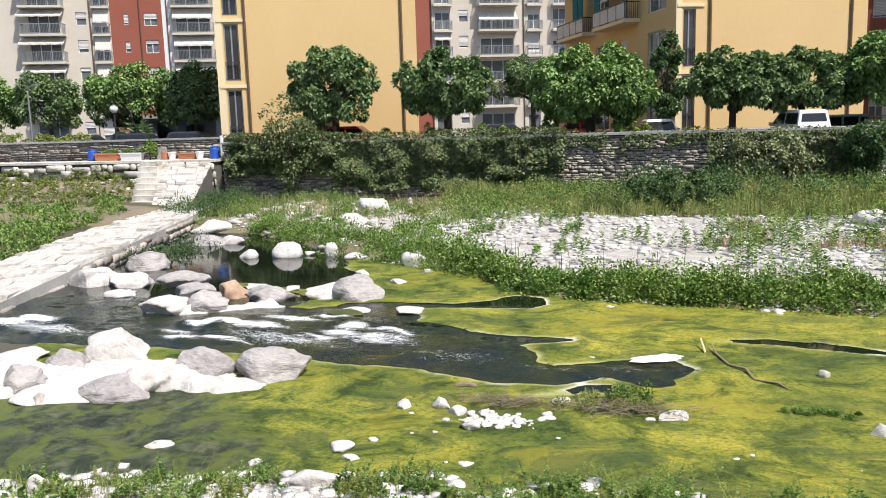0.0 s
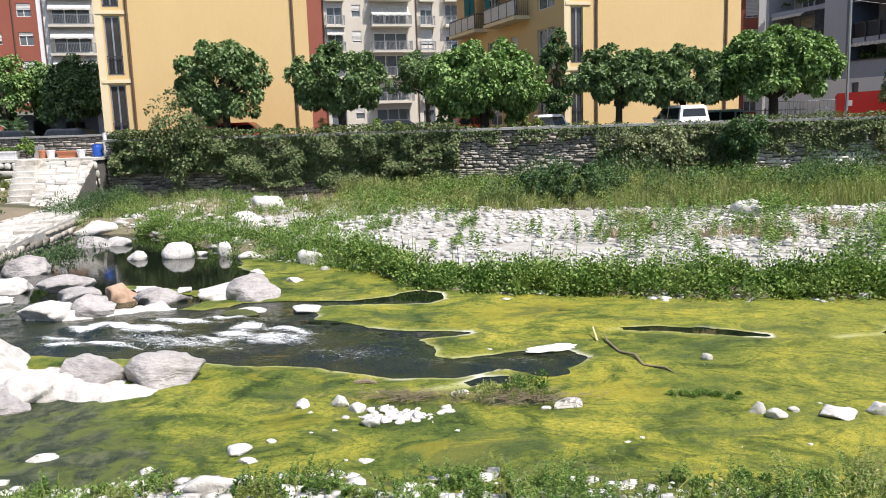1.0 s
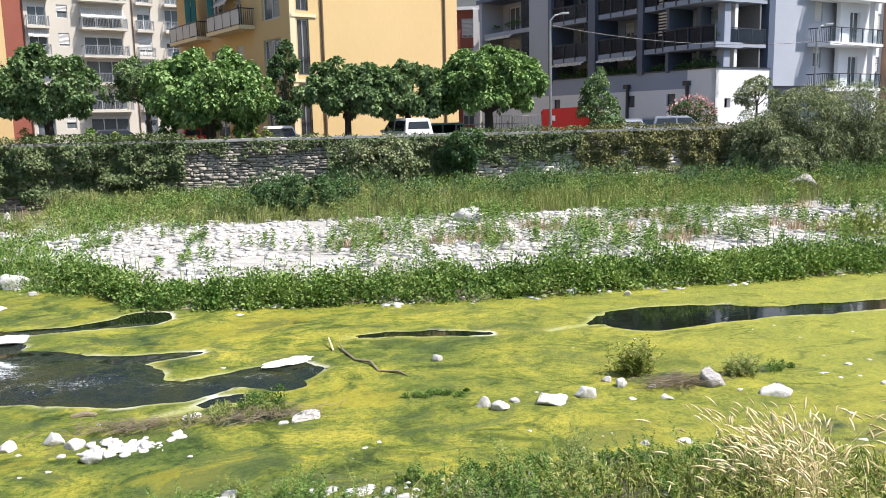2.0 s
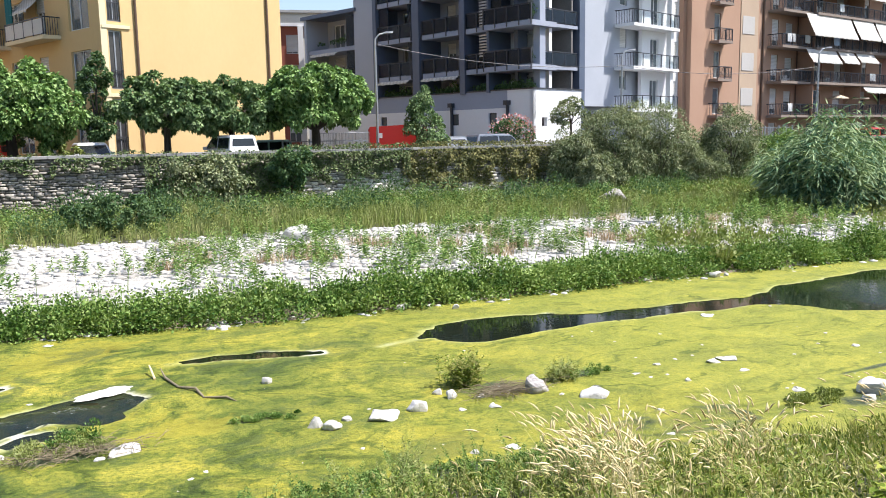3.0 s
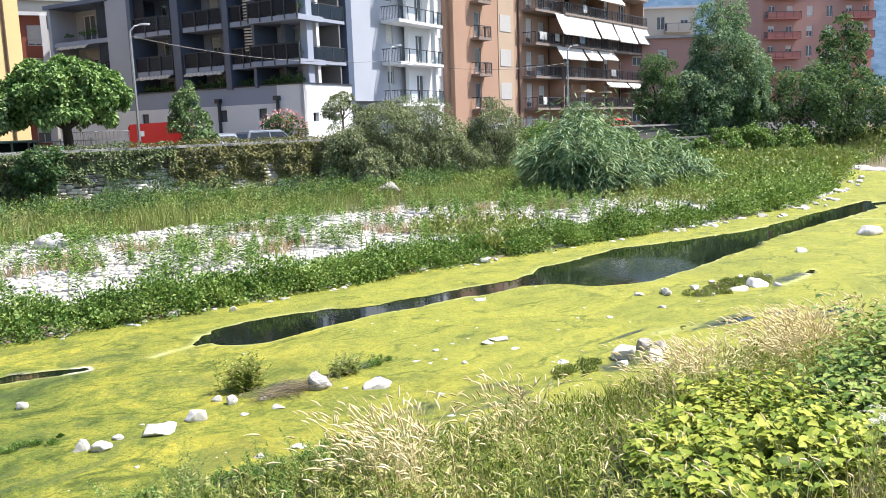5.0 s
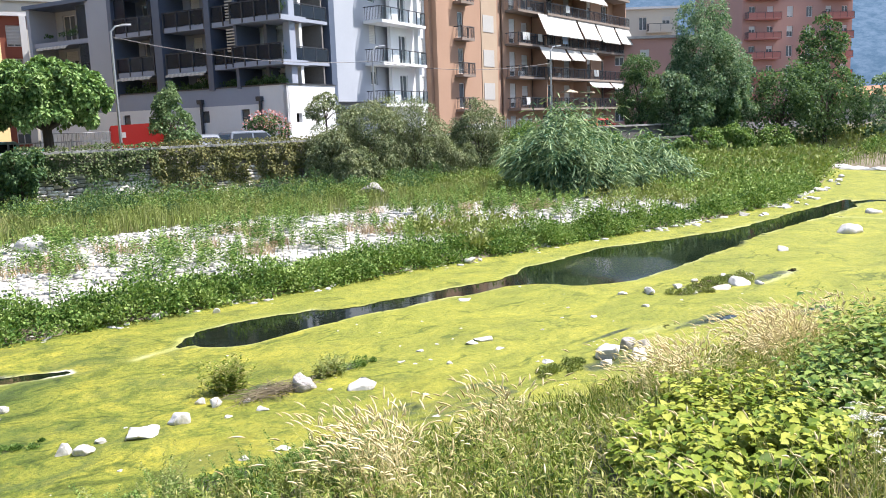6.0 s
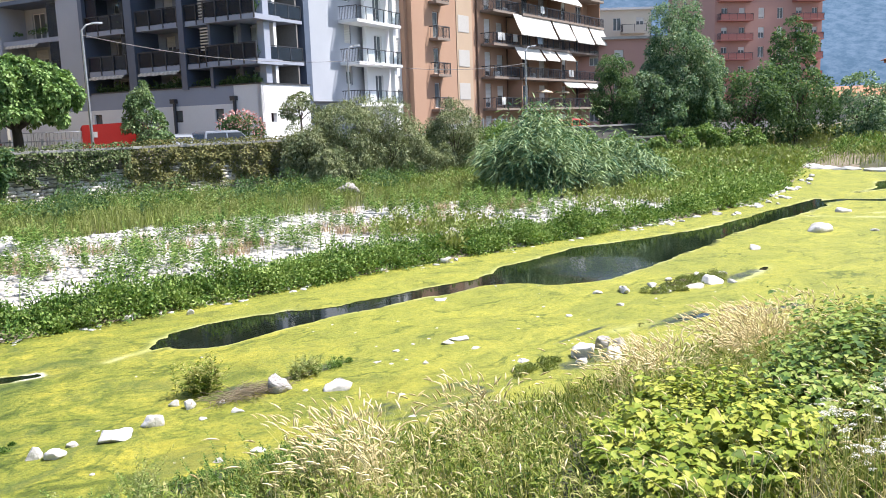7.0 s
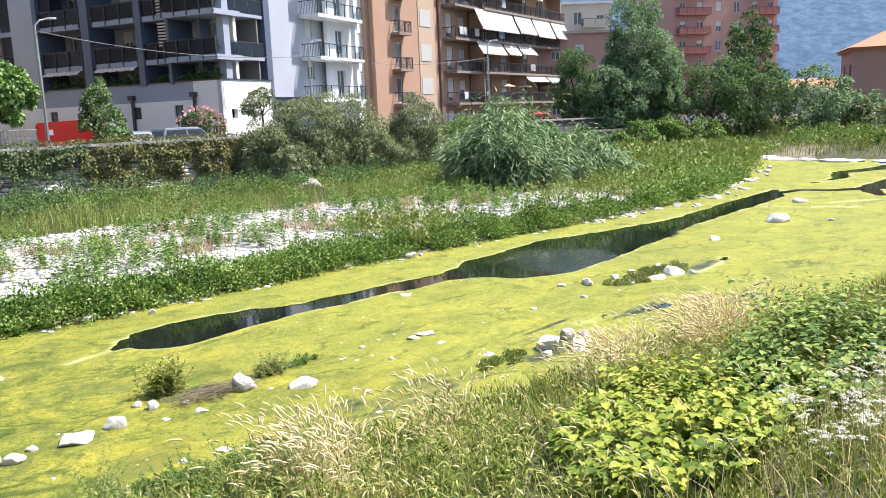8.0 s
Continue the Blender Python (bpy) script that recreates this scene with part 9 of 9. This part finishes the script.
# low shrubs and rails at the back of the pavement
for px, py, s, mat in ((-10.5, 40.6, 0.7, LEAF_GRASS), (-8.0, 40.4, 0.6, LEAF_BANK), (-6.6, 40.6, 0.55, LEAF_GRASS), (-4.6, 40.4, 0.6, LEAF_BANK), (-1.2, 40.6, 0.75, LEAF_BANK), (-0.3, 40.7, 0.6, LEAF_GRASS), (-13.2, 40.8, 0.6, LEAF_GRASS)):
    tree("shrub", px, py, 2.6, s, s * 0.8, 3.5, s * 0.9, mat, "low garden shrub behind the river wall", 0.03, clumps=18, per=55, leaf=0.14, flat=0.9, limbs=4)
# oleander in bloom
root = tree("shrub", 24.4, 44.6, 2.6, 1.35, 1.1, 4.2, 1.0, LEAF_DARK, "pink flowering oleander before the podium", 0.04, clumps=34, per=60, leaf=0.16, flat=0.8)
n = 420
o = unit(rng.normal(size=(n, 3)) + [0, -0.6, 0.5])
part("blossom", np_mesh("blossom", *leaf_cards(np.array([0, 0, 1.6]) + o * [1.45, 1.2, 1.1] * rng.uniform(0.85, 1.05, (n, 1)), o + rng.normal(size=(n, 3)) * 0.4, np.full(n, 0.13), np.full(n, 0.06))), PINK, root)["kind"] = "stuff"

# crowd barriers and a green net under the broad tree
def barrier(x, y, heading, label):
    root = tagged(new("barrier"), label, "barrier", "barriers under the tree")
    root.matrix_world = pose(x, y, 2.6, 0, 0, heading)
    part("frame", Geo().tube([(0, 0, 0.1), (0, 0, 1.75), (1.5, 0, 1.75), (1.5, 0, 0.1), (0, 0, 0.12)], [0.025] * 5, 6), METAL_GREY, root)
    for i in range(1, 8):
        part("bar", shared("barrier_bar", lambda: Geo().tube([(0, 0, 0.12), (0, 0, 1.73)], [0.012, 0.012], 5).mesh("bar")), METAL_GREY, root, at=pose(i * 0.1875, 0, 0))


for i, px in enumerate((11.6, 12.5, 13.3)):
    barrier(px, 43.2 + 0.25 * i, 6 - 9 * i, "grey metal site barrier standing under the tree")
NET = surface("green_net", (0.04, 0.20, 0.12), (0.06, 0.26, 0.16), 2, 20, 0.8, 0.2, 0.01)
g = Geo()
pts = [(u, 0.08 * math.sin(u * 5), z + 0.05 * math.sin(u * 3 + z)) for u in np.linspace(0, 1.6, 9) for z in (0, 0.5, 1.0)]
g.add(pts, [(i * 3 + k, i * 3 + 3 + k, i * 3 + 4 + k, i * 3 + 1 + k) for i in range(8) for k in range(2)])
net = tagged(new("net_fence"), "green net fence under the tree", "fence")
net.location = (9.9, 42.2, 2.75)
ob = part("net", g, NET, net)
sol = ob.modifiers.new("thickness", "SOLIDIFY")
sol.thickness = 0.02
for px in (0, 0.8, 1.6):
    part("stake", Geo().tube([(px, 0, 0), (px, 0, 1.1)], [0.02, 0.02], 6), METAL_GREY, net)


# -- on the water: weed islands, twigs, branch, scum --
def twigs(name, x, y, rx, ry, count, length, label):
    g = Geo()
    for i in range(count):
        px, py = x + rng.normal(0, rx * 0.5), y + rng.normal(0, ry * 0.5)
        a, e = rng.uniform(0, math.tau), rng.uniform(-0.08, 0.25)
        l = 0.7 * length * rng.uniform(0.4, 1.2)
        d = Vector((math.cos(a) * math.cos(e), math.sin(a) * math.cos(e), math.sin(e))) * l
        p = Vector((px, py, 0.03 + rng.uniform(0, 0.08)))
        g.tube([p, p + d * 0.5 + Vector((0, 0, 0.02)), p + d], [0.005, 0.004, 0.002], 4, False)
    return thing(name, g, DRIFTWOOD, label, "twigs", kind="stuff")


def weed_island(x, y, rx, ry, count, size, mat, label, leaf=0.06, tall=1.6):
    px, py = x + rng.normal(0, rx * 0.5, count), y + rng.normal(0, ry * 0.5, count)
    s = size * rng.uniform(0.5, 1.2, count)
    v, q = domes(np.stack([px, py, np.full(count, 0.01)], 1), s, s * tall, 190, leaf * 0.7, 0.24, 0.85, 0.7)
    return thing("weed_island", np_mesh("weed_island", v, q), mat, label, "weeds", kind="stuff")


n = 85
px, py = rng.normal(5.75, 0.13, n), rng.normal(12.0, 0.1, n)
stuff("weed_island", [sprigs(np.stack([px, py, np.full(n, 0.0)], 1), rng.uniform(0.3, 0.62, n), 26, 0.085, 0.16, 0.3)], LEAF_NEAR, "bushy green plant rooted among stones in the algae", "weeds")
n = 60
px, py = rng.normal(7.35, 0.16, n), rng.normal(11.55, 0.1, n)
stuff("weed_island", [sprigs(np.stack([px, py, np.full(n, 0.0)], 1), rng.uniform(0.16, 0.4, n), 22, 0.06, 0.14, 0.3)], LEAF_MEADOW, "brownish weed tuft rooted in the algae", "weeds")
weed_island(8.0, 11.6, 0.5, 0.15, 9, 0.09, LEAF_BANK, "low weed tuft rooted in the algae", 0.05, 1.4)
weed_island(-0.45, 11.75, 0.75, 0.28, 16, 0.14, LEAF_GRASS, "brownish weed island with twigs in the algae", 0.06, 1.3)
weed_island(-0.3, 12.0, 0.3, 0.2, 6, 0.14, LEAF_BANK, "green weed tuft on a twig island", 0.07, 1.8)
weed_island(2.35, 11.9, 0.55, 0.16, 12, 0.07, LEAF_BANK, "flat mat of weed in the algae", 0.05, 0.9)
weed_island(18.0, 10.8, 1.5, 0.45, 38, 0.14, LEAF_GRASS, "brownish weed island with stones in the algae", 0.08, 1.0)
weed_island(10.4, 8.9, 0.7, 0.25, 16, 0.1, LEAF_GRASS, "low weeds beside rocks in the algae", 0.06, 1.3)
weed_island(5.6, 8.7, 0.9, 0.25, 22, 0.1, LEAF_BANK, "low dark weeds at the water's edge", 0.06, 1.2)
weed_island(3.4, 9.0, 1.0, 0.2, 18, 0.1, LEAF_BANK, "low dark weeds at the water's edge", 0.06, 1.2)
twigs("driftwood", -2.0, 11.6, 0.8, 0.22, 240, 0.4, "brown twigs washed against the stones")
twigs("driftwood", -0.2, 11.55, 0.9, 0.28, 260, 0.4, "brown twigs on the weed island")
twigs("driftwood", 6.2, 11.35, 0.65, 0.25, 300, 0.5, "brown twigs washed against a rock")
twigs("driftwood", 17.8, 10.8, 1.0, 0.25, 80, 0.5, "brown twigs on the weed island")
bits = np.stack([rng.normal(-2.05, 0.3, 60), rng.normal(10.95, 0.12, 60)], 1)
sz = rng.uniform(0.03, 0.09, 60)
thing("gravel", stone_field(bits[:, 0], bits[:, 1], sz * 0.4, sz, 2), STONE_WHITE, "small white stones heaped among the algae", "gravel", kind="stuff")
bits = np.stack([rng.uniform(-4, 18, 170), rng.uniform(9.2, 15, 170)], 1)
sz = 0.015 + 0.035 * rng.uniform(0, 1, 170) ** 2
ok = open_water(bits[:, 0], bits[:, 1]) > 0.1
thing("gravel", stone_field(bits[ok, 0], bits[ok, 1], sz[ok] * 0.4, sz[ok], 2), STONE_WHITE, "single small stones in the algae", "gravel", kind="stuff")

thing("branch", Geo().tube([(1.18, 15.1, 0.12), (1.22, 14.7, 0.05), (1.38, 14.05, 0.04), (1.62, 13.75, 0.07), (1.70, 13.3, 0.03), (2.02, 13.08, 0.06), (2.15, 12.9, 0.02)], [0.008, 0.022, 0.02, 0.026, 0.02, 0.022, 0.008], 7), DRIFTWOOD, "dark bent branch lying in the algae", "branch")
thing("reed_stalk", Geo().tube([(1.05, 14.75, 0.03), (1.0, 15.25, 0.16)], [0.022, 0.014], 6), STRAW, "pale dry stalk sticking out of the algae", "stalk")
thing("log", Geo().tube([(-2.95, 12.3, 0.03), (-2.75, 12.33, 0.05), (-2.58, 12.28, 0.03)], [0.035, 0.05, 0.03], 8), DRIFTWOOD, "short brown piece of wood in the algae", "wood")


def scum(x, y, lx, ly, turn, seed, label):
    n = 40
    pts = [(0, 0, 0.026)]
    for i in range(n):
        a = i * math.tau / n
        k = 1 + 0.14 * math.sin(a * 2 + seed) + 0.10 * math.sin(a * 5 + seed * 2) + 0.06 * math.sin(a * 11 + seed)
        pts.append((math.cos(a) * lx * k, math.sin(a) * ly * k, 0.016))
    thing("scum", Geo().add(pts, [(0, 1 + i, 1 + (i + 1) % n) for i in range(n)]), SCUM, label, "scum", at=pose(x, y, 0.004, 0, 0, turn))


scum(0.26, 14.36, 0.5, 0.27, 20, 1.0, "dried white scum at the tip of the open water")

# potted greenery on the grey block's loggias and podium edge
blk = [o for o in scene.objects if o.name == "apartment_block.003"][0]
inv = blk.matrix_world @ GL
pl = []
for z in (4.2, 6.1, 8.95):
    for u0, u1, c in ((0.8, 6.6, 9), (10.0, 13.4, 8), (15.1, 18.6, 8), (19.6, 21.4, 5), (21.9, 25.2, 12)):
        n = c if z > 5 else c * 2
        u = rng.uniform(u0, u1, n)
        s = rng.uniform(0.14, 0.34, n)
        p = np.stack([u, rng.uniform(0.3, 0.6, n) if z > 5 else np.full(n, 0.45), np.full(n, z + 0.35)], 1)
        pl.append(domes(p, s, s * rng.uniform(1.2, 2.6, n), 45, 0.17, 0.3))
v, q, _ = merge(pl)
ob = part("greenery", np_mesh("greenery", v, q), LEAF_DARK, blk, "potted plants on the balconies", GL)
ob["kind"] = "stuff"
